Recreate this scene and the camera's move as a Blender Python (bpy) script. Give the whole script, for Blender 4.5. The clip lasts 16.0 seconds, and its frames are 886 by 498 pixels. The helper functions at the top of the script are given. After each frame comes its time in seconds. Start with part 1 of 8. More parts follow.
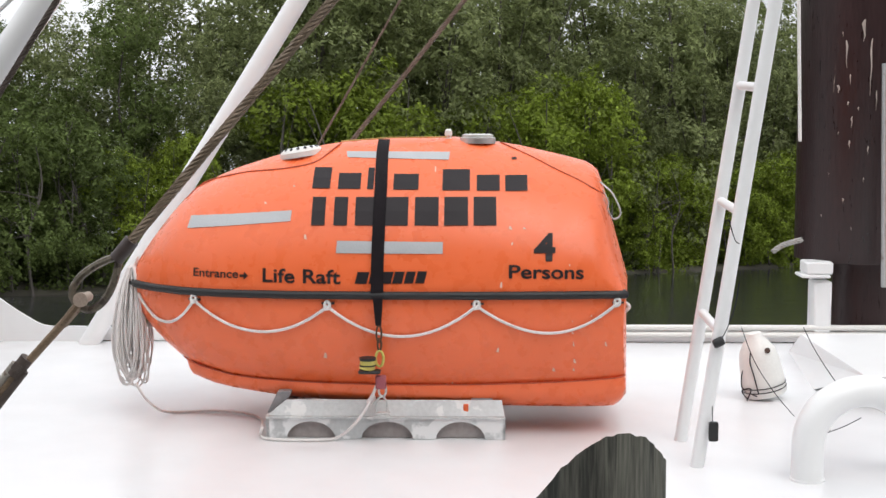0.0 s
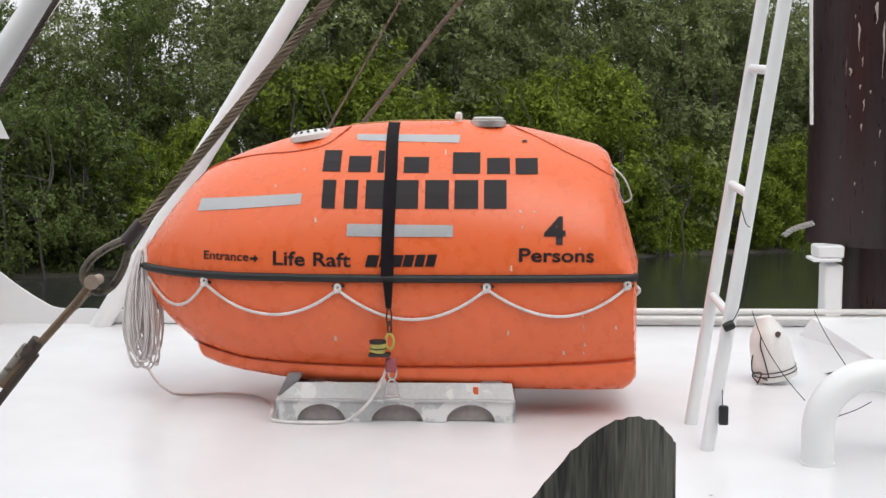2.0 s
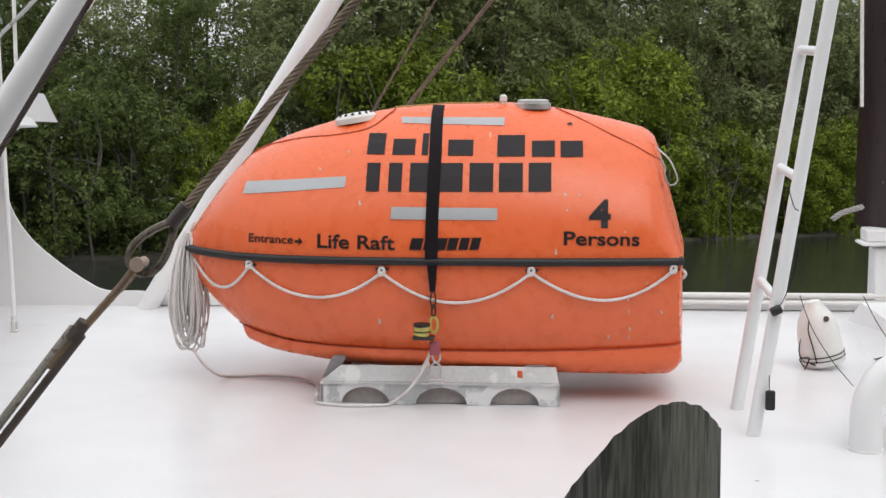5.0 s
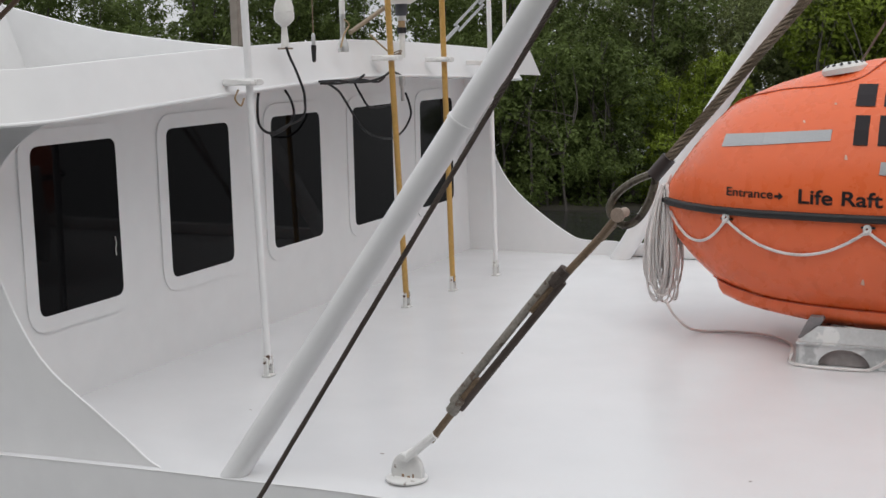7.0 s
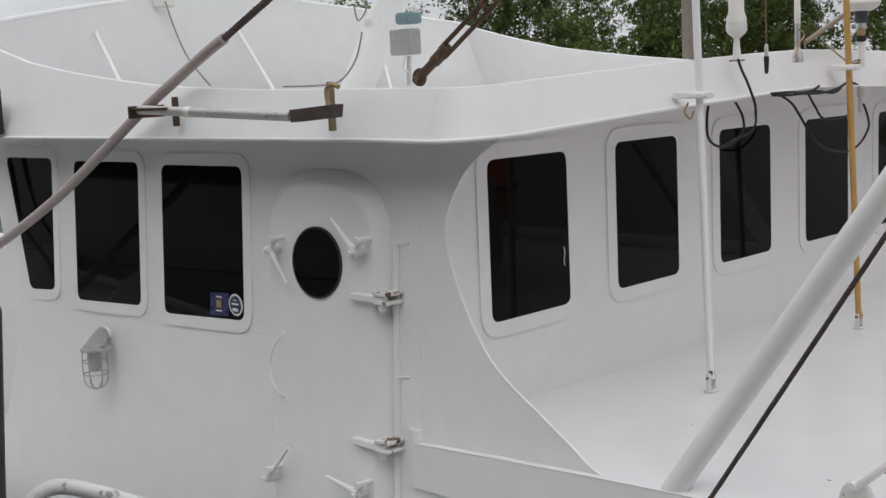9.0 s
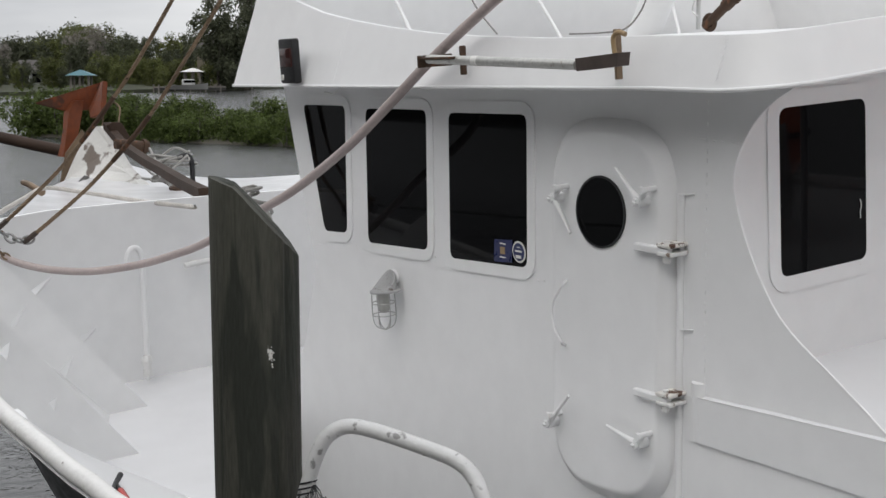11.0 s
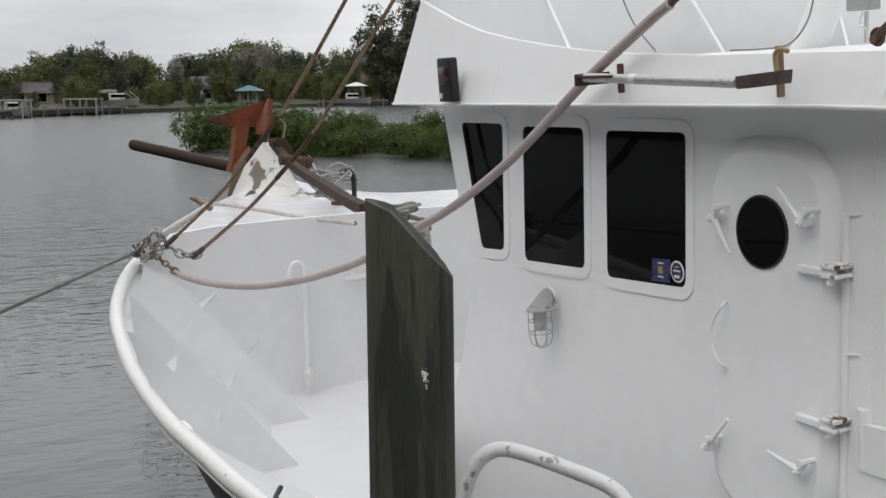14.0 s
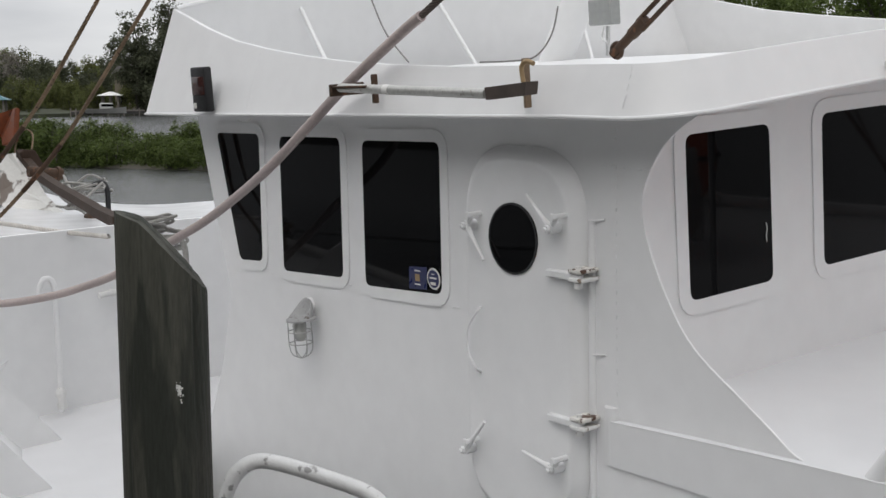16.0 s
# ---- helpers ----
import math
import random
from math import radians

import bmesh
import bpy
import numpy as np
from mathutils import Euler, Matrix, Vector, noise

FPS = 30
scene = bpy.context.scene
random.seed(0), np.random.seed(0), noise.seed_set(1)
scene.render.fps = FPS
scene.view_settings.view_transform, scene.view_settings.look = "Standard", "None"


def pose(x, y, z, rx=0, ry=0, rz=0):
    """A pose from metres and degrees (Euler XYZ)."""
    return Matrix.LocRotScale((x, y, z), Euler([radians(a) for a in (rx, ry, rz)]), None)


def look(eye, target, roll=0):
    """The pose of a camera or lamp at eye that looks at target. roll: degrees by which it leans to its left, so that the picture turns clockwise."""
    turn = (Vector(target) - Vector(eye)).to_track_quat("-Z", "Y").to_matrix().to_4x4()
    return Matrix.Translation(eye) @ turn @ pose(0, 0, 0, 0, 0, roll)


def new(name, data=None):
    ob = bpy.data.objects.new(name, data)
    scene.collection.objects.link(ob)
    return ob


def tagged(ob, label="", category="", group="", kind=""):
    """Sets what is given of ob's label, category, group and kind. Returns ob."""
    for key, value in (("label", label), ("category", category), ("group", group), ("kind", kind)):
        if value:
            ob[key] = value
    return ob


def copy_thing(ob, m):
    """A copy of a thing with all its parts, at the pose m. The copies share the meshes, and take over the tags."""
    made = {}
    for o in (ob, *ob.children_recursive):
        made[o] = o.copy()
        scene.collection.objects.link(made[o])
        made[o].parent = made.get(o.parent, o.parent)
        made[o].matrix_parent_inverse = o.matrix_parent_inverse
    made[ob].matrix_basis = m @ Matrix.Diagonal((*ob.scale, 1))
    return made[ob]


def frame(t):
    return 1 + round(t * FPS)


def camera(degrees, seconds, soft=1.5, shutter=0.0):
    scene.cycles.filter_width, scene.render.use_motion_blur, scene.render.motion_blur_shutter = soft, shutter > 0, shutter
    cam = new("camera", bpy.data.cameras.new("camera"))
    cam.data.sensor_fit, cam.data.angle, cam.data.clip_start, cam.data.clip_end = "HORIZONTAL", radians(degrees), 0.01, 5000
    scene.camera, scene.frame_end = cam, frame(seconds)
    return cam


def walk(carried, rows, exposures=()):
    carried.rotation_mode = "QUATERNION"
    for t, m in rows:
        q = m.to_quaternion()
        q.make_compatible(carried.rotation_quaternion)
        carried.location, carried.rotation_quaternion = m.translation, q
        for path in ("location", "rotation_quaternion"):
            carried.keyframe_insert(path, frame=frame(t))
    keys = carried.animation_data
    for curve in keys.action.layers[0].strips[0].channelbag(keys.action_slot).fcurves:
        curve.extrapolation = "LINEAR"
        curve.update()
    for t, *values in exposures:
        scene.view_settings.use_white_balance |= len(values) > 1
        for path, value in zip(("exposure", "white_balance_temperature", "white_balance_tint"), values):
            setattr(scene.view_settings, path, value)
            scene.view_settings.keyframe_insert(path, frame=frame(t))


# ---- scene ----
cam = camera(37.9, 16.0)
EYE = (0.0, 0.0, 2.9)
# seconds, then the turn about x, y and z in degrees
ROWS = [
    (0.0, 88.310, -0.315, 1.666, -0.005, -0.003, -0.004),
    (0.5, 88.105, -0.403, 1.753, -0.005, -0.002, -0.005),
    (1.0, 87.820, -0.231, 1.883, -0.005, -0.004, -0.007),
    (1.5, 87.647, -0.396, 2.023, -0.004, -0.002, -0.005),
    (2.0, 87.570, -0.380, 2.121, -0.005, -0.001, -0.005),
    (2.5, 87.351, -0.269, 2.093, -0.003, -0.002, -0.006),
    (3.0, 87.243, -0.347, 2.138, -0.003, -0.001, -0.006),
    (5.5, 86.427, -0.387, 6.012, -0.001, 0.016, -0.007),
    (6.0, 85.458, -0.369, 12.559, -0.015, 0.018, -0.009),
    (6.5, 84.760, -0.704, 18.812, -0.026, 0.026, -0.010),
    (7.0, 84.523, -0.786, 24.780, -0.038, 0.024, -0.010),
    (7.5, 84.292, -0.077, 30.374, -0.040, 0.025, -0.013),
    (8.0, 84.130, -0.514, 34.526, -0.045, 0.019, -0.009),
    (8.5, 84.645, -0.538, 39.382, -0.052, 0.016, -0.003),
    (9.0, 84.859, -0.535, 44.292, -0.044, 0.009, -0.008),
    (9.5, 84.478, -0.367, 48.533, -0.053, -0.003, -0.002),
    (10.0, 83.931, -0.183, 51.501, -0.053, 0.003, 0.017),
    (10.2, 83.632, -0.089, 52.531, -0.065, 0.004, 0.013),
    (12.3, 80.488, 0.499, 62.461, -0.048, 0.033, 0.045),
    (12.5, 80.522, 0.744, 62.964, -0.048, 0.032, 0.048),
    (13.0, 81.677, 0.629, 63.721, -0.054, 0.034, 0.051),
    (13.5, 82.504, 0.655, 64.154, -0.051, 0.031, 0.053),
    (14.0, 82.774, 0.597, 63.857, -0.054, 0.032, 0.052),
    (14.5, 82.642, 0.586, 63.008, -0.042, 0.028, 0.053),
    (15.0, 82.724, 0.357, 60.880, -0.041, 0.029, 0.053),
    (15.5, 82.968, 0.759, 57.669, -0.033, 0.038, 0.054),
    (16.0, 83.139, 0.350, 53.323, -0.031, 0.047, 0.051),
]
# seconds and stops: the clip's camera darkens its picture as it turns
EXPOSURE = [(0.0, 0.54), (1.0, 0.46), (3.0, 0.38), (5.5, 0.27), (6.0, 0.08), (6.5, 0.03), (7.5, -0.04), (9.0, -0.04), (12.5, 0.18), (14.5, 0.15), (16.0, 0.04)]
walk(cam, [(t, pose(EYE[0] + dx, EYE[1] + dy, EYE[2] + dz, rx, ry, rz)) for t, rx, ry, rz, dx, dy, dz in ROWS], EXPOSURE)

# ---- world, sun ----
SUN_EL, SUN_AZ = 50.0, 150.0
world = bpy.data.worlds.new("overcast_sky")
scene.world = world
world.use_nodes = True
wn = world.node_tree.nodes
wl = world.node_tree.links
sky = wn.new("ShaderNodeTexSky")
sky.sky_type, sky.sun_disc = 'NISHITA', False
sky.sun_elevation, sky.sun_rotation = radians(SUN_EL), radians(SUN_AZ)
sky.air_density, sky.dust_density = 1.0, 4.0
hsv = wn.new("ShaderNodeHueSaturation")
hsv.inputs["Saturation"].default_value = 0.25
wl.new(sky.outputs[0], hsv.inputs["Color"])
tc = wn.new("ShaderNodeTexCoord")
mp = wn.new("ShaderNodeMapping")
mp.inputs["Scale"].default_value = (1.5, 1.5, 7.0)
wl.new(tc.outputs["Generated"], mp.inputs["Vector"])
cl = wn.new("ShaderNodeTexNoise")
cl.inputs["Scale"].default_value, cl.inputs["Detail"].default_value = 2.2, 5.0
wl.new(mp.outputs[0], cl.inputs["Vector"])
ramp = wn.new("ShaderNodeValToRGB")
ramp.color_ramp.elements[0].position, ramp.color_ramp.elements[0].color = 0.32, (4.7, 4.85, 5.15, 1)
ramp.color_ramp.elements[1].position, ramp.color_ramp.elements[1].color = 0.7, (7.9, 8.0, 8.15, 1)
wl.new(cl.outputs[0], ramp.inputs[0])
mx = wn.new("ShaderNodeMixRGB")
mx.inputs[0].default_value = 0.8
wl.new(hsv.outputs[0], mx.inputs[1])
wl.new(ramp.outputs[0], mx.inputs[2])
# an overcast sky is brighter overhead than near the horizon
sep, rise = wn.new("ShaderNodeSeparateXYZ"), wn.new("ShaderNodeMapRange")
wl.new(tc.outputs["Generated"], sep.inputs[0])
rise.inputs["From Min"].default_value, rise.inputs["From Max"].default_value = 0.0, 1.0
rise.inputs["To Min"].default_value, rise.inputs["To Max"].default_value = 0.78, 1.75
wl.new(sep.outputs["Z"], rise.inputs["Value"])
# and the cloud is thinner towards the bow
thin, both = wn.new("ShaderNodeMapRange"), wn.new("ShaderNodeMath")
thin.inputs["From Min"].default_value, thin.inputs["From Max"].default_value = -1.0, 1.0
thin.inputs["To Min"].default_value, thin.inputs["To Max"].default_value = 1.28, 0.79
wl.new(sep.outputs["X"], thin.inputs["Value"])
both.operation = 'MULTIPLY'
wl.new(rise.outputs[0], both.inputs[0])
wl.new(thin.outputs[0], both.inputs[1])
dome = wn.new("ShaderNodeVectorMath")
dome.operation = 'SCALE'
wl.new(mx.outputs[0], dome.inputs[0])
wl.new(both.outputs[0], dome.inputs["Scale"])
wl.new(dome.outputs[0], wn["Background"].inputs["Color"])
wn["Background"].inputs["Strength"].default_value = 0.11
sun = new("sun", bpy.data.lights.new("sun", 'SUN'))
sun.data.energy, sun.data.angle, sun.data.color = 0.6, radians(45), (1.0, 0.97, 0.93)
sun.matrix_basis = look((60 * math.sin(radians(SUN_AZ)) * math.cos(radians(SUN_EL)), 60 * math.cos(radians(SUN_AZ)) * math.cos(radians(SUN_EL)), 60 * math.sin(radians(SUN_EL))), (0, 0, 0))


# ---- materials ----
def mat(name, base, rough=0.5, metal=0.0, vary=0.12, scale=6.0, bump=0.0, bump_scale=60.0, spot=None, spot_cut=0.68, spot_scale=9.0, coat=0.0, stretch=(1, 1, 1), obj_vary=0.0, spec=0.5, rvary=0.1, bump_detail=5):
    """Principled surface with two scales of colour change, bump and, if asked, spots of a second colour."""
    m = bpy.data.materials.new(name)
    m.use_nodes = True
    n, l = m.node_tree.nodes, m.node_tree.links
    b = n["Principled BSDF"]
    b.inputs["Roughness"].default_value, b.inputs["Metallic"].default_value = rough, metal
    b.inputs["Coat Weight"].default_value = coat
    b.inputs["Specular IOR Level"].default_value = spec
    tcd = n.new("ShaderNodeTexCoord")
    mpp = n.new("ShaderNodeMapping")
    mpp.inputs["Scale"].default_value = stretch
    l.new(tcd.outputs["Object"], mpp.inputs["Vector"])
    na, nb = n.new("ShaderNodeTexNoise"), n.new("ShaderNodeTexNoise")
    na.inputs["Scale"].default_value, na.inputs["Detail"].default_value = scale * 0.25, 4
    nb.inputs["Scale"].default_value, nb.inputs["Detail"].default_value = scale * 5, 6
    for q in (na, nb):
        l.new(mpp.outputs[0], q.inputs["Vector"])
    ad = n.new("ShaderNodeMath")
    ad.operation = 'ADD'
    l.new(na.outputs[0], ad.inputs[0])
    l.new(nb.outputs[0], ad.inputs[1])
    src = ad.outputs[0]
    if obj_vary:
        oi, mu, a2 = n.new("ShaderNodeObjectInfo"), n.new("ShaderNodeMath"), n.new("ShaderNodeMath")
        mu.operation, a2.operation = 'MULTIPLY_ADD', 'ADD'
        mu.inputs[1].default_value, mu.inputs[2].default_value = obj_vary, -obj_vary / 2
        l.new(oi.outputs["Random"], mu.inputs[0])
        l.new(src, a2.inputs[0])
        l.new(mu.outputs[0], a2.inputs[1])
        src = a2.outputs[0]
    mr = n.new("ShaderNodeMapRange")
    mr.inputs["From Min"].default_value, mr.inputs["From Max"].default_value = 0.65, 1.35
    mr.inputs["To Min"].default_value, mr.inputs["To Max"].default_value = 1 - vary, 1 + vary
    l.new(src, mr.inputs["Value"])
    vm = n.new("ShaderNodeVectorMath")
    vm.operation = 'SCALE'
    vm.inputs[0].default_value = base
    l.new(mr.outputs[0], vm.inputs["Scale"])
    col = vm.outputs[0]
    if spot:
        ns = n.new("ShaderNodeTexNoise")
        ns.inputs["Scale"].default_value, ns.inputs["Detail"].default_value = spot_scale, 7
        l.new(mpp.outputs[0], ns.inputs["Vector"])
        rs = n.new("ShaderNodeMapRange")
        rs.inputs["From Min"].default_value, rs.inputs["From Max"].default_value = spot_cut, spot_cut + 0.05
        l.new(ns.outputs[0], rs.inputs["Value"])
        mm = n.new("ShaderNodeMixRGB")
        l.new(rs.outputs[0], mm.inputs[0])
        l.new(col, mm.inputs[1])
        mm.inputs[2].default_value = (*spot, 1)
        col = mm.outputs[0]
    l.new(col, b.inputs["Base Color"])
    rr = n.new("ShaderNodeMapRange")
    rr.inputs["From Min"].default_value, rr.inputs["From Max"].default_value = 0.3, 0.7
    rr.inputs["To Min"].default_value, rr.inputs["To Max"].default_value = max(rough - rvary, 0.02), min(rough + rvary, 1)
    l.new(nb.outputs[0], rr.inputs["Value"])
    l.new(rr.outputs[0], b.inputs["Roughness"])
    if bump:
        nc = n.new("ShaderNodeTexNoise")
        nc.inputs["Scale"].default_value, nc.inputs["Detail"].default_value = bump_scale, bump_detail
        l.new(mpp.outputs[0], nc.inputs["Vector"])
        bp = n.new("ShaderNodeBump")
        bp.inputs["Strength"].default_value, bp.inputs["Distance"].default_value = bump, 0.01
        l.new(nc.outputs[0], bp.inputs["Height"])
        l.new(bp.outputs[0], b.inputs["Normal"])
    return m


WHITE = mat("white_boat_paint", (0.80, 0.80, 0.80), 0.36, vary=0.035, scale=1.6, bump=0.08, bump_scale=2.5, bump_detail=1, rvary=0.05, spot=(0.50, 0.43, 0.36), spot_cut=0.755, spot_scale=11)
DECKW = mat("white_deck_paint", (0.72, 0.72, 0.73), 0.24, vary=0.03, scale=0.6, rvary=0.03, spec=0.28)
WORN = mat("worn_white_paint", (0.75, 0.745, 0.73), 0.45, vary=0.06, scale=8, bump=0.4, bump_scale=30, spot=(0.22, 0.17, 0.13), spot_cut=0.63, spot_scale=22)
RAILW = mat("rail_white_paint", (0.78, 0.77, 0.75), 0.45, vary=0.08, scale=9, bump=0.5, bump_scale=24, spot=(0.30, 0.27, 0.24), spot_cut=0.70, spot_scale=16)
HULLB = mat("black_hull_paint", (0.025, 0.027, 0.03), 0.4, vary=0.3, scale=3, bump=0.2, bump_scale=9)
ORANGE = mat("orange_raft_shell", (0.82, 0.152, 0.047), 0.30, vary=0.035, scale=3, bump=0.03, bump_scale=6, spot=(0.80, 0.48, 0.36), spot_cut=0.775, spot_scale=34)
ORANGED = mat("orange_seam_line", (0.42, 0.06, 0.018), 0.5, vary=0.1)
BLACKR = mat("black_rubber", (0.012, 0.012, 0.013), 0.55, vary=0.25, scale=12, bump=0.2)
STRAP = mat("black_webbing", (0.009, 0.006, 0.008), 0.8, spec=0.2, vary=0.25, scale=60, bump=0.5, bump_scale=300)
LETTER = mat("black_lettering", (0.014, 0.010, 0.012), 0.55, spec=0.3, vary=0.2, scale=30)
TAPE = mat("silver_reflective_tape", (0.42, 0.43, 0.44), 0.42, 0.25, vary=0.1, scale=25, bump=0.15, bump_scale=120)
ROPEW = mat("white_rope", (0.80, 0.76, 0.74), 0.85, vary=0.15, scale=60, bump=0.7, bump_scale=220)
ROPEO = mat("old_grey_rope", (0.36, 0.35, 0.33), 0.9, vary=0.25, scale=50, bump=0.8, bump_scale=180)
WIRE = mat("dark_steel_wire", (0.085, 0.065, 0.055), 0.6, 0.35, vary=0.35, scale=40, bump=0.4, bump_scale=200)
RUST = mat("rusted_steel", (0.070, 0.040, 0.024), 0.75, 0.2, vary=0.4, scale=14, bump=0.5, bump_scale=60, spot=(0.14, 0.066, 0.034), spot_cut=0.58, spot_scale=18)
REDRUST = mat("red_brown_anchor_paint", (0.165, 0.042, 0.013), 0.6, 0.05, vary=0.4, scale=3, bump=0.4, bump_scale=30, spot=(0.075, 0.030, 0.016), spot_cut=0.56, spot_scale=3)
STEELB = mat("brown_grey_steel", (0.21, 0.148, 0.095), 0.55, 0.35, vary=0.4, scale=30, bump=0.4, bump_scale=90, spot=(0.09, 0.06, 0.045), spot_cut=0.62, spot_scale=40)
BOWP = mat("rust_patched_white_paint", (0.74, 0.73, 0.70), 0.5, vary=0.06, scale=6, bump=0.5, bump_scale=20, spot=(0.20, 0.165, 0.14), spot_cut=0.56, spot_scale=3.2)
DARKB = mat("dark_rusted_beam", (0.042, 0.026, 0.018), 0.75, 0.1, spec=0.25, vary=0.4, scale=10, bump=0.5, bump_scale=40)
HOOPW = mat("chipped_white_pipe", (0.64, 0.64, 0.635), 0.45, vary=0.06, scale=8, bump=0.5, bump_scale=30, spot=(0.27, 0.265, 0.26), spot_cut=0.60, spot_scale=26)
LUG = mat("rust_chipped_white_paint", (0.72, 0.70, 0.66), 0.55, vary=0.1, scale=20, bump=0.5, bump_scale=60, spot=(0.10, 0.055, 0.035), spot_cut=0.52, spot_scale=26)
BODYS = mat("worn_grey_brown_steel", (0.31, 0.285, 0.25), 0.5, 0.4, vary=0.4, scale=20, bump=0.3, bump_scale=80, spot=(0.17, 0.13, 0.10), spot_cut=0.56, spot_scale=40)
CRADLE = mat("dull_galvanised_plate", (0.54, 0.55, 0.55), 0.5, 0.2, vary=0.14, scale=12, bump=0.12, bump_scale=60, spot=(0.68, 0.68, 0.67), spot_cut=0.56, spot_scale=14)
CRADLEF = mat("oversprayed_galvanised_plate", (0.52, 0.53, 0.53), 0.5, 0.15, vary=0.12, scale=14, bump=0.15, bump_scale=60, spot=(0.78, 0.78, 0.78), spot_cut=0.49, spot_scale=7)
GALV = mat("galvanised_steel", (0.46, 0.47, 0.47), 0.42, 0.7, vary=0.14, scale=14, bump=0.12, bump_scale=70, spot=(0.30, 0.27, 0.25), spot_cut=0.68, spot_scale=12)
PIPEG = mat("tarnished_galvanised_pipe", (0.50, 0.495, 0.47), 0.42, 0.55, vary=0.25, scale=12, bump=0.2, bump_scale=80, spot=(0.26, 0.22, 0.18), spot_cut=0.64, spot_scale=22)
CHAING = mat("weathered_galvanised_chain", (0.34, 0.34, 0.335), 0.5, 0.45, vary=0.35, scale=40, bump=0.3, bump_scale=120, spot=(0.15, 0.085, 0.05), spot_cut=0.60, spot_scale=30)
ROPEG = mat("dark_grey_laid_rope", (0.24, 0.245, 0.225), 0.9, vary=0.4, scale=50, bump=0.8, bump_scale=180)
ROPEP = mat("pale_laid_rope", (0.60, 0.57, 0.53), 0.9, vary=0.2, scale=50, bump=0.7, bump_scale=180)
STAYB = mat("brown_wire_stay", (0.19, 0.135, 0.105), 0.65, 0.25, vary=0.3, scale=30, bump=0.4, bump_scale=150)
ALU = mat("aluminium", (0.62, 0.62, 0.61), 0.38, 0.8, vary=0.1, scale=16, bump=0.1)
GLASS = mat("dark_tinted_glass", (0.003, 0.003, 0.0035), 0.03, vary=0.1, scale=1, spec=0.07, rvary=0.02)
WOODP = mat("weathered_piling_wood", (0.056, 0.056, 0.044), 0.85, vary=0.55, scale=4.5, bump=0.9, bump_scale=12, stretch=(6, 6, 0.8), spot=(0.026, 0.029, 0.022), spot_cut=0.50, spot_scale=1.6)
# paler than the other piling: weathered grey, with sunlight put into the tone
WOODG = mat("weathered_sunlit_piling_wood", (0.125, 0.125, 0.105), 0.85, vary=0.75, scale=5, bump=1.0, bump_scale=9, stretch=(9, 9, 0.55), spot=(0.034, 0.036, 0.031), spot_cut=0.53, spot_scale=3.4)
WIREB = mat("brown_wire_rope", (0.20, 0.15, 0.105), 0.55, 0.35, vary=0.3, scale=40, bump=0.4, bump_scale=200)
THIMB = mat("bronze_grey_thimble", (0.17, 0.145, 0.11), 0.42, 0.45, vary=0.45, scale=24, bump=0.4, spot=(0.07, 0.055, 0.045), spot_cut=0.55, spot_scale=30)
GOLD = mat("varnished_yellow_rod", (0.50, 0.30, 0.085), 0.4, vary=0.2, scale=12, bump=0.2)
STACK = mat("dark_brown_stack", (0.026, 0.012, 0.012), 0.36, spec=0.4, vary=0.4, scale=4, bump=0.25, bump_scale=30, stretch=(3, 3, 0.5), spot=(0.42, 0.36, 0.30), spot_cut=0.735, spot_scale=5)
PLASTW = mat("white_plastic", (0.74, 0.73, 0.70), 0.4, vary=0.06, scale=15, bump=0.1)
HOSE = mat("pinkish_grey_hose", (0.42, 0.355, 0.34), 0.65, vary=0.15, scale=15, bump=0.25, bump_scale=70)
BLUE = mat("blue_sticker", (0.008, 0.014, 0.085), 0.35, vary=0.1)
BARK = mat("grey_bark", (0.085, 0.075, 0.065), 0.9, vary=0.3, scale=6, bump=0.8, bump_scale=20)
YELLOW = mat("yellow_ratchet", (0.52, 0.45, 0.11), 0.5, vary=0.15)
RED = mat("red_plastic", (0.45, 0.05, 0.04), 0.45, vary=0.15)
BROWNT = mat("tan_paint", (0.36, 0.25, 0.13), 0.6, vary=0.2)


def leaf_mat(name, base, vary=0.3):
    """Leaves: matt, lit through, each a little different."""
    m = mat(name, base, 0.6, vary=vary, scale=3, obj_vary=0.3, spec=0.2)
    n, l = m.node_tree.nodes, m.node_tree.links
    b = n["Principled BSDF"]
    src = b.inputs["Base Color"].links[0].from_socket
    gi, hs, mr = n.new("ShaderNodeNewGeometry"), n.new("ShaderNodeHueSaturation"), n.new("ShaderNodeMapRange")
    mr.inputs["To Min"].default_value, mr.inputs["To Max"].default_value = 0.6, 1.45
    l.new(gi.outputs["Random Per Island"], mr.inputs["Value"])
    l.new(mr.outputs[0], hs.inputs["Value"])
    l.new(src, hs.inputs["Color"])
    l.new(hs.outputs[0], b.inputs["Base Color"])
    tr, ms = n.new("ShaderNodeBsdfTranslucent"), n.new("ShaderNodeMixShader")
    l.new(hs.outputs[0], tr.inputs["Color"])
    ms.inputs[0].default_value = 0.42
    l.new(b.outputs[0], ms.inputs[1])
    l.new(tr.outputs[0], ms.inputs[2])
    l.new(ms.outputs[0], n["Material Output"].inputs["Surface"])
    return m


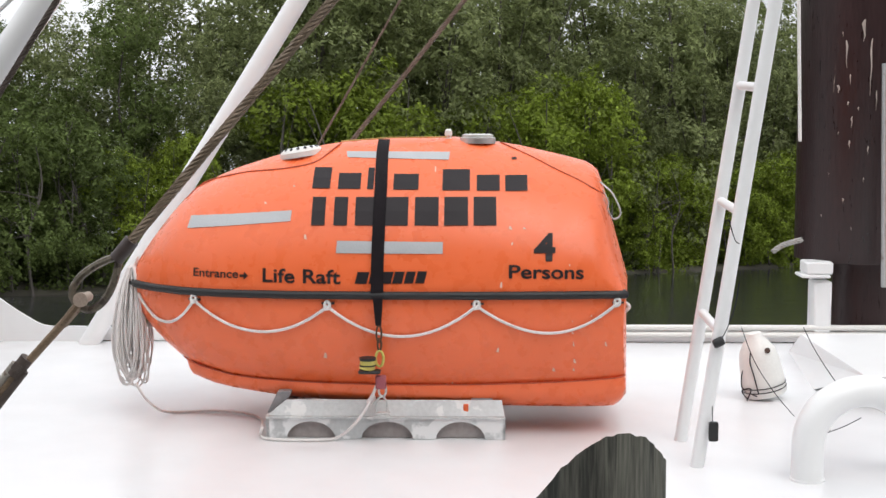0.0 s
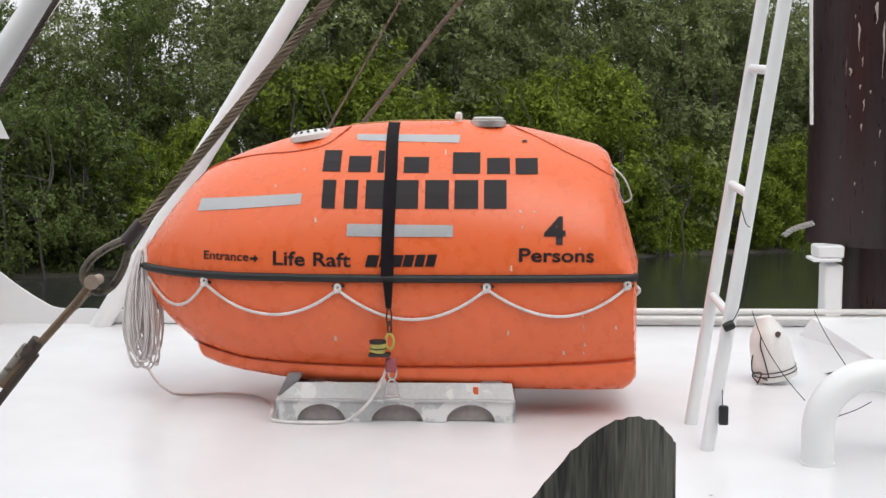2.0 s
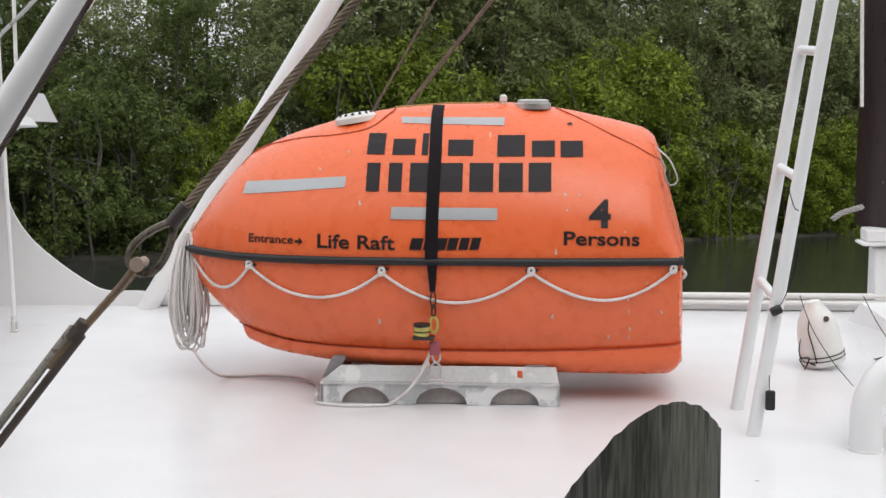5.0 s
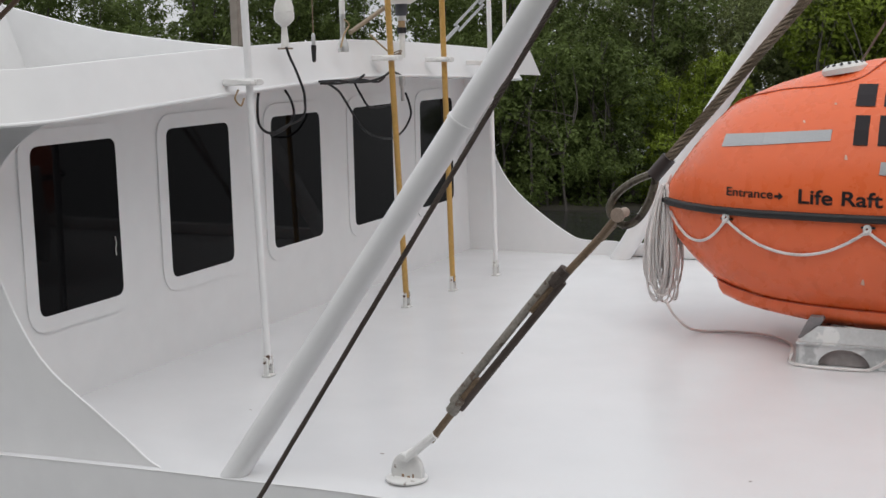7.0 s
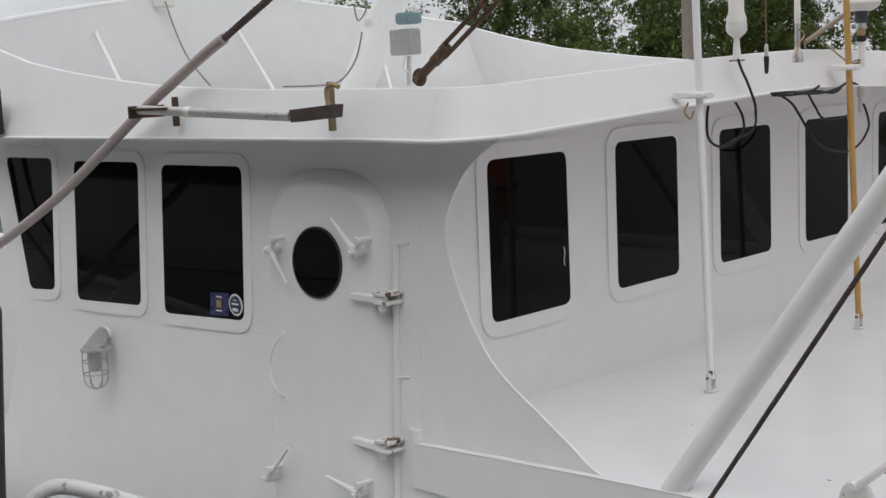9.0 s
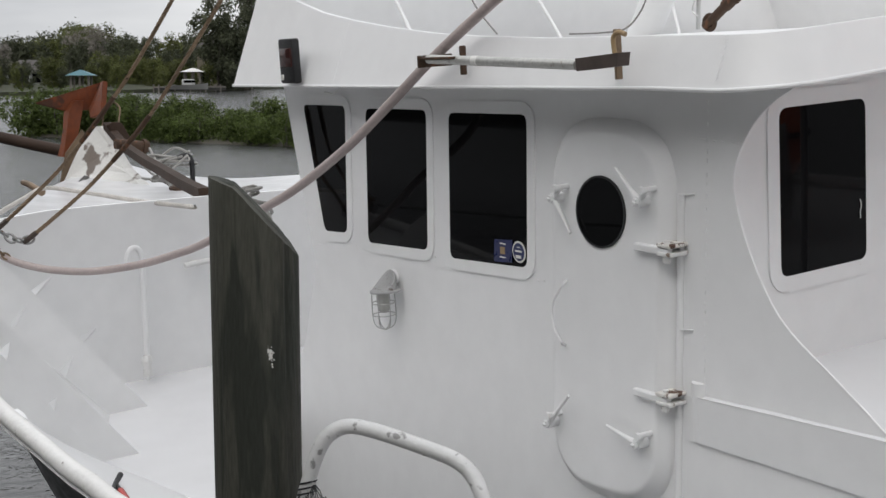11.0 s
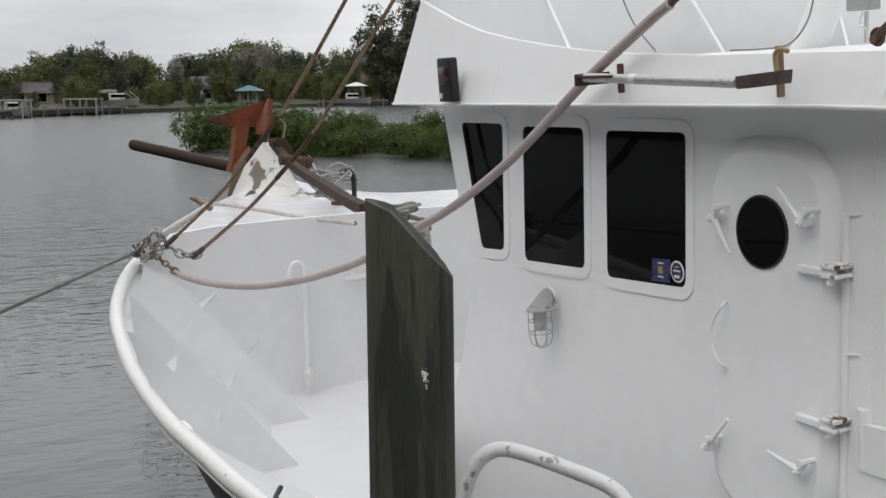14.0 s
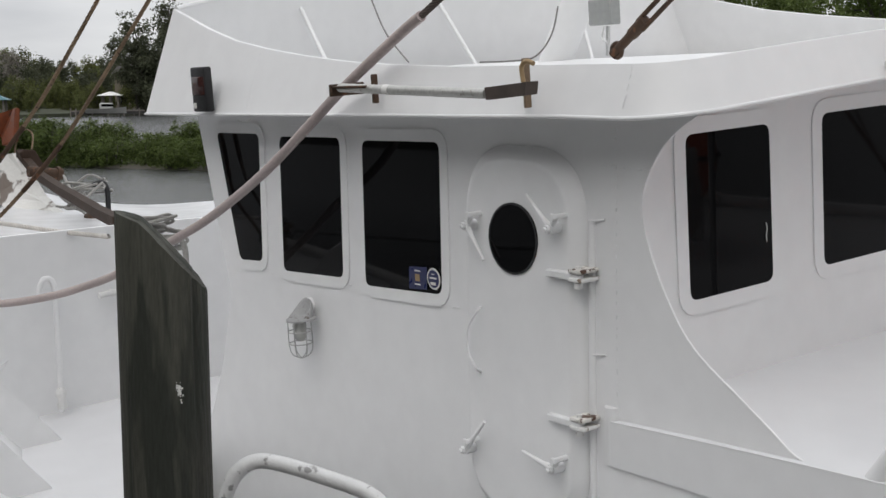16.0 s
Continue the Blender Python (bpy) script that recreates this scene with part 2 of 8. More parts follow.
LEAFG = leaf_mat("mangrove_leaf", (0.190, 0.250, 0.032), 0.4)
# darkened bank leaf: the dimmer light at the bow end is in its colour
LEAFK = leaf_mat("dimmed_bank_leaf", (0.108, 0.145, 0.042), 0.35)
LEAFS = leaf_mat("spit_mangrove_leaf", (0.086, 0.116, 0.032))
LEAFD = leaf_mat("dark_tree_leaf", (0.185, 0.215, 0.088))
LEAFF = leaf_mat("far_tree_leaf", (0.080, 0.088, 0.054))
LEAFO = leaf_mat("olive_shore_leaf", (0.110, 0.122, 0.042), 0.4)
BARE = leaf_mat("bare_twigs", (0.26, 0.24, 0.21))

# ---- helpers of this place ----
# the boat lies heeled a little towards the dock
BOAT = pose(-0.4134, 5.6000, 1.8957, 4.0635, -0.3287, -0.0000)


def part(name, bm, material, parent, label="", smooth=True, m=None):
    me = bpy.data.meshes.new(name)
    bmesh.ops.recalc_face_normals(bm, faces=bm.faces)
    bm.to_mesh(me)
    bm.free()
    me.materials.append(material)
    if smooth:
        for p in me.polygons:
            p.use_smooth = True
        smooth_by_angle(me)
    ob = new(name, me)
    ob.parent = parent
    if m is not None:
        ob.matrix_basis = m
    if label:
        tagged(ob, label)
    return ob


def smooth_by_angle(me, limit=38):
    """Marks the edges sharp where the faces turn more than the limit."""
    b = bmesh.new()
    b.from_mesh(me)
    for e in b.edges:
        if len(e.link_faces) == 2 and e.calc_face_angle(0) > radians(limit):
            e.smooth = False
    b.to_mesh(me)
    b.free()


def thing(name, label, category, m=None, group="", kind="", boat=True):
    ob = new(name)
    ob.empty_display_size = 0.1
    ob.matrix_basis = (BOAT if boat else Matrix()) @ (m if m is not None else Matrix())
    return tagged(ob, label, category, group, kind)


def solid(name, bm, material, label, category, m=None, group="", kind="", boat=True, smooth=True):
    """A top-level thing of one mesh."""
    ob = part(name, bm, material, None, "", smooth)
    ob.matrix_basis = (BOAT if boat else Matrix()) @ (m if m is not None else Matrix())
    return tagged(ob, label, category, group, kind)


def box(bm, x0, x1, y0, y1, z0, z1, bevel=0.0, m=None, seg=1):
    r = bmesh.ops.create_cube(bm, size=1.0)
    vs = r["verts"]
    for v in vs:
        v.co = Vector((x0 + (v.co.x + 0.5) * (x1 - x0), y0 + (v.co.y + 0.5) * (y1 - y0), z0 + (v.co.z + 0.5) * (z1 - z0)))
        if m is not None:
            v.co = m @ v.co
    if bevel:
        es = list({e for v in vs for e in v.link_edges})
        bmesh.ops.bevel(bm, geom=es, offset=bevel, segments=seg, affect='EDGES', profile=0.5)
    return bm


def curve(pts, n=8):
    """A smooth line through the points."""
    p = [Vector(q) for q in pts]
    out = []
    for i in range(len(p) - 1):
        a, b, c, d = p[max(i - 1, 0)], p[i], p[i + 1], p[min(i + 2, len(p) - 1)]
        for k in range(n):
            t = k / n
            out.append(0.5 * ((2 * b) + (c - a) * t + (2 * a - 5 * b + 4 * c - d) * t * t + (3 * b - a - 3 * c + d) * t ** 3))
    return out + [p[-1]]


def tube(bm, pts, r, seg=10, caps=True, r2=None):
    pts = [Vector(p) for p in pts]
    rings, up = [], None
    for i, p in enumerate(pts):
        d = (pts[min(i + 1, len(pts) - 1)] - pts[max(i - 1, 0)]).normalized()
        if up is None:
            up = d.orthogonal().normalized()
        up = (up - d * up.dot(d))
        up = up.normalized() if up.length > 1e-6 else d.orthogonal().normalized()
        side = d.cross(up)
        k = i / max(len(pts) - 1, 1)
        rad = r if r2 is None else r + (r2 - r) * k
        rings.append([bm.verts.new(p + (up * math.cos(a) + side * math.sin(a)) * rad) for a in (2 * math.pi * j / seg for j in range(seg))])
    for a, b in zip(rings, rings[1:]):
        for j in range(seg):
            bm.faces.new((a[j], a[(j + 1) % seg], b[(j + 1) % seg], b[j]))
    if caps:
        bm.faces.new(rings[0][::-1])
        bm.faces.new(rings[-1])
    return bm


def lathe(bm, prof, seg=24, m=None):
    """prof: (radius, height) from bottom to top."""
    rings = []
    for r, z in prof:
        ring = [bm.verts.new(Vector((r * math.cos(2 * math.pi * j / seg), r * math.sin(2 * math.pi * j / seg), z))) for j in range(seg)]
        rings.append(ring)
    for a, b in zip(rings, rings[1:]):
        for j in range(seg):
            bm.faces.new((a[j], a[(j + 1) % seg], b[(j + 1) % seg], b[j]))
    bm.faces.new(rings[0][::-1])
    bm.faces.new(rings[-1])
    if m is not None:
        bmesh.ops.transform(bm, matrix=m, verts=[v for r in rings for v in r])
    return bm


def loft(bm, rings, closed=True, caps=True):
    vs = [[bm.verts.new(Vector(p)) for p in r] for r in rings]
    n = len(vs[0])
    for a, b in zip(vs, vs[1:]):
        for j in range(n if closed else n - 1):
            bm.faces.new((a[j], a[(j + 1) % n], b[(j + 1) % n], b[j]))
    if caps and closed:
        bm.faces.new(vs[0][::-1])
        bm.faces.new(vs[-1])
    return bm


def prism(bm, poly, depth):
    """A plate: the polygon's points in space, and the way by which it is thick."""
    d = Vector(depth)
    return loft(bm, [[Vector(p) for p in poly], [Vector(p) + d for p in poly]])


def plate_with_hole(bm, outer, inner, thick, fn):
    """A flat ring between two outlines of equal count; fn(u, v, d) gives the place."""
    rings = [[fn(u, v, d) for u, v in o] for o, d in ((inner, 0), (outer, 0), (outer, thick), (inner, thick))]
    vs = [[bm.verts.new(p) for p in r] for r in rings]
    n = len(outer)
    for k in range(4):
        a, b = vs[k], vs[(k + 1) % 4]
        for j in range(n):
            bm.faces.new((a[j], a[(j + 1) % n], b[(j + 1) % n], b[j]))
    return bm


# ---- water and land ----
def water_mat():
    m = bpy.data.materials.new("canal_water")
    m.use_nodes = True
    n, l = m.node_tree.nodes, m.node_tree.links
    b = n["Principled BSDF"]
    b.inputs["Base Color"].default_value = (0.036, 0.037, 0.036, 1)
    b.inputs["Roughness"].default_value, b.inputs["IOR"].default_value = 0.04, 1.33
    b.inputs["Specular IOR Level"].default_value = 0.95
    tcd = n.new("ShaderNodeTexCoord")
    mpp = n.new("ShaderNodeMapping")
    mpp.inputs["Rotation"].default_value = (0, 0, radians(25))
    mpp.inputs["Scale"].default_value = (1.0, 0.6, 1.0)
    l.new(tcd.outputs["Object"], mpp.inputs["Vector"])
    na, nb = n.new("ShaderNodeTexNoise"), n.new("ShaderNodeTexNoise")
    na.inputs["Scale"].default_value, na.inputs["Detail"].default_value = 1.7, 5
    nb.inputs["Scale"].default_value, nb.inputs["Detail"].default_value = 7.0, 3
    ad = n.new("ShaderNodeMath")
    ad.operation = 'MULTIPLY_ADD'
    ad.inputs[1].default_value = 0.30
    for q in (na, nb):
        l.new(mpp.outputs[0], q.inputs["Vector"])
    l.new(nb.outputs[0], ad.inputs[0])
    l.new(na.outputs[0], ad.inputs[2])
    bp = n.new("ShaderNodeBump")
    bp.inputs["Distance"].default_value = 0.20
    # glassy in the lee of the boat, ruffled on the open canal
    sx, lee, rgh = n.new("ShaderNodeSeparateXYZ"), n.new("ShaderNodeMapRange"), n.new("ShaderNodeMapRange")
    l.new(tcd.outputs["Object"], sx.inputs[0])
    for q, lo, hi in ((lee, 1.0, 0.10), (rgh, 0.17, 0.03)):
        q.inputs["From Min"].default_value, q.inputs["From Max"].default_value = -32.0, -10.0
        q.inputs["To Min"].default_value, q.inputs["To Max"].default_value = lo, hi
        l.new(sx.outputs["X"], q.inputs["Value"])
    l.new(lee.outputs[0], bp.inputs["Strength"])
    l.new(rgh.outputs[0], b.inputs["Roughness"])
    l.new(ad.outputs[0], bp.inputs["Height"])
    l.new(bp.outputs[0], b.inputs["Normal"])
    return m


bm = bmesh.new()
bmesh.ops.create_grid(bm, x_segments=40, y_segments=40, size=2500)
solid("water", bm, water_mat(), "calm grey canal water with small ripples", "water", kind="structure", boat=False)


def leaves(name, blobs, count, size, material, parent, seed, flat=0.6, fine=False):
    """A crown of many small leaves: each blob (centre, radii) gets leaves near its skin, in clumps."""
    rng = np.random.default_rng(seed)
    tot = sum(b[1][0] * b[1][1] for b in blobs)
    cs, ns = [], []
    for c, rad in blobs:
        k = int(count * rad[0] * rad[1] / tot)
        clump = max(k // 14, 1)
        d = rng.normal(size=(clump, 3))
        d /= np.linalg.norm(d, axis=1)[:, None]
        rr = rng.uniform(0.62, 1.04, size=(clump, 1))
        base = np.array(c) + d * rr * np.array(rad)
        idx = rng.integers(0, clump, k)
        p = base[idx] + rng.normal(size=(k, 3)) * size * 1.15
        nn = d[idx] + rng.normal(size=(k, 3)) * flat
        nn[:, 2] += 0.5
        cs.append(p)
        ns.append(nn / np.linalg.norm(nn, axis=1)[:, None])
    p, nn = np.concatenate(cs), np.concatenate(ns)
    k = len(p)
    a = np.cross(nn, rng.normal(size=(k, 3)))
    a /= np.linalg.norm(a, axis=1)[:, None]
    b = np.cross(nn, a)
    s = rng.uniform(0.6, 1.3, size=(k, 1)) * size
    if fine:
        v = np.stack([p - a * s, p + a * s * 0.8 + b * s * 0.5, p + a * s - b * s * 0.45], 1).reshape(-1, 3)
    else:
        v = np.stack([p - a * s, p + b * s * 0.45 + nn * s * 0.12, p + a * s, p - b * s * 0.45 + nn * s * 0.12], 1).reshape(-1, 3)
    c = 3 if fine else 4
    me = bpy.data.meshes.new(name)
    me.from_pydata(v.tolist(), [], np.arange(c * k).reshape(k, c).tolist())
    me.materials.append(material)
    ob = new(name, me)
    ob.parent = parent
    return ob


def tree(name, label, h, spread, seed, count, size, material, low=0.25, nblob=14, group="", trunk_r=0.16, stems=1, fine=False):
    rnd = random.Random(seed)
    root = thing(name, label, "tree", group=group, boat=False)
    blobs = []
    for k in range(nblob):
        z = h * (low + (0.95 - low) * (k + 0.5) / nblob)
        w = spread * (0.5 + 0.5 * math.sin(math.pi * min(max((z / h - low) / (1.02 - low), 0.02), 1) ** 0.8)) * 0.75
        a = rnd.uniform(0, 2 * math.pi)
        d = rnd.uniform(0.15, 0.8) * w
        r = spread * rnd.uniform(0.24, 0.46)
        blobs.append(((d * math.cos(a), d * math.sin(a), z), (r, r, r * rnd.uniform(0.55, 0.85))))
    for s in range(stems):
        bm = bmesh.new()
        ox, oy = (rnd.uniform(-0.4, 0.4) * spread * (stems > 1) for _ in range(2))
        pts = [(ox, oy, -0.4)] + [(ox + rnd.uniform(-1, 1) * 0.05 * h, oy + rnd.uniform(-1, 1) * 0.05 * h, h * f) for f in (0.3, 0.6, 0.9)]
        tube(bm, curve(pts, 4), trunk_r, 7, r2=trunk_r * 0.25)
        for c, r in rnd.sample(blobs, min(6, nblob)):
            st = Vector(pts[1]).lerp(Vector(pts[2]), rnd.random())
            tube(bm, curve([st, st.lerp(Vector(c), 0.5) + Vector((0, 0, 0.15)), c], 3), trunk_r * 0.4, 5, r2=trunk_r * 0.12)
        part("trunk", bm, BARK, root)
    leaves("crown", blobs, count, size, material, root, seed, fine=fine)
    return root


BANK = [(-60.8, 16.1), (-55, 18.3), (-46, 22.9), (-30, 31.5), (-15, 41.9), (13, 66.0), (31, 81.0)]


def along(line, s):
    """The place at s metres along the line, and the way across it, away from the boat."""
    for (x0, y0), (x1, y1) in zip(line, line[1:]):
        d = math.hypot(x1 - x0, y1 - y0)
        if s <= d:
            return x0 + (x1 - x0) * s / d, y0 + (y1 - y0) * s / d, -(y1 - y0) / d, (x1 - x0) / d
        s -= d
    return None


def plant_bank():
    rnd = random.Random(5)
    lab = "bright green mangrove bush with dense small leaves at the water"
    bushes = [tree("mangrove_bush", lab, 4.9 + 0.5 * k, 3.0, 40 + k, 12000, 0.088, LEAFG, low=0.02, nblob=18, group="mangroves on the bank", trunk_r=0.05, stems=4) for k in range(4)]
    tl = "tall grey-green tree in the thicket behind the mangroves"
    trees = [tree("bank_tree", tl, 10.5 + 1.0 * k, 3.4, 80 + k, 11500, 0.110, LEAFD, low=0.04, nblob=32, group="trees on the bank", trunk_r=0.10, stems=1, fine=True) for k in range(4)]
    low_b = [tree("low_mangrove", "low dense green mangrove clump on the spit", 1.45 + 0.12 * k, 2.0, 60 + k, 6000, 0.078, LEAFS, low=0.0, nblob=24, group="low mangroves on the spit", trunk_r=0.04, stems=4, fine=True) for k in range(3)]
    # the same plants with darkened leaves, for the dimmer end of the bank
    dark_b = [tree("mangrove_bush", "mangrove bush with dense small leaves at the water, darkened for the dimmer bow end", 5.0 + 0.6 * k, 3.0, 140 + k, 12000, 0.080, LEAFK, low=0.02, nblob=18, group="dark mangroves on the bank", trunk_r=0.05, stems=4) for k in range(2)]
    dark_t = [tree("bank_tree", "tall tree in the thicket behind the mangroves, darkened for the dimmer bow end", 10.5 + 1.2 * k, 3.4, 180 + k, 11500, 0.105, LEAFK, low=0.04, nblob=32, group="dark trees on the bank", trunk_r=0.10, stems=1, fine=True) for k in range(2)]
    first = {id(b): True for b in bushes + trees + low_b + dark_b + dark_t}

    def put(src, m):
        if first.pop(id(src), None):
            src.matrix_basis = m
        else:
            copy_thing(src, Matrix()).matrix_basis = m
    s, k = 0.5, 0
    while (p := along(BANK, s)):
        x, y, nx, ny = p
        low = min(max((x + 48) / 14, 0.0), 1.0)
        if x < -40:
            for o in (0.9, 3.0):
                put(low_b[k % 3], pose(x + nx * (o + rnd.uniform(-0.5, 0.5)), y + ny * (o + rnd.uniform(-0.5, 0.5)), 0.0, 0, 0, rnd.uniform(0, 360)) @ Matrix.Scale(rnd.uniform(0.8, 1.25) * (0.84 if x > -56 else 1.0), 4))
                k += 1
            s += rnd.uniform(1.2, 2.0)
            continue
        o = rnd.uniform(0.5, 1.8)
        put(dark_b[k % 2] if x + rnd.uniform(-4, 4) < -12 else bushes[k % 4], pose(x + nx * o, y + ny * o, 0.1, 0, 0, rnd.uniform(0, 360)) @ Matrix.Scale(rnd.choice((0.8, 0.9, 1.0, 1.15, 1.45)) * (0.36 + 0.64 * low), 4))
        s += rnd.uniform(2.1, 3.1) * (0.75 + 0.25 * low)
        k += 1
    for off, gap in ((3.2, 3.0), (6.2, 3.0), (10.5, 3.4)):
        s = 0.0
        while (p := along(BANK, s)):
            x, y, nx, ny = p
            o = off + rnd.uniform(-0.9, 0.9)
            f = (0.86 if x < -6 else 1.24) + 0.012 * off
            f *= min(max((x + 42) / 16, 0.0), 1.0) * 0.55 + 0.45
            if x > -40:
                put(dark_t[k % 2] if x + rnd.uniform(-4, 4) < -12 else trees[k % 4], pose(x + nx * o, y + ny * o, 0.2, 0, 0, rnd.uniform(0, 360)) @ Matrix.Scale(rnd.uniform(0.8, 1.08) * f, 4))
            s += rnd.uniform(0.75, 1.25) * gap
            k += 1


MUD = mat("dark_mud_bank", (0.06, 0.055, 0.04), 0.9, vary=0.4, scale=1, bump=0.8, bump_scale=5)
bm = bmesh.new()
rings = []
for k in range(0, 150, 5):
    p = along(BANK, k)
    if p:
        x, y, nx, ny = p
        rings.append([(x - nx * 0.6, y - ny * 0.6, -0.5), (x + nx * 0.5, y + ny * 0.5, 0.10), (x + nx * 6, y + ny * 6, 0.5), (x + nx * 26, y + ny * 26, 0.8), (x + nx * 26, y + ny * 26, -0.5)])
loft(bm, rings)
solid("ground", bm, MUD, "dark muddy ground of the wooded bank", "ground", kind="structure", boat=False)
plant_bank()

SHORE = [(-128, -40), (-138, -5), (-147, 21), (-159, 36), (-174, 58), (-190, 80), (-230, 120), (-250, 190)]
GRASS = mat("shore_grass", (0.05, 0.055, 0.03), 0.9, vary=0.4, scale=0.5)
bm = bmesh.new()
rings = []
for k in range(0, 300, 8):
    p = along(SHORE, k)
    if p:
        x, y, nx, ny = p
        rings.append([(x, y, -0.5), (x, y, 0.5), (x + nx * 12, y + ny * 12, 1.0), (x + nx * 400, y + ny * 400, 6.0), (x + nx * 400, y + ny * 400, -0.5)])
loft(bm, rings)
solid("far_ground", bm, GRASS, "grassy far shore behind a low seawall", "ground", kind="structure", boat=False)

# houses and boathouses with open ground before them, and its width
GARDENS = [((-184.127, 26.704, 2.138), 1.5), ((-191.889, 40.206, 2.324), 1.6), ((-204.241, 57.029, 1.633), 0.5), ((-206.903, 91.072, 3.543), 5), ((-171.556, 54.666, 1.743), 3.6), ((-192.442, 79.088, 2.667), 6)]


# the wooded skyline of the far shore: the way to it in degrees, and how steeply its treetops rise
SKYLINE = [(150.0, 0.040), (154.0, 0.036), (157.4, 0.030), (159.5, 0.026), (161.0, 0.030), (162.2, 0.034), (163.4, 0.026), (164.7, 0.029), (165.3, 0.020), (165.8, 0.019), (166.5, 0.022), (167.3, 0.025), (167.8, 0.035), (168.5, 0.038), (169.2, 0.034), (169.7, 0.024), (170.2, 0.034), (171.0, 0.031), (171.5, 0.012), (172.1, 0.018), (172.8, 0.018), (178.0, 0.020)]


def plant_far():
    rnd = random.Random(17)
    kinds = [(tree("shore_tree", "broad dark green tree on the far shore", 8.0 + 1.5 * k, 4.2, 200 + k, 3400, 0.27, LEAFF, low=0.02, nblob=26, group="trees on the far shore", trunk_r=0.2, fine=True), 8.0 + 1.5 * k) for k in range(3)]
    kinds.append((tree("shore_tree", "tall ragged dark pine on the far shore", 14.0, 3.0, 230, 3000, 0.24, LEAFF, low=0.35, nblob=22, group="trees on the far shore", trunk_r=0.3, fine=True), 14.0))
    olive = [(tree("shore_bush", "rounded olive green tree at the water of the far shore", 6.0 + k, 4.0, 240 + k, 3200, 0.22, LEAFO, low=0.0, nblob=24, group="olive trees on the far shore", trunk_r=0.15, fine=True), 6.0 + k) for k in range(2)]
    first = {id(b): True for b, _ in kinds + olive}
    gaps = [(math.atan2(a[1], a[0]), math.hypot(a[0], a[1]), g / 2) for a, g in GARDENS]

    def free(x, y):
        """No tree in the gardens between the houses and the water."""
        return all(abs(math.atan2(y, x) - a) * d > g or math.hypot(x, y) > d for a, d, g in gaps)

    def put(src, m):
        if first.pop(id(src), None):
            src.matrix_basis = m
        else:
            copy_thing(src, Matrix()).matrix_basis = m
    for off, gap, f in ((4, 4.6, 0.42), (10, 4.4, 0.55), (18, 4.4, 0.72), (27, 4.2, 0.90), (36, 4.2, 1.0), (46, 5.0, 1.0)):
        s = 20.0
        while (p := along(SHORE, s)):
            x, y, nx, ny = p
            o = off + rnd.uniform(-4, 4)
            x, y = x + nx * o, y + ny * o
            way = math.degrees(math.atan2(y, x))
            s += rnd.uniform(0.6, 1.4) * gap
            if not 151 < way < 177 or not free(x, y):
                continue
            rise = float(np.interp(way, [q[0] for q in SKYLINE], [q[1] for q in SKYLINE]))
            src, h = rnd.choice(olive) if rnd.random() < (0.75 if off < 12 else 0.2) else rnd.choice(kinds)
            top = 2.1 + rise * math.hypot(x, y)
            put(src, pose(x, y, 0.8, 0, 0, rnd.uniform(0, 360)) @ Matrix.Scale(max(top * f * rnd.uniform(0.78, 1.06), 1.6) / h, 4))
    t = Vector((-197.051, 86.085, 6.289))
    for k, (dx, dy) in enumerate(((0, 0), (-4, 5), (3, -2), (-8, 9))):
        put(kinds[k % 4][0], pose(t.x + dx, t.y + dy, 1.0, 0, 0, 30 + 70 * k) @ Matrix.Scale(1.3, 4))
    for at, sc in (((-198.466, 51.453), 0.72), ((-203.900, 68.229), 1.0), ((-214.699, 67.332), 0.95)):
        bare = tree("bare_tree", "pale leafless tree rising above the far shore", 9.0, 3.6, int(sc * 100), 3000, 0.16, BARE, low=0.3, nblob=16, trunk_r=0.14, fine=True)
        bare.matrix_basis = pose(at[0], at[1], 1.0) @ Matrix.Scale(sc, 4)


plant_far()
WALLC = mat("cream_house_wall", (0.20, 0.175, 0.13), 0.8, vary=0.1, scale=0.5)
ROOFG = mat("grey_shingle_roof", (0.085, 0.076, 0.072), 0.85, vary=0.2, scale=1)
ROOFB = mat("teal_metal_roof", (0.05, 0.15, 0.18), 0.5, vary=0.1, scale=0.5)
LIFTW = mat("weathered_white_posts", (0.24, 0.24, 0.23), 0.6, vary=0.15, scale=2)
BOATW = mat("dull_white_gelcoat", (0.42, 0.42, 0.41), 0.5, vary=0.12, scale=2)
DOCKD = mat("dark_dock_band", (0.045, 0.042, 0.038), 0.8, vary=0.3, scale=2)
DOCKW = mat("grey_dock_wood", (0.17, 0.155, 0.135), 0.85, vary=0.2, scale=1)


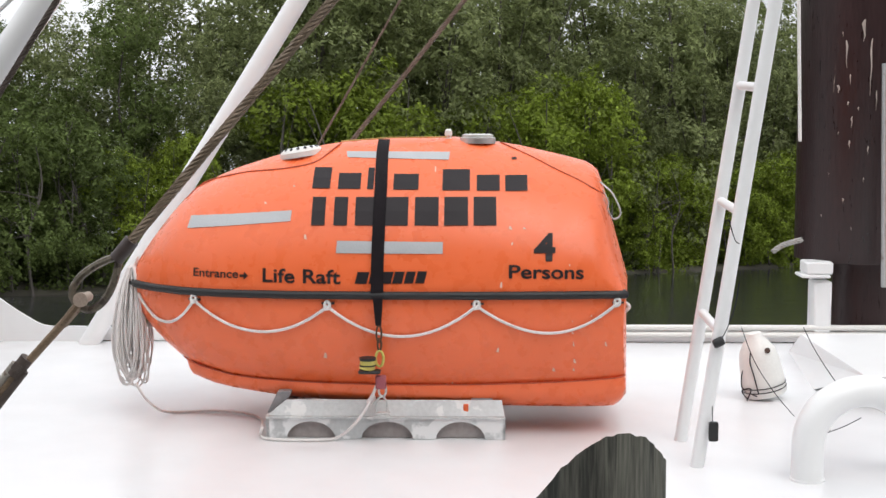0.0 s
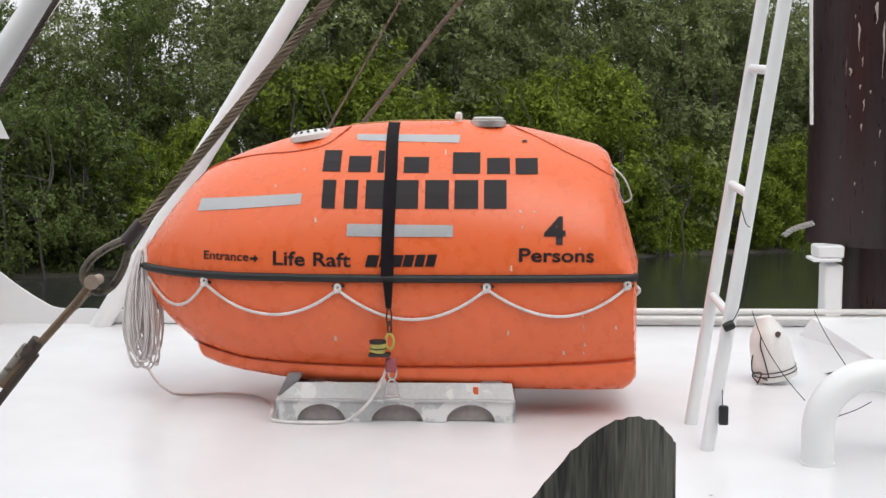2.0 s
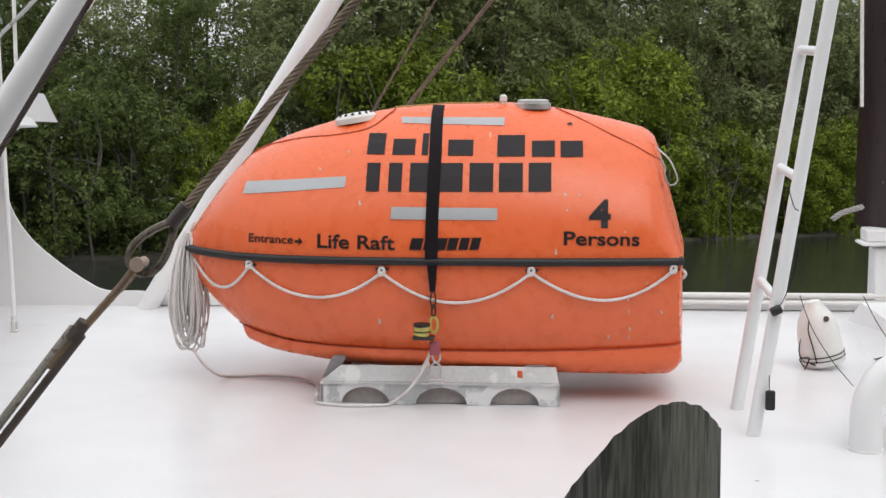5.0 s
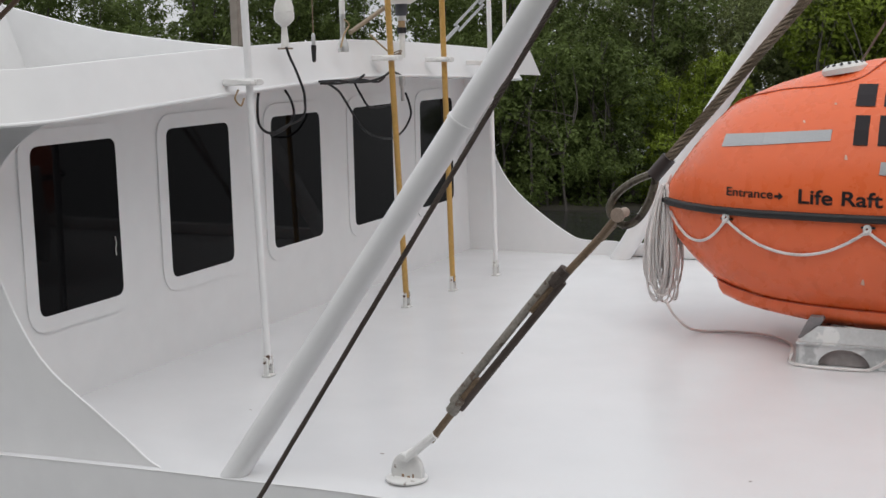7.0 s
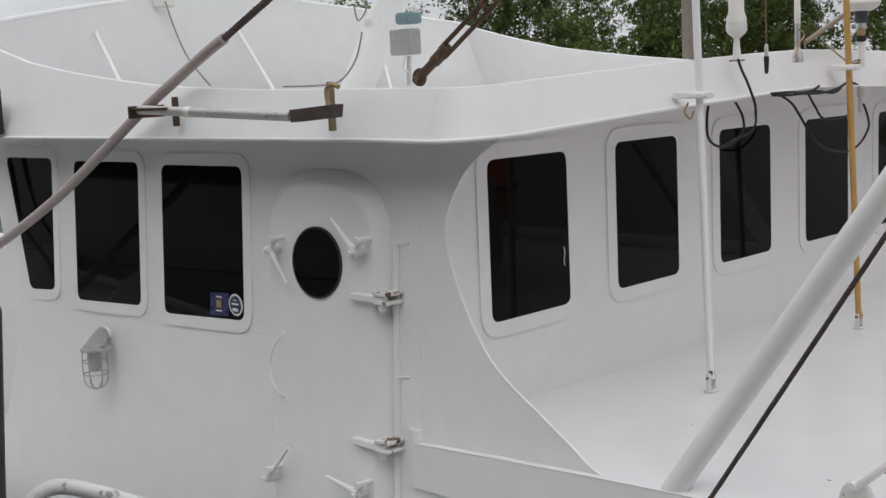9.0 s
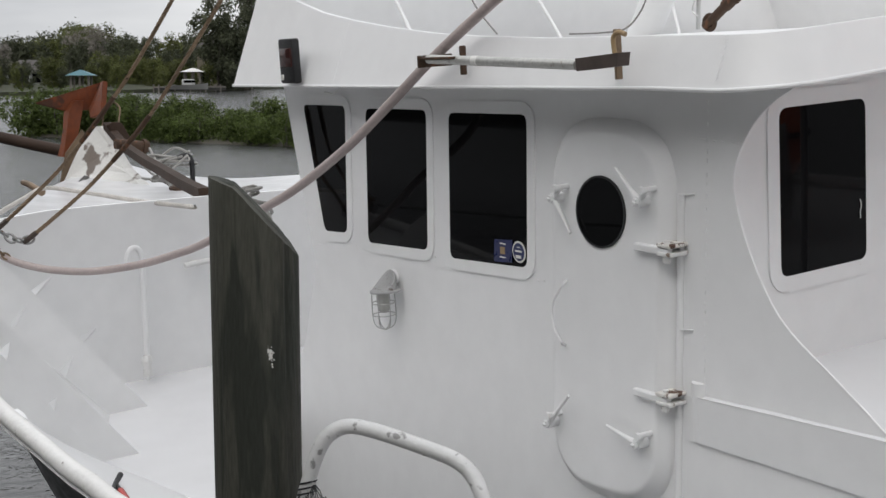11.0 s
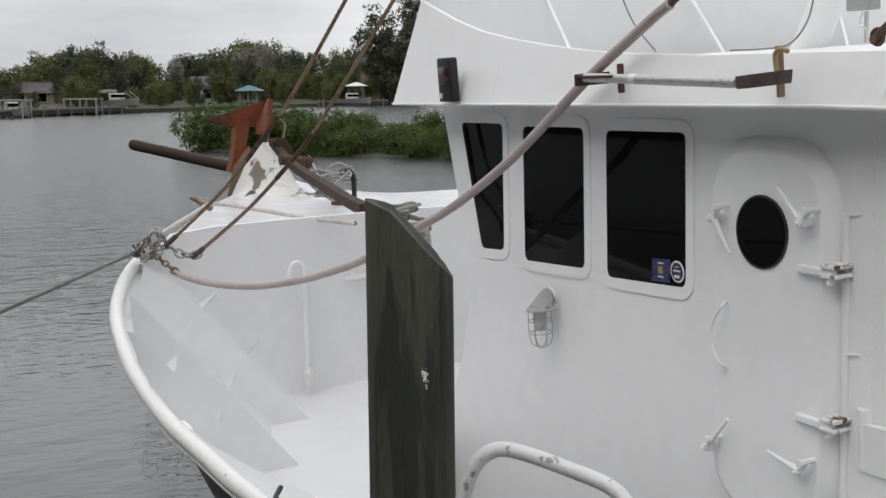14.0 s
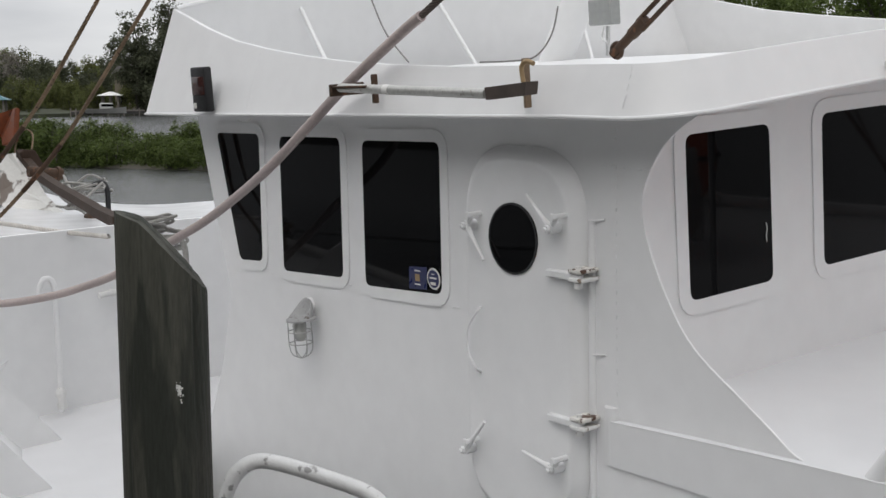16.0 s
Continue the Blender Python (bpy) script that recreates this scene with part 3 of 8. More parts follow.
def house(at, w, d, h, roof_h, roof_mat, wall_mat, label, open_sides=False):
    root = thing("house" if not open_sides else "boathouse", label, "house" if not open_sides else "boathouse", pose(at[0], at[1], 0.6, 0, 0, 62), boat=False)
    if open_sides:
        for x in (-w / 2 + 0.2, 0, w / 2 - 0.2):
            for y in (-d / 2 + 0.2, d / 2 - 0.2):
                bm = bmesh.new()
                box(bm, x - 0.12, x + 0.12, y - 0.12, y + 0.12, -1.2, h)
                part("post", bm, DOCKW, root)
    else:
        bm = bmesh.new()
        box(bm, -w / 2, w / 2, -d / 2, d / 2, -0.5, h)
        part("wall", bm, wall_mat, root)
        n = max(int(w / 2.6), 2)
        for k in range(n):
            x = -w / 2 + w * (k + 0.5) / n
            bm = bmesh.new()
            plate_with_hole(bm, [(x - 0.75, 0.6), (x + 0.75, 0.6), (x + 0.75, 2.3), (x - 0.75, 2.3)], [(x - 0.6, 0.75), (x + 0.6, 0.75), (x + 0.6, 2.15), (x - 0.6, 2.15)], 0.08, lambda u, v, q: Vector((u, -d / 2 - 0.003 - q, v)))
            win = part("window", bm, LIFTW, root)
            bm = bmesh.new()
            box(bm, x - 0.6, x + 0.6, -d / 2 - 0.05, -d / 2 - 0.004, 0.75, 2.15)
            part("pane", bm, GLASS, win)
    bm = bmesh.new()
    o = 0.5
    loft(bm, [[(-w / 2 - o, -d / 2 - o, h), (w / 2 + o, -d / 2 - o, h), (w / 2 + o, d / 2 + o, h), (-w / 2 - o, d / 2 + o, h)], [(-w / 2 + 1.2, -0.15, h + roof_h), (w / 2 - 1.2, -0.15, h + roof_h), (w / 2 - 1.2, 0.15, h + roof_h), (-w / 2 + 1.2, 0.15, h + roof_h)]])
    part("roof", bm, roof_mat, root, smooth=False)
    return root


house((-184.021, 27.422, 2.127), 9, 7, 1.9, 1.5, ROOFG, WALLC, "low cream house with a grey shingle roof on the far shore")
house((-199.548, 42.654, 2.286), 5, 6, 2.7, 1.8, mat("brown_tile_roof", (0.10, 0.072, 0.055), 0.8, vary=0.2), WALLC, "cream house with a brown tiled roof among trees")
house((-204.170, 57.285, 1.629), 6, 7, 2.6, 1.6, ROOFG, mat("white_house_wall", (0.6, 0.6, 0.58), 0.8), "white house half hidden by trees on the far shore")
house((-206.903, 91.072, 3.543), 9, 8, 6, 2.4, ROOFG, WALLC, "two-storey cream house with tall columns on the far shore")
house((-171.556, 54.666, 1.743), 2.7, 2.6, 1.9, 0.75, ROOFB, PLASTW, "open boathouse with a teal metal roof", True)
house((-192.442, 79.088, 2.667), 2.8, 3.0, 2.4, 0.6, PLASTW, PLASTW, "open boathouse with a white roof", True)


def far_boat(at, length, turn, label, bridge=False):
    root = thing("motor_boat", label, "boat", pose(at[0], at[1], at[2], 0, 0, turn), boat=False)
    bm = bmesh.new()
    rings = []
    for f, w, z in ((-0.5, 0.8, 0.8), (-0.2, 1.0, 0.85), (0.2, 0.9, 0.95), (0.42, 0.4, 1.1), (0.5, 0.04, 1.2)):
        rings.append([(f * length, -w, z), (f * length, w, z), (f * length, w * 0.6, 0.25), (f * length, -w * 0.6, 0.25)])
    loft(bm, rings)
    part("hull", bm, LIFTW, root)
    bm = bmesh.new()
    box(bm, -0.15 * length, 0.16 * length, -0.7, 0.7, 0.8, 1.7, 0.12)
    cab = part("cabin", bm, BOATW, root)
    bm = bmesh.new()
    box(bm, -0.10 * length, 0.165 * length, -0.72, 0.72, 1.2, 1.55, 0.02)
    part("window_band", bm, GLASS, cab)
    if bridge:
        bm = bmesh.new()
        box(bm, -0.40 * length, -0.02 * length, -0.55, 0.55, 1.7, 2.15, 0.1)
        part("flybridge", bm, LIFTW, root)
        for x in (0.18, 0.30):
            bm = bmesh.new()
            tube(bm, [(x * length, 0.0, 1.9), ((x + 0.22) * length, 0.0, 0.9)], 0.06, 6)
            part("outrigger_pole", bm, LIFTW, root)
    return root


def boat_lift(at, w, d, h, turn):
    root = thing("boat_lift", "white boat lift frame of posts and beams over the water", "boat lift", pose(at[0], at[1], 0.0, 0, 0, turn), boat=False, group="boat lifts on the far shore")
    for x in (-w / 2, 0, w / 2):
        for y in (-d / 2, d / 2):
            bm = bmesh.new()
            tube(bm, [(x, y, -0.8), (x, y, h)], 0.09, 8)
            part("post", bm, LIFTW, root)
    for y in (-d / 2, d / 2):
        bm = bmesh.new()
        box(bm, -w / 2 - 0.2, w / 2 + 0.2, y - 0.09, y + 0.09, h, h + 0.16, 0.01)
        part("beam", bm, LIFTW, root)
    for x in (-w / 2, w / 2):
        bm = bmesh.new()
        box(bm, x - 0.06, x + 0.06, -d / 2, d / 2, 0.42, 0.52, 0.01)
        part("cradle_bar", bm, DOCKW, root)
    return root


boat_lift((-142.6, 19.4), 3.3, 2.6, 1.80, 62)
boat_lift((-153.6, 28.9), 3.7, 2.4, 1.75, 62)


far_boat((-158.8, 33.9, 0.72), 5.4, 62, "white motor yacht raised on a lift at the far shore", True)
far_boat((-142.6, 19.4, 0.0), 3.6, 62, "small white motor boat on a lift")
far_boat((-176.047, 71.606, 0.25), 5.6, 60, "white motor boat under the boathouse roof")
for a, b in (((-136.4, 14.2, 0.636), (-157.5, 34.6, 0.856)), ((-177.548, 67.789, 0.959), (-179.456, 78.941, 1.104))):
    dock = thing("dock", "grey wooden dock with posts on the far shore", "dock", boat=False)
    a, b = Vector(a), Vector(b)
    a.z = b.z = 0.7
    d = (b - a).normalized()
    n = Vector((-d.y, d.x, 0))
    bm = bmesh.new()
    prism(bm, [a, b, b + n * 1.6, a + n * 1.6], (0, 0, 0.2))
    part("deck", bm, DOCKW, dock, smooth=False)
    k = 0.0
    while k < (b - a).length:
        for o in (0.1, 1.5):
            bm = bmesh.new()
            tube(bm, [a + d * k + n * o + Vector((0, 0, -1.5)), a + d * k + n * o + Vector((0, 0, 0.5))], 0.12, 8)
            part("post", bm, DOCKW, dock)
        k += 2.6
    # dark band hung just below the deck
    bm = bmesh.new()
    prism(bm, [a + n * 0.06, b + n * 0.06, b + n * 1.5, a + n * 1.5], (0, 0, -0.42))
    part("dark_skirt", bm, DOCKD, dock, "dark band under the deck", smooth=False)


# ---- the dock, and an unseen wall added behind the viewer ----
DOCK_Z = 1.25
bm = bmesh.new()
box(bm, -2.5, 30, -10, 0.75, DOCK_Z - 0.3, DOCK_Z, 0.02)
solid("dock_floor", bm, mat("grey_dock_boards", (0.10, 0.092, 0.08), 0.85, vary=0.3, scale=2), "grey weathered dock floor", "dock", kind="structure", boat=False)
# added wall, never in view: keeps sky light off the boat's dock side
bm = bmesh.new()
box(bm, -30, 30, -10.3, -10, DOCK_Z, 11.2)
solid("light_blocking_wall", bm, mat("light_blocker_dark", (0.075, 0.072, 0.068), 0.8, vary=0.2, scale=1), "plain dark wall added out of view behind the viewer to block light", "wall", kind="structure", boat=False)

# ---- the boat: decks and hull ----
NEAR_Y, FAR_Y, WALL_X = -2.072, 2.60, -3.12   # edges of the upper deck, aft wall of the wheelhouse
DECK_Z = -0.95                                # fore deck
UPPER_END = 6.5
bm = bmesh.new()
# the plate falls a little towards its edge, more so near the wheelhouse
EDGE_Z = ((-3.245, -0.067), (-2.75, -0.047), (-2.27, -0.030), (-1.6, -0.013), (-1.0, -0.013), (UPPER_END, -0.013))
loft(bm, [[(x, y, w) for y, w in ((NEAR_Y, -0.25), (NEAR_Y, z - 0.004), (NEAR_Y + 0.005, z), (-1.95, 0.3 * z), (-1.80, 0.0), (FAR_Y, 0.0), (FAR_Y, -0.25))] for x, z in EDGE_Z])
solid("upper_deck", bm, DECKW, "glossy white painted steel deck on top of the deckhouse", "deck", kind="structure")
bm = bmesh.new()
box(bm, WALL_X - 0.4, UPPER_END, NEAR_Y + 0.018, FAR_Y - 0.10, -1.72, -0.253)
solid("deckhouse_wall", bm, WHITE, "white steel wall of the deckhouse below the upper deck", "wall", kind="structure")
bm = bmesh.new()
loft(bm, [[(x, NEAR_Y - 0.005, -0.25), (x, NEAR_Y - 0.005, z - 0.003), (x, NEAR_Y - 0.0005, z - 0.003), (x, NEAR_Y - 0.0005, -0.25)] for x, z in EDGE_Z])
solid("deck_edge_plate", bm, WHITE, "white painted edge plate of the upper deck", "edge plate", kind="structure")
bm = bmesh.new()
tube(bm, [(x, NEAR_Y - 0.004, z) for x, z in EDGE_Z], 0.0028, 8)
tube(bm, [(-3.222, NEAR_Y + 0.026, z) for z in (-0.249, -0.03, -0.018, -0.012)], 0.034, 18)
solid("deck_edge_bead", bm, WHITE, "thin white weld bead and rounded end of the deck edge", "bead", kind="structure")
FLECK = mat("grey_brown_fleck", (0.20, 0.16, 0.13), 0.8, vary=0.3, scale=60)
rnd = random.Random(77)
for x, y in ((1.74, -0.52), (1.67, -0.62), (1.98, 0.2), (-1.62, -1.72), (-2.35, -1.42), (1.20, -1.02), (0.76, -1.30), (-0.40, -1.55), (1.05, -0.70), (-1.95, -0.30)):
    bm = bmesh.new()
    w = rnd.uniform(0.003, 0.007)
    lathe(bm, [(w, 0.0008), (w * 0.8, 0.0016)], 7, Matrix.Translation((x, y, 0)) @ Matrix.Diagonal((rnd.uniform(1.0, 2.0), 0.8, 1, 1)))
    solid("paint_fleck", bm, FLECK, "small grey-brown fleck on the white deck", "fleck", group="flecks on the deck")
coaming = thing("deck_coaming", "low white steel coaming along the outboard deck edge", "coaming", kind="structure")
bm = bmesh.new()
box(bm, -2.95, UPPER_END, 2.48, 2.55, 0.004, 0.085, 0.012, seg=2)
part("curb", bm, WHITE, coaming)
for z in (0.10, 0.055):
    bm = bmesh.new()
    tube(bm, [(0.4, 2.462, z), (UPPER_END, 2.462, z)], 0.017, 10)
    part("pipe", bm, PLASTW, coaming, "white pipe run along the coaming")

# hull: rail plan and sheer from the quarter to the forecastle
RAIL = [(7.000, -2.900, -0.420), (2.000, -3.000, -0.460), (-1.500, -3.500, -0.480), (-4.186, -3.919, -0.417), (-4.789, -3.990, -0.375), (-5.025, -4.016, -0.358), (-5.419, -4.041, -0.322), (-5.863, -4.069, -0.282), (-6.305, -4.070, -0.230), (-6.771, -4.049, -0.170), (-7.248, -3.997, -0.098), (-7.740, -3.911, -0.014), (-8.255, -3.740, 0.085), (-8.584, -3.565, 0.156)]
EDGE = [(7.0, -2.6, -0.95), (2.0, -2.7, -0.95), (-1.5, -2.9, -0.95), (-3.9, -3.05, -0.95), (-5.0, -3.0, -0.95), (-6.400, -3.576, -0.950), (-6.875, -3.330, -0.950), (-7.397, -3.103, -0.950), (-7.833, -2.948, -0.950), (-8.155, -2.847, -0.950), (-8.402, -2.781, -0.950)]
MID_Y = 0.22
BULK_X = -8.45


def mirrored(p):
    return Vector((p[0], 2 * MID_Y - p[1], p[2]))


def same(p):
    return Vector(p)




def resample(line, n):
    """n points at even steps along a smooth line."""
    c = curve(line, 12)
    d = [0.0]
    for a, b in zip(c, c[1:]):
        d.append(d[-1] + (b - a).length)
    return [Vector([float(np.interp(d[-1] * k / (n - 1), d, [q[i] for q in c])) for i in range(3)]) for k in range(n)]


RAIL_C, EDGE_C = resample(RAIL, 90), resample(EDGE, 90)
for fl, name in ((same, "bulwark_port"), (mirrored, "bulwark_starboard")):
    bm = bmesh.new()
    rings = []
    for p, e in zip(RAIL_C, EDGE_C):
        inn = p.lerp(e, 0.5) + Vector((0, 0.06, 0.0))
        rings.append([fl(q) for q in (p, inn, e, e + Vector((0, -0.05, -0.03)), inn + Vector((0, -0.05, -0.03)), p + Vector((0, -0.03, -0.05)))])
    loft(bm, rings)
    solid(name, bm, WHITE, "white flared steel bulwark plating of the bow", "bulwark", kind="structure")
    bm = bmesh.new()
    tube(bm, [fl(p) for p in RAIL_C], 0.044, 16)
    solid("rail_cap", bm, RAILW, "rounded white bulwark rail with chipped paint", "rail", kind="structure")
    bm = bmesh.new()
    rings = []
    for p, e in zip(RAIL_C, EDGE_C):
        rings.append([fl(q) for q in (p + Vector((0, 0.03, -0.06)), p.lerp(e, 0.42) + Vector((0, 0.02, -0.12)), Vector((e.x, e.y - 0.02, -1.25)), Vector((e.x, e.y + 0.25, -3.0)), Vector((e.x, e.y + 0.3, -3.0)), Vector((e.x, e.y + 0.01, -1.12)), p.lerp(e, 0.45) + Vector((0, 0.03, -0.08)))])
    tip = RAIL_C[-1]
    for f in (0.3, 0.65, 0.9, 1.0):
        b = Vector((-8.4, tip.y, tip.z)).lerp(Vector((-17.2, MID_Y, 0.1)), f) + Vector((0, 0, -0.5 if fl is mirrored else 0))
        w = 1 - f
        rings.append([fl(q) for q in (b + Vector((0, 0, -0.20)), b + Vector((0.3, 0.4 * w, -0.5)), b + Vector((0.8, 0.8 * w, -1.2)), Vector((b.x + 2.0, MID_Y - 1.6 * w, -3.0)), Vector((b.x + 2.1, MID_Y - 1.45 * w, -3.0)), b + Vector((0.9, 0.95 * w, -1.1)), b + Vector((0.1, 0.15 * w, -0.22)))])
    loft(bm, rings)
    solid("hull_side", bm, HULLB, "black painted steel hull side of the fishing boat", "hull", kind="structure")

def shell_section(x):
    """The bulwark's inner face where the plane at x cuts it, from the deck up to the rail."""
    out = []
    for s in (1.0, 0.75, 0.5, 0.25, 0.06):
        line = []
        for p, e in zip(RAIL_C, EDGE_C):
            q = p.lerp(e, s)
            q.y += 0.06 * (1 - abs(2 * s - 1))
            line.append(q)
        for a, b in zip(line, line[1:]):
            if min(a.x, b.x) <= x <= max(a.x, b.x):
                q = a.lerp(b, (x - a.x) / (b.x - a.x) if b.x != a.x else 0)
                out.append(Vector((x, q.y, q.z)))
                break
    return out


# stiffening frames inside the bulwark: flat webs set athwart, linked by short stringers
FRAMES = (
    ([(-7.756, -3.696, 0.240), (-7.756, -3.526, 0.138), (-7.756, -3.348, -0.090), (-7.756, -3.092, -0.438), (-7.756, -2.708, -0.950)], (([(-7.750, -3.361, -0.087), (-7.750, -3.387, -0.057)], [(-7.950, -3.188, -0.014), (-7.950, -3.221, -0.059)]), ([(-7.750, -3.098, -0.440), (-7.750, -3.110, -0.407)], [(-7.950, -2.935, -0.406), (-7.950, -2.976, -0.450)]))),
    ([(-6.824, -4.002, 0.234), (-6.824, -3.877, 0.084), (-6.824, -3.747, -0.089), (-6.824, -3.497, -0.421), (-6.824, -3.111, -0.950)], (([(-6.830, -3.746, -0.091), (-6.830, -3.762, -0.061)], [(-7.050, -3.599, 0.003), (-7.050, -3.645, -0.074)]), ([(-6.830, -3.495, -0.416), (-6.830, -3.524, -0.373)], [(-7.050, -3.372, -0.355), (-7.050, -3.397, -0.421)]))),
    ([(-6.308, -4.145, 0.136), (-6.308, -4.094, 0.115), (-6.308, -3.920, -0.142), (-6.308, -3.699, -0.462), (-6.308, -3.413, -0.896)], (([(-6.320, -3.923, -0.138), (-6.320, -3.962, -0.085)], [(-6.500, -3.854, -0.084), (-6.500, -3.867, -0.136)]), ([(-6.320, -3.710, -0.453), (-6.320, -3.740, -0.408)], [(-6.500, -3.643, -0.436), (-6.500, -3.651, -0.483)]))),
)
for web, strips in FRAMES:
    web = [Vector(p) for p in web]
    web += shell_section(web[0].x)
    rib = thing("bulwark_frame", "white steel frame bracket inside the flared bulwark", "bulwark frame", group="bulwark frames", kind="structure")
    bm = bmesh.new()
    prism(bm, web, (-0.010, 0, 0))
    part("web", bm, WHITE, rib, smooth=False)
    for near, far in strips:
        bm = bmesh.new()
        prism(bm, [Vector(near[0]), Vector(near[1]), Vector(far[0]), Vector(far[1])], (0.0, 0.004, 0.006))
        part("stringer", bm, WHITE, rib, smooth=False)

for tab in ([(-6.681, -4.002, -0.200), (-6.710, -3.963, -0.200), (-6.610, -3.962, -0.200), (-6.385, -3.993, -0.200)], [(-5.892, -4.027, -0.280), (-5.890, -3.996, -0.280), (-5.788, -3.995, -0.280), (-5.655, -4.012, -0.280)], [(-5.140, -3.993, -0.360), (-5.145, -3.963, -0.360), (-5.061, -3.958, -0.360), (-4.891, -3.981, -0.360)]):
    bm = bmesh.new()
    prism(bm, tab, (0, 0, -0.01))
    solid("frame_head", bm, WHITE, "rounded white head of a bulwark frame beside the rail", "bulwark frame", group="bulwark frames", kind="structure", smooth=False)
# fore deck, with a step down to the side deck beside the wheelhouse
STEP = [Vector((q[0], q[1], 0)) for q in ((-6.718, -2.438, -0.950), (-4.337, -3.536, -0.950))]
LOWER_Z = -1.72
poly = [Vector(p) + Vector((0, -0.04, 0)) for p in EDGE_C]
poly.append(Vector((BULK_X - 0.10, poly[-1].y, 0)))
far_poly = [mirrored(p) for p in poly][::-1]
poly = [p for p in poly if p.x < STEP[1].x]
bm = bmesh.new()
prism(bm, [(q.x, q.y, DECK_Z - 0.08) for q in [STEP[1]] + poly + far_poly + [Vector((7.0, -1.85, 0)), Vector((-6.95, -1.85, 0)), Vector((-6.97, -2.07, 0)), STEP[0]]], (0, 0, 0.08))
solid("fore_deck", bm, DECKW, "white painted steel side and fore deck", "deck", kind="structure")
bm = bmesh.new()
prism(bm, [(STEP[0].x, STEP[0].y, LOWER_Z), (STEP[1].x, STEP[1].y, LOWER_Z), (STEP[1].x, STEP[1].y, DECK_Z - 0.08), (STEP[0].x, STEP[0].y, DECK_Z - 0.08)], (-0.01, -0.01, 0))
solid("deck_step", bm, WHITE, "white steel riser between the fore deck and the lower side deck", "step", kind="structure")
bm = bmesh.new()
box(bm, -6.55, 6.9, -2.85, -1.9, LOWER_Z - 0.06, LOWER_Z)
solid("side_deck", bm, DECKW, "white painted side deck below the wheelhouse door", "deck", kind="structure")

# forecastle: bulkhead and cambered deck
bm = bmesh.new()
top = [RAIL_C[-1], Vector((-8.450, -3.332, 0.336)), Vector((-8.450, -3.029, 0.351)), Vector((-8.450, -2.551, 0.337)), Vector((-8.450, -1.893, 0.311)), Vector((BULK_X, MID_Y, 0.2))]
outl = top + [mirrored(p) for p in top[:-1]][::-1]
prism(bm, [(BULK_X, q.y, q.z) for q in outl] + [(BULK_X, 2 * MID_Y - EDGE_C[-1].y + 0.06, DECK_Z), (BULK_X, EDGE_C[-1].y - 0.06, DECK_Z)], (-0.05, 0, 0))
solid("forecastle_bulkhead", bm, WHITE, "white steel bulkhead at the front of the well deck", "bulkhead", kind="structure")
bm = bmesh.new()
rings = [[(BULK_X - 0.002, q.y, q.z) for q in outl] + [(BULK_X - 0.002, q.y, q.z - 0.06) for q in outl[::-1]]]
n = len(outl)
edge0 = Vector((-8.450, -3.533, 0.230))
for x, e in ((-10.0, (-10.000, -2.886, 0.177)), (-12.0, (-12.000, -2.138, 0.100)), (-14.0, (-14.000, -1.303, -0.025)), (-16.0, (-16.000, -0.507, -0.160)), (-17.2, (-17.2, 0.12, 0.0))):
    half = MID_Y - e[1]
    crest = float(np.interp(-x, [8.4, 10, 12, 14, 16, 17.2], [0.2, 0.0, -0.14, -0.2, -0.1, 0.05]))
    ring = []
    for q in outl:
        s = (q.y - MID_Y) / (MID_Y - outl[0].y)
        ring.append((x, MID_Y + half * s, e[2] - 0.25 * max(s, 0) + (crest - e[2]) * (1 - abs(s) ** 2)))
    rings.append(ring + [(a, b, c - 0.06) for a, b, c in ring[::-1]])
loft(bm, rings)
solid("forecastle_deck", bm, DECKW, "white cambered forecastle deck at the bow", "deck", kind="structure")

# ---- wheelhouse ----
SIDE_Y, FARSIDE_Y, LEAN_IN = -2.05, 2.50, 0.055
wheelhouse = thing("wheelhouse", "white painted steel wheelhouse with dark tinted windows", "wheelhouse", kind="structure")


def SP(x, z, d=0.0):
    """A place on the wheelhouse side that faces the dock, d metres proud of it."""
    return Vector((x, SIDE_Y + LEAN_IN * z - d, z))


def SPF(x, z, d=0.0):
    return mirrored(SP(x, z, d))


FRONT = [(-6.90, DECK_Z), (-6.82, -0.82), (-6.59, -0.384), (-6.435, 0.07), (-6.80, 1.16)]
GUSSET = [(-2.238, -0.050), (-2.345, -0.012), (-2.436, 0.049), (-2.565, 0.132), (-2.82, 0.308), (-2.99, 0.569), (-3.055, 0.80), (-2.98, 0.975), (-2.87, 1.08), (-2.74, 1.15)]
GUSSET_FAR = [(-2.0, -0.004), (-2.05, 0.09), (-2.31, 0.098), (-2.43, 0.146), (-2.62, 0.277), (-2.80, 0.441), (-2.91, 0.628), (-2.935, 0.80), (-2.925, 1.01), (-2.90, 1.08), (-2.80, 1.15)]
for sp, thick, gusset in ((SP, 0.007, GUSSET), (SPF, -0.012, GUSSET_FAR)):
    bm = bmesh.new()
    poly = [sp(gusset[0][0], -0.10), *[sp(p.x, p.z) for p in curve([(a, 0, b) for a, b in gusset], 5)], *[sp(a, b) for a, b in FRONT[::-1]], sp(-7.20, LOWER_Z), sp(UPPER_END, LOWER_Z), sp(UPPER_END, -0.254), sp(-3.13, -0.254), sp(-3.13, -0.10)]
    prism(bm, poly, (0, thick, 0))
    part("side_wall", bm, WHITE, wheelhouse)
    bm = bmesh.new()
    edge = [sp(p.x, p.z, 0.003) for p in curve([(a, 0, b) for a, b in gusset], 5)]
    tube(bm, edge, 0.0012, 6)
    part("weld_bead", bm, WHITE, wheelhouse)
bm = bmesh.new()
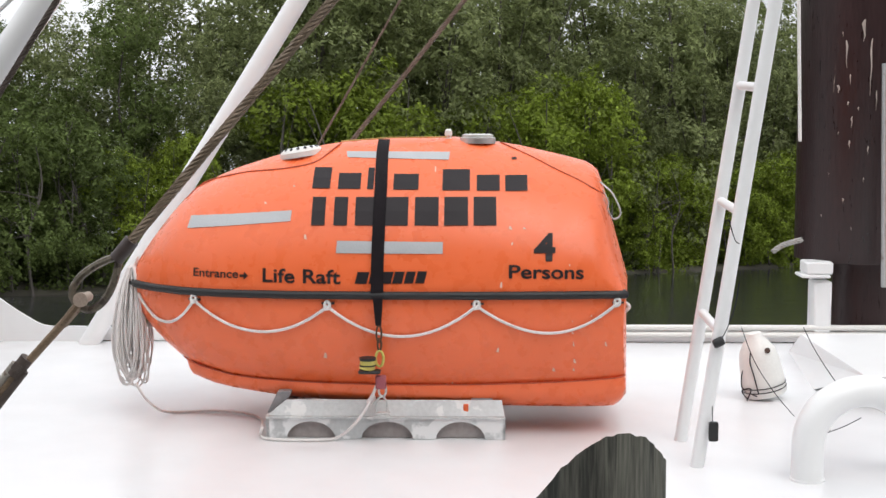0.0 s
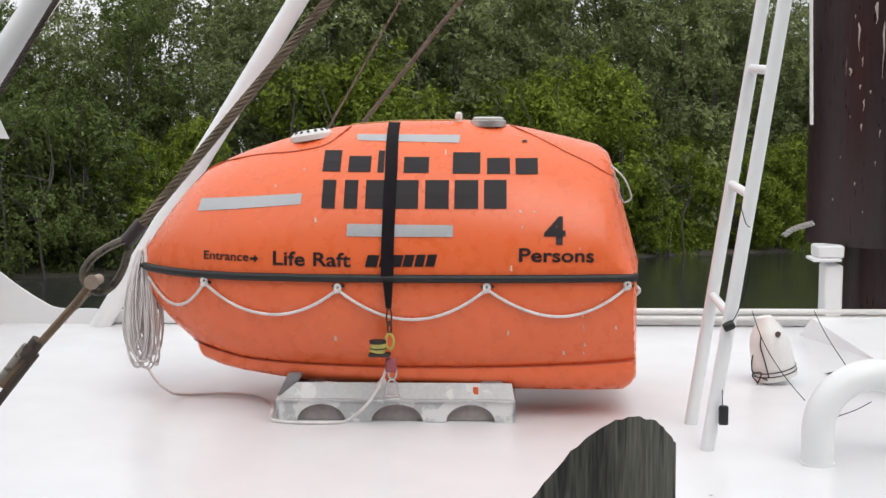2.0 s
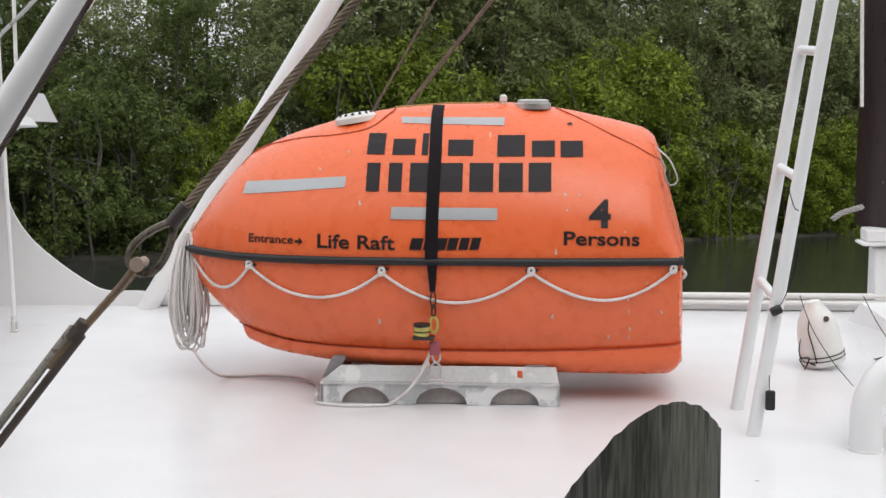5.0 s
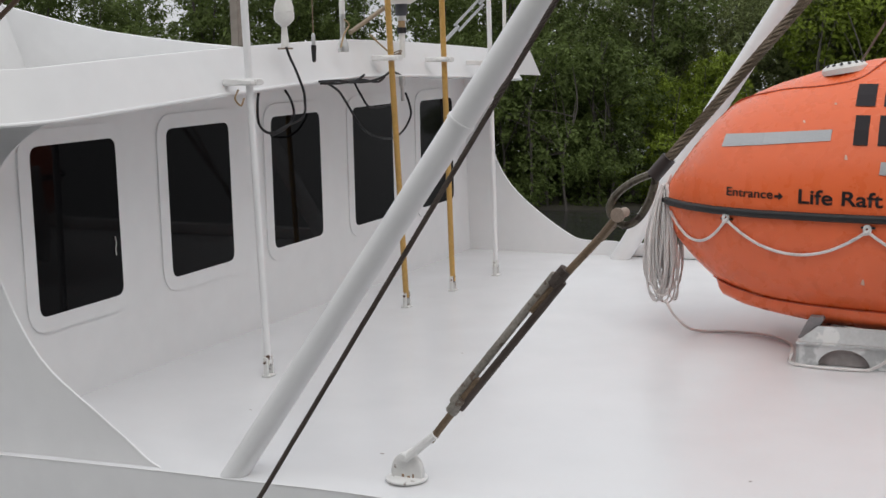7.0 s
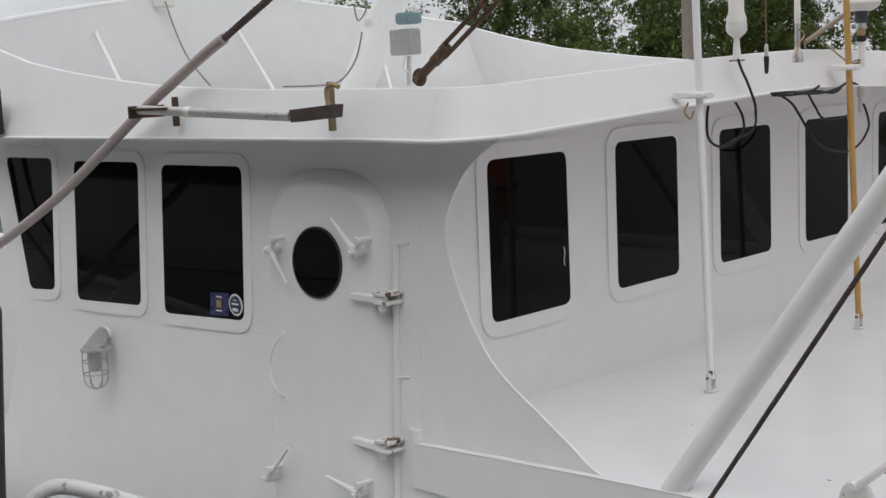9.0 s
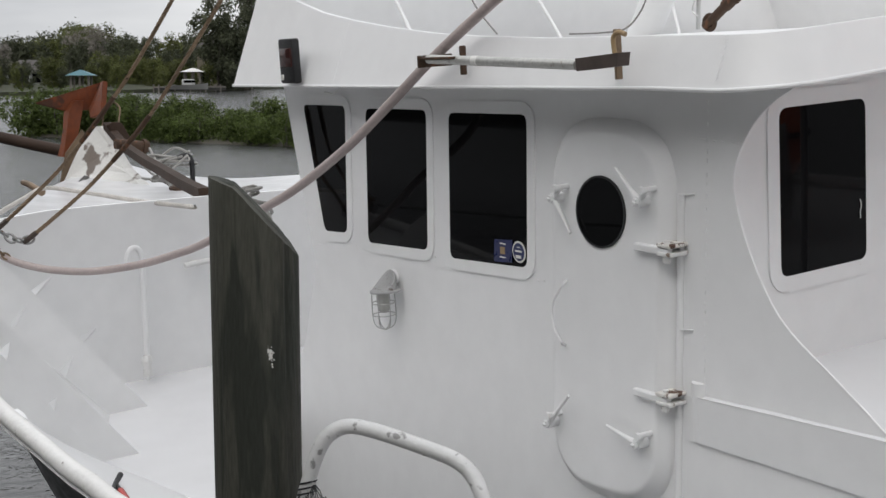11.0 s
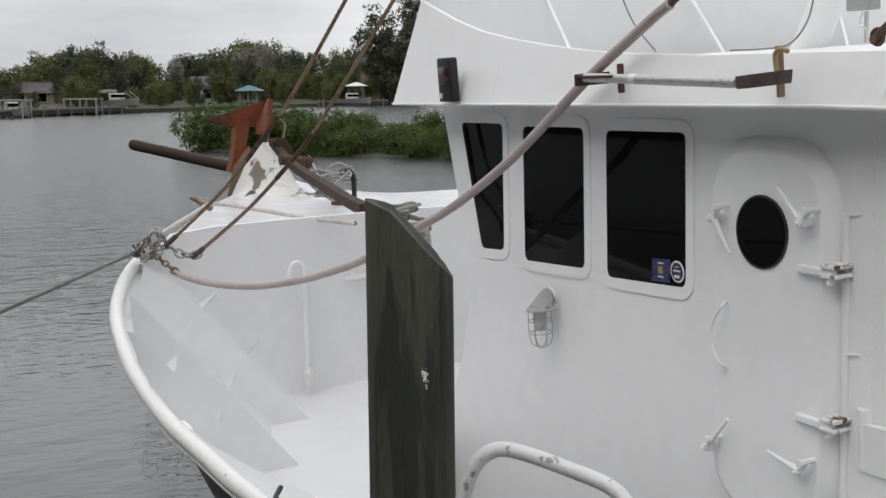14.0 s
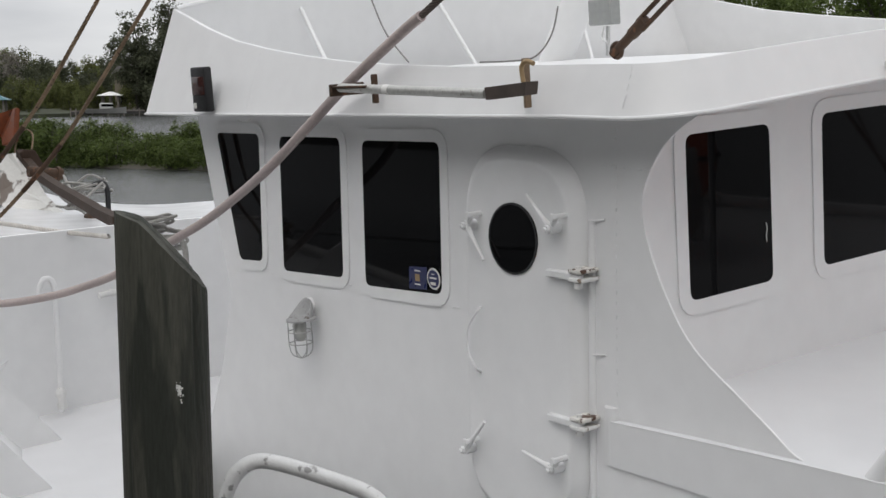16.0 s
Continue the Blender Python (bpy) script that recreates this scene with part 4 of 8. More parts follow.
prism(bm, [(WALL_X, SIDE_Y + 0.002, -0.2), (WALL_X, FARSIDE_Y - 0.012, -0.2), (WALL_X, FARSIDE_Y - 0.086, 1.15), (WALL_X, 0.2, 1.24), (WALL_X, SIDE_Y + 0.076, 1.15)], (-0.06, 0, 0))
part("aft_wall", bm, WHITE, wheelhouse)
bm = bmesh.new()
prism(bm, [(x + 0.05, SIDE_Y + 0.115, z) for x, z in FRONT] + [(x + 0.11, SIDE_Y + 0.115, z) for x, z in FRONT[::-1]], (0, FARSIDE_Y - SIDE_Y - 0.23, 0))
part("front_wall", bm, WHITE, wheelhouse)
# weld seams on the side
for a, b in (((-3.195, 1.1), (-3.195, -0.03)), ((-3.29, 0.94), (-2.99, 0.925)), ((-4.27, 0.255), (-4.20, 0.262)), ((-5.17, 0.262), (-5.10, 0.268)), ((-6.40, 0.20), (-6.33, 0.20))):
    bm = bmesh.new()
    rnd = random.Random(int(a[0] * 1000))
    nseg = max(int(math.hypot(a[0] - b[0], a[1] - b[1]) / 0.045), 2)
    for k in range(nseg):
        f = (k + rnd.uniform(0.1, 0.5)) / nseg
        g = f + rnd.uniform(0.25, 0.55) / nseg
        p, q = (SP(a[0] + (b[0] - a[0]) * t, a[1] + (b[1] - a[1]) * t, 0.0) for t in (f, g))
        tube(bm, [p, q], 0.0042, 6)
    part("weld_seam", bm, WHITE, wheelhouse)


def corner_round(quad, r, n=5):
    """A quadrilateral (in two dimensions) with rounded corners."""
    out = []
    for i in range(4):
        p, c, q = Vector(quad[i - 1]), Vector(quad[i]), Vector(quad[(i + 1) % 4])
        a, b = c + (p - c).normalized() * r, c + (q - c).normalized() * r
        for k in range(n + 1):
            t = k / n
            out.append(tuple((1 - t) ** 2 * a + 2 * t * (1 - t) * c + t * t * b))
    return out


def grow(quad, d):
    c = sum((Vector(q) for q in quad), Vector((0, 0))) / 4
    return [(q[0] + math.copysign(d, q[0] - c.x), q[1] + math.copysign(d, q[1] - c.y)) for q in quad]


def window(fn, quad, label, group, frame_w=0.075, r=0.045):
    root = thing("window", label, "window", group=group, kind="structure")
    bm = bmesh.new()
    plate_with_hole(bm, corner_round(grow(quad, frame_w), r + 0.07), corner_round(quad, r), 0.008, fn)
    bmesh.ops.bevel(bm, geom=[e for e in bm.edges if e.calc_face_angle(0) > 1.2], offset=0.0025, segments=1, affect='EDGES')
    part("window_frame", bm, WHITE, root, "raised white painted window frame")
    bm = bmesh.new()
    plate_with_hole(bm, corner_round(grow(quad, 0.001), r), corner_round(grow(quad, -0.009), r), 0.006, fn)
    part("gasket", bm, BLACKR, root, "black rubber gasket")
    bm = bmesh.new()
    prism(bm, [fn(u, v, 0.002) for u, v in corner_round(grow(quad, -0.006), r)], fn(0, 0, 0.005) - fn(0, 0, 0))
    part("pane", bm, GLASS, root, "dark tinted glass")
    return root


AFT = lambda u, v, d: Vector((WALL_X + d, u, v))
for yc, dz in ((-1.448, 0.0), (-0.616, 0.012), (0.238, 0.013), (1.088, 0.014), (1.95, 0.01)):
    w = 0.252 if yc < -1 else 0.232
    pane = window(AFT, [(yc - w, 0.364 + dz), (yc + 0.257, 0.368 + dz), (yc + 0.255, 1.030 + dz), (yc - w + 0.002, 1.030 + dz)], "dark tinted window with rounded corners in a raised white frame", "aft windows", 0.064)
    if yc < -1:
        # short bent white mark near the pane's edge
        bm = bmesh.new()
        tube(bm, curve([(WALL_X + 0.011, y, z) for y, z in ((-1.233, 0.620), (-1.226, 0.592), (-1.233, 0.570), (-1.230, 0.540))], 3), 0.0020, 6)
        part("white_mark", bm, PLASTW, pane, "small white mark on the glass edge")
window(SP, [(-4.967, 0.281), (-4.327, 0.308), (-4.325, 1.007), (-4.965, 1.003)], "large dark tinted window with two small stickers in its corner", "side windows", 0.058)
window(SP, [(-5.786, 0.273), (-5.175, 0.297), (-5.170, 1.012), (-5.785, 1.008)], "dark tinted window in a white frame on the wheelhouse side", "side windows", 0.058)
window(SP, [(-6.293, 0.288), (-6.024, 0.303), (-6.014, 1.019), (-6.525, 1.018)], "narrow dark tinted window with a raked front edge", "side windows", 0.058)
sticker = thing("window_sticker", "small blue rectangular sticker on the window glass", "sticker")
bm = bmesh.new()
prism(bm, [SP(a, b, 0.012) for a, b in ((-4.580, 0.310), (-4.438, 0.320), (-4.434, 0.426), (-4.576, 0.416))], (0, -0.002, 0))
part("sheet", bm, BLUE, sticker)
bm = bmesh.new()
box(bm, -0.018, 0.018, -0.002, 0.0, -0.017, 0.017, m=Matrix.Translation(SP(-4.508, 0.370, 0.015)))
part("emblem", bm, BROWNT, sticker)
for z in (0.402, 0.338):
    bm = bmesh.new()
    box(bm, -0.023, 0.023, -0.001, 0.0, -0.0032, 0.0032, m=Matrix.Translation(SP(-4.508, z, 0.0145)))
    part("bar", bm, PLASTW, sticker)
badge = thing("window_sticker", "small round blue and white sticker on the window glass", "sticker")
rot90 = Matrix.Rotation(radians(90), 4, 'X')
for r, mt, d in ((0.051, PLASTW, 0.012), (0.042, BLUE, 0.0136)):
    bm = bmesh.new()
    lathe(bm, [(r, -0.001), (r, 0.001)], 28, Matrix.Translation(SP(-4.383, 0.376, d)) @ rot90)
    part("disc", bm, mt, badge)
for dz, w, h in ((0.004, 0.026, 0.004), (-0.022, 0.020, 0.007), (0.022, 0.012, 0.002)):
    bm = bmesh.new()
    box(bm, -w, w, -0.001, 0.0, -h, h, m=Matrix.Translation(SP(-4.383, 0.376 + dz, 0.0156)))
    part("bar", bm, PLASTW, badge)

# ---- door ----
door = thing("door_1", "closed white steel watertight door with rounded corners and a porthole", "door", kind="structure")


DL, DR, DT, DB = -4.075, -3.405, 0.956, -0.585


def door_poly(g=0.0):
    q = [(DL - g, DB - g), (DR + g, DB + 0.03 - g), (DR + g, DT - 0.01 + g), (DL - g, DT + g)]
    return corner_round(q, 0.27 + g, 9)


bm = bmesh.new()
n = len(door_poly())
rings = [[SP(u, v, d) for u, v in door_poly(g)] for g, d in ((0.054, 0.001), (0.047, 0.012), (0.032, 0.026), (0.012, 0.039), (0.003, 0.049), (-0.006, 0.0545), (-0.018, 0.0552), (-0.030, 0.0552))]
loft(bm, rings)
part("leaf", bm, WHITE, door)
bm = bmesh.new()
PC = (-3.751, -2.076, 0.621)
circ = lambda r: [(PC[0] + r * math.cos(2 * math.pi * k / 36), PC[2] + r * 0.96 * math.sin(2 * math.pi * k / 36)) for k in range(36)]
plate_with_hole(bm, circ(0.158), circ(0.149), 0.007, lambda u, v, d: SP(u, v, 0.055 + d))
part("porthole_ring", bm, BLACKR, door, "dark porthole gasket ring")
bm = bmesh.new()
prism(bm, [SP(u, v, 0.057) for u, v in circ(0.152)], (0, -0.004, 0))
part("porthole_pane", bm, GLASS, door, "dark porthole glass")


def dog(hub, tip):
    """A lever that holds the door shut."""
    hx, hz = hub
    p, q = SP(hx, hz, 0.10), SP(tip[0], tip[1], 0.105)
    base = SP(hx, hz, 0.05)
    bm = bmesh.new()
    tube(bm, [base, SP(hx, hz, 0.112)], 0.023, 12)
    tube(bm, [SP(hx, hz, 0.108), SP(hx, hz, 0.126)], 0.017, 6)
    tube(bm, [SP(hx, hz, 0.126), SP(hx, hz, 0.138)], 0.009, 8)
    tube(bm, [p, p.lerp(q, 0.22), p.lerp(q, 0.3), q], 0.017, 10, r2=0.007)
    w = Vector((0.030, 0, 0.034)) if hub[1] > 0 else Vector((0.022, 0, 0.030))
    tube(bm, [p, p + w, p + w * 1.5], 0.012, 8)
    tube(bm, [p + w * 1.5 + Vector((0, -0.022, 0)), p + w * 1.5 + Vector((0, 0.055, 0))], 0.0115, 6)
    tube(bm, [p + w * 1.5 + Vector((0, -0.034, 0)), p + w * 1.5 + Vector((0, -0.020, 0))], 0.0165, 6)
    return part("dog_lever", bm, WHITE, door, "white painted steel dog lever")


for hub, tip in (((-4.013, -2.114, 0.663), (-3.893, -2.121, 0.524)), ((-3.467, -2.112, 0.690), (-3.605, -2.105, 0.817)), ((-4.051, -2.169, -0.339), (-3.907, -2.160, -0.185)), ((-3.467, -2.166, -0.296), (-3.653, -2.164, -0.261))):
    hub, tip = (hub[0], hub[2]), (tip[0], tip[2])
    dog(hub, tip)
HX0, HX1 = (-3.519, -2.093, 0.487)[0], (-3.315, -2.092, 0.505)[0]
for zc in ((-3.318, -2.092, 0.504)[2], (-3.311, -2.125, -0.092)[2]):
    bm = bmesh.new()
    box(bm, HX0, HX1, -0.03, 0.0, -0.0155, 0.0155, 0.005, Matrix.Translation((0, SIDE_Y + LEAN_IN * zc - 0.056, zc)))
    hinge = part("hinge", bm, WHITE, door, "white hinge strap with rust showing")
    for name, z, mt in (("upper_lug", 0.024, LUG), ("lower_lug", -0.011, WORN)):
        bm = bmesh.new()
        box(bm, HX1 - 0.055, HX1 + 0.026, -0.095, 0.0, z - 0.008, z + 0.008, 0.004, Matrix.Translation((0, SIDE_Y + LEAN_IN * zc, zc)), 2)
        part(name, bm, mt, hinge, "chipped rusty hinge lug" if mt is LUG else "")
    bm = bmesh.new()
    tube(bm, [SP(HX1 - 0.02, zc - 0.048, 0.072), SP(HX1 - 0.02, zc + 0.042, 0.072)], 0.0115, 12)
    tube(bm, [SP(HX1 - 0.02, zc - 0.045, 0.072), SP(HX1 - 0.02, zc - 0.024, 0.072)], 0.0165, 6)
    part("hinge_bolt", bm, WORN, hinge, "white painted hinge bolt")
bm = bmesh.new()
tube(bm, [SP(HX1 - 0.012, 0.72, 0.004), SP(HX1 - 0.012, -0.93, 0.004)], 0.016, 12)
for z in (0.72, 0.185, -0.62):
    tube(bm, [SP(HX1, z, 0.012), SP(HX1 + 0.06, z + 0.006, 0.003)], 0.004, 6)
part("hinge_post", bm, WHITE, door)
bm = bmesh.new()
hp = curve([SP((-3.979, -2.089, 0.302)[0], (-3.979, -2.089, 0.302)[2], 0.056)] + [(-3.950, -2.134, 0.296), (-4.008, -2.138, 0.226), (-4.028, -2.141, 0.162), (-4.013, -2.145, 0.097), (-3.963, -2.148, 0.042)] + [SP((-3.988, -2.105, 0.015)[0], (-3.988, -2.105, 0.015)[2], 0.056)], 5)
tube(bm, hp, 0.0062, 8)
part("grab_handle", bm, WHITE, door, "thin curved white grab handle")

# ---- bulkhead light ----
lamp = thing("bulkhead_light", "grey caged bulkhead light hanging from an angled bracket", "wall lamp")
LC = Vector((-5.466, -2.156, 0.067))
LM = Vector((-5.524, -2.047, 0.110))
bm = bmesh.new()
lathe(bm, [(0.044, -0.004), (0.044, 0.006), (0.040, 0.010)], 20, Matrix.Translation(LM) @ Matrix.Rotation(radians(90), 4, 'X'))
part("mount", bm, WHITE, lamp)
# the hood bends from the wall down to a wide flange over the globe
bm = bmesh.new()
rings = []
for k in range(9):
    f = k / 8
    a = radians(90 * f)
    r = 0.036 + 0.030 * f + 0.020 * math.sin(math.pi * f)
    mid = LM.lerp(LC, f)
    mid.y, mid.z = LM.y - (LM.y - LC.y) * math.sin(a) ** 0.75 * 0.92, LC.z - 0.005 + (LM.z - LC.z + 0.005) * math.cos(a)
    rings.append([mid + Vector((r * math.cos(g), r * math.sin(g) * math.sin(a), r * math.sin(g) * math.cos(a))) for g in (2 * math.pi * j / 20 for j in range(20))])
loft(bm, rings)
lathe(bm, [(0.066, -0.013), (0.073, -0.011), (0.073, -0.001), (0.066, 0.003)], 24, Matrix.Translation(LC + Vector((0.004, 0.012, 0))) @ Matrix.Diagonal((1, 1.15, 1, 1)))
part("housing", bm, mat("pale_grey_lamp_paint", (0.40, 0.40, 0.40), 0.6, vary=0.12, scale=20, bump=0.2, spot=(0.17, 0.14, 0.12), spot_cut=0.60, spot_scale=26), lamp, "grey cast aluminium housing")
bm = bmesh.new()
lathe(bm, [(0.02, -0.12), (0.034, -0.10), (0.037, -0.04), (0.034, -0.008)], 18, Matrix.Translation(LC))
part("globe", bm, mat("frosted_globe", (0.46, 0.46, 0.44), 0.12, vary=0.08), lamp, "clear glass globe")
CAGEG = mat("dull_grey_cage", (0.40, 0.40, 0.39), 0.55, 0.2, vary=0.2)
for k in range(6):
    a = math.pi * k / 3
    bm = bmesh.new()
    tube(bm, curve([LC + Vector((r * math.cos(a), r * math.sin(a), z)) for r, z in ((0.060, -0.008), (0.062, -0.14), (0.045, -0.195), (0.0, -0.215))], 3), 0.0029, 6)
    part("cage_bar", bm, CAGEG, lamp)
for z in (-0.068, -0.132):
    bm = bmesh.new()
    tube(bm, [LC + Vector((0.062 * math.cos(a), 0.062 * math.sin(a), z)) for a in (2 * math.pi * k / 20 for k in range(21))], 0.0029, 6)
    part("cage_ring", bm, CAGEG, lamp)

# ---- wheelhouse roof ----
roof = thing("wheelhouse_roof", "white steel wheelhouse roof with cambered eave and tall curved visor", "roof", kind="structure")
NF, AFX = -2.20, -2.70          # faces of the near fascia and of the aft fascia
camber = lambda y: 0.095 * (1 - min(abs((y - MID_Y) / 2.42), 1) ** 1.35)
LEAN = 0.40                     # the fascia leans inboard as it rises
TOPZ = [(-2.4, 1.313), (-3.075, 1.332), (-4.05, 1.346), (-4.75, 1.377), (-5.53, 1.453), (-6.23, 1.555), (-6.89, 1.720), (-7.05, 1.765)]


def roof_line(off=0.0):
    """The eave's plan: along the dock side, round the aft corner, across the stern, and back."""
    pts = [(x, NF - off) for x in (-7.05, -6.5, -6.1, -5.7, -5.3, -4.9, -4.5, -4.0, -3.5, -3.25)]
    for k in range(1, 8):
        a = radians(270 + 90 * k / 8)
        r = 0.30 + off
        pts.append((AFX - 0.30 + r * math.cos(a) , NF + 0.30 + r * math.sin(a)))
    pts += [(AFX + off, NF + 0.30 + 4.24 * k / 10) for k in range(11)]
    far = [(x, 2 * MID_Y - y) for x, y in pts[:17]][::-1]
    return pts + far


bm = bmesh.new()
rings = []
outer = roof_line(0.0)
for i, (xo, yo) in enumerate(outer):
    a, b = outer[max(i - 1, 0)], outer[min(i + 1, len(outer) - 1)]
    n = Vector((-(b[1] - a[1]), b[0] - a[0], 0)).normalized()
    c = camber(yo)
    zt = float(np.interp(-xo, [-p[0] for p in TOPZ], [p[1] for p in TOPZ])) + c
    zb = (1.142 if xo > -3.2 else 1.148) + c
    d = LEAN * (zt - zb)
    rings.append([(xo, yo, zb), (xo + n.x * d, yo + n.y * d, zt), (xo + n.x * (d + 0.03), yo + n.y * (d + 0.03), zt - 0.004), (xo + n.x * 0.035, yo + n.y * 0.035, zb)])
loft(bm, rings)
part("fascia", bm, WHITE, roof)
bm = bmesh.new()
tube(bm, [(xo, yo - 0.004, r[0][2] - 0.004) for (xo, yo), r in zip(outer, rings)], 0.008, 8)
tube(bm, [(0.5 * (r[1][0] + r[2][0]), 0.5 * (r[1][1] + r[2][1]), r[1][2] - 0.008) for r in rings], 0.010, 8)
part("edge_bead", bm, WHITE, roof)
for x, n, r in ((-2.95, 5, 0.0024), (-5.775, 9, 0.0014)):
    bm = bmesh.new()
    rnd = random.Random(6)
    for k in range(n):
        z0 = 1.165 + 0.034 * k + rnd.uniform(0, 0.012)
        tube(bm, [(x + rnd.uniform(-0.004, 0.004), NF + LEAN * (z - 1.148) - 0.001, z) for z in (z0, z0 + rnd.uniform(0.012, 0.024))], r, 6)
    part("weld_seam", bm, WHITE, roof)
bm = bmesh.new()
poly = roof_line(-0.03)
vs = [(x, y, 1.165 + camber(y)) for x, y in poly]
half = len(vs) // 2
rr = []
for i in range(half):
    a, b = vs[i], vs[len(vs) - 1 - i]
    rr.append([(a[0] + (b[0] - a[0]) * t, a[1] + (b[1] - a[1]) * t, 1.165 + camber(a[1] + (b[1] - a[1]) * t)) for t in (k / 8 for k in range(9))])
rr2 = [[p for p in r] + [(p[0], p[1], p[2] + 0.03) for p in r[::-1]] for r in rr]
loft(bm, rr2)
part("roof_plate", bm, WHITE, roof)
bm = bmesh.new()
prism(bm, [(-2.720, 2.037, 1.366), (-2.720, 2.586, 1.349), (-2.720, 2.805, 1.161), (-2.720, 2.031, 1.195)], (-0.02, 0, 0))
part("eave_end", bm, WHITE, roof, smooth=False)
# the front visor: a bowed plate that narrows as it rises
bm = bmesh.new()
rings = []
for k in range(21):
    s = -1 + 2 * k / 20
    bow = 0.50 * (1 - s * s)
    yb, yt = MID_Y + s * (MID_Y - NF - 0.03), MID_Y + s * (MID_Y - NF - 0.26)
    zt = 1.765 + 0.26 * (1 - abs(s) ** 1.4)
    rings.append([(-7.05 - bow, yb, 1.16), (-7.05 - bow * 0.9, yt, zt), (-7.02 - bow * 0.9, yt, zt), (-6.99 - bow, yb, 1.16)])
loft(bm, rings)
part("visor", bm, WHITE, roof)
bm = bmesh.new()
tube(bm, [(0.5 * (r[1][0] + r[2][0]), r[1][1], r[1][2]) for r in rings], 0.018, 8)
part("visor_bead", bm, WHITE, roof)
for a, b in (((-7.36, -0.86, 1.745), (-7.0, -0.933, 1.421)), ((-7.40, 0.39, 1.680), (-6.98, 0.33, 1.277)), ((-7.26, 1.66, 1.50), (-7.0, 1.486, 1.26))):
    a, b = Vector(a), Vector(b)
    bm = bmesh.new()
    tube(bm, [a + (a - b) * 0.45, a, b, b + (b - a) * 0.35], 0.013, 10)
    part("visor_rib", bm, WHITE, roof)

# ---- life raft ----
RAFT_Y, SEAM_Z = 0.50, 0.645
TOPL = [(-1.225, 0.65), (-1.205, 0.72), (-1.153, 0.80), (-1.048, 0.94), (-0.965, 1.032), (-0.883, 1.10), (-0.723, 1.171), (-0.509, 1.236), (-0.244, 1.29), (-0.006, 1.309), (0.283, 1.314), (0.545, 1.284), (0.807, 1.225), (0.915, 1.195), (0.955, 1.16), (0.984, 1.08), (1.006, 0.99), (1.046, 0.844), (1.098, 0.65)]
BOTL = [(-1.225, 0.64), (-1.205, 0.54), (-1.162, 0.475), (-1.06, 0.372), (-0.96, 0.288), (-0.85, 0.225), (-0.70, 0.180), (-0.5, 0.145), (-0.2, 0.118), (0.2, 0.104), (0.9, 0.090), (1.06, 0.092), (1.088, 0.125), (1.098, 0.30), (1.098, 0.64)]
HALFL = [(-1.225, 0.015), (-1.20, 0.12), (-1.15, 0.20), (-1.05, 0.31), (-0.9, 0.42), (-0.7, 0.50), (-0.4, 0.55), (0.0, 0.57), (0.4, 0.57), (0.8, 0.55), (1.098, 0.52)]


def lin(tab, x):
    return float(np.interp(x, [p[0] for p in tab], [p[1] for p in tab]))


def raft_half(x, z):
    """Half the raft's width at x and height z."""
    hw = lin(HALFL, x)
    if z >= SEAM_Z:
        f = min((z - SEAM_Z) / max(lin(TOPL, x) - SEAM_Z, 0.01), 1.0)
        return hw * max(1 - f ** 2.1, 0.0) ** 0.62
    f = min((SEAM_Z - z) / max(SEAM_Z - lin(BOTL, x), 0.01), 1.0)
    return hw * (1 - 0.38 * f ** 2.2) * max(1 - f ** 10, 0.0) ** 0.5


def stern_in(x):
    """How far the rounded stern corner lies ahead of the middle of the end."""
    return 0.06 * max(0.0, (x - 0.5) / 0.6) ** 1.5


def raft_point(x, z, off=0.0, near=True):
    h = raft_half(x, z) + off
    x -= stern_in(x) * min(h / 0.5, 1.1) ** 2
    return Vector((x, RAFT_Y - h if near else RAFT_Y + h, z))


raft = thing("life_raft", "orange hard-shell life raft capsule strapped on a steel cradle", "life raft")
XS = [-1.225, -1.22, -1.21, -1.195, -1.175, -1.15, -1.12, -1.08, -1.03, -0.97, -0.9] + [-0.8 + 0.1 * k for k in range(17)] + [0.86, 0.90, 0.93, 0.955, 0.97, 0.984, 1.006, 1.046, 1.075, 1.088, 1.098]


def raft_shell(z0f, z1f, off=0.0, xs=XS):
    bm = bmesh.new()
    rings = []
    fs = [1 - (1 - k / 16) ** 1.9 for k in range(17)]
    for x in xs:
        z0, z1 = z0f(x), z1f(x)
        ring = [raft_point(x, z0 + (z1 - z0) * f, off) for f in fs]
        rings.append(ring + [raft_point(x, z0 + (z1 - z0) * f, off, False) for f in fs[::-1]])
    loft(bm, rings)
    bmesh.ops.remove_doubles(bm, verts=bm.verts, dist=0.0004)
    return bm


part("upper_shell", raft_shell(lambda x: SEAM_Z, lambda x: lin(TOPL, x)), ORANGE, raft)
part("lower_shell", raft_shell(lambda x: SEAM_Z, lambda x: lin(BOTL, x)), ORANGE, raft)
KEEL = [(-0.962, 0.325), (-0.90, 0.300), (-0.84, 0.284), (-0.74, 0.262), (-0.62, 0.246), (-0.37, 0.236), (0.0, 0.230), (0.38, 0.234), (0.75, 0.246), (1.0, 0.260), (1.098, 0.272)]
KEELB = [(-0.962, 0.300), (-0.935, 0.246), (-0.895, 0.206), (-0.845, 0.186), (-0.73, 0.168), (-0.56, 0.142), (-0.37, 0.122), (0.0, 0.102), (0.9, 0.084), (1.06, 0.086), (1.088, 0.120), (1.098, 0.20)]
bm = bmesh.new()
rings = []
fs = [1 - (1 - k / 12) ** 1.9 for k in range(13)]
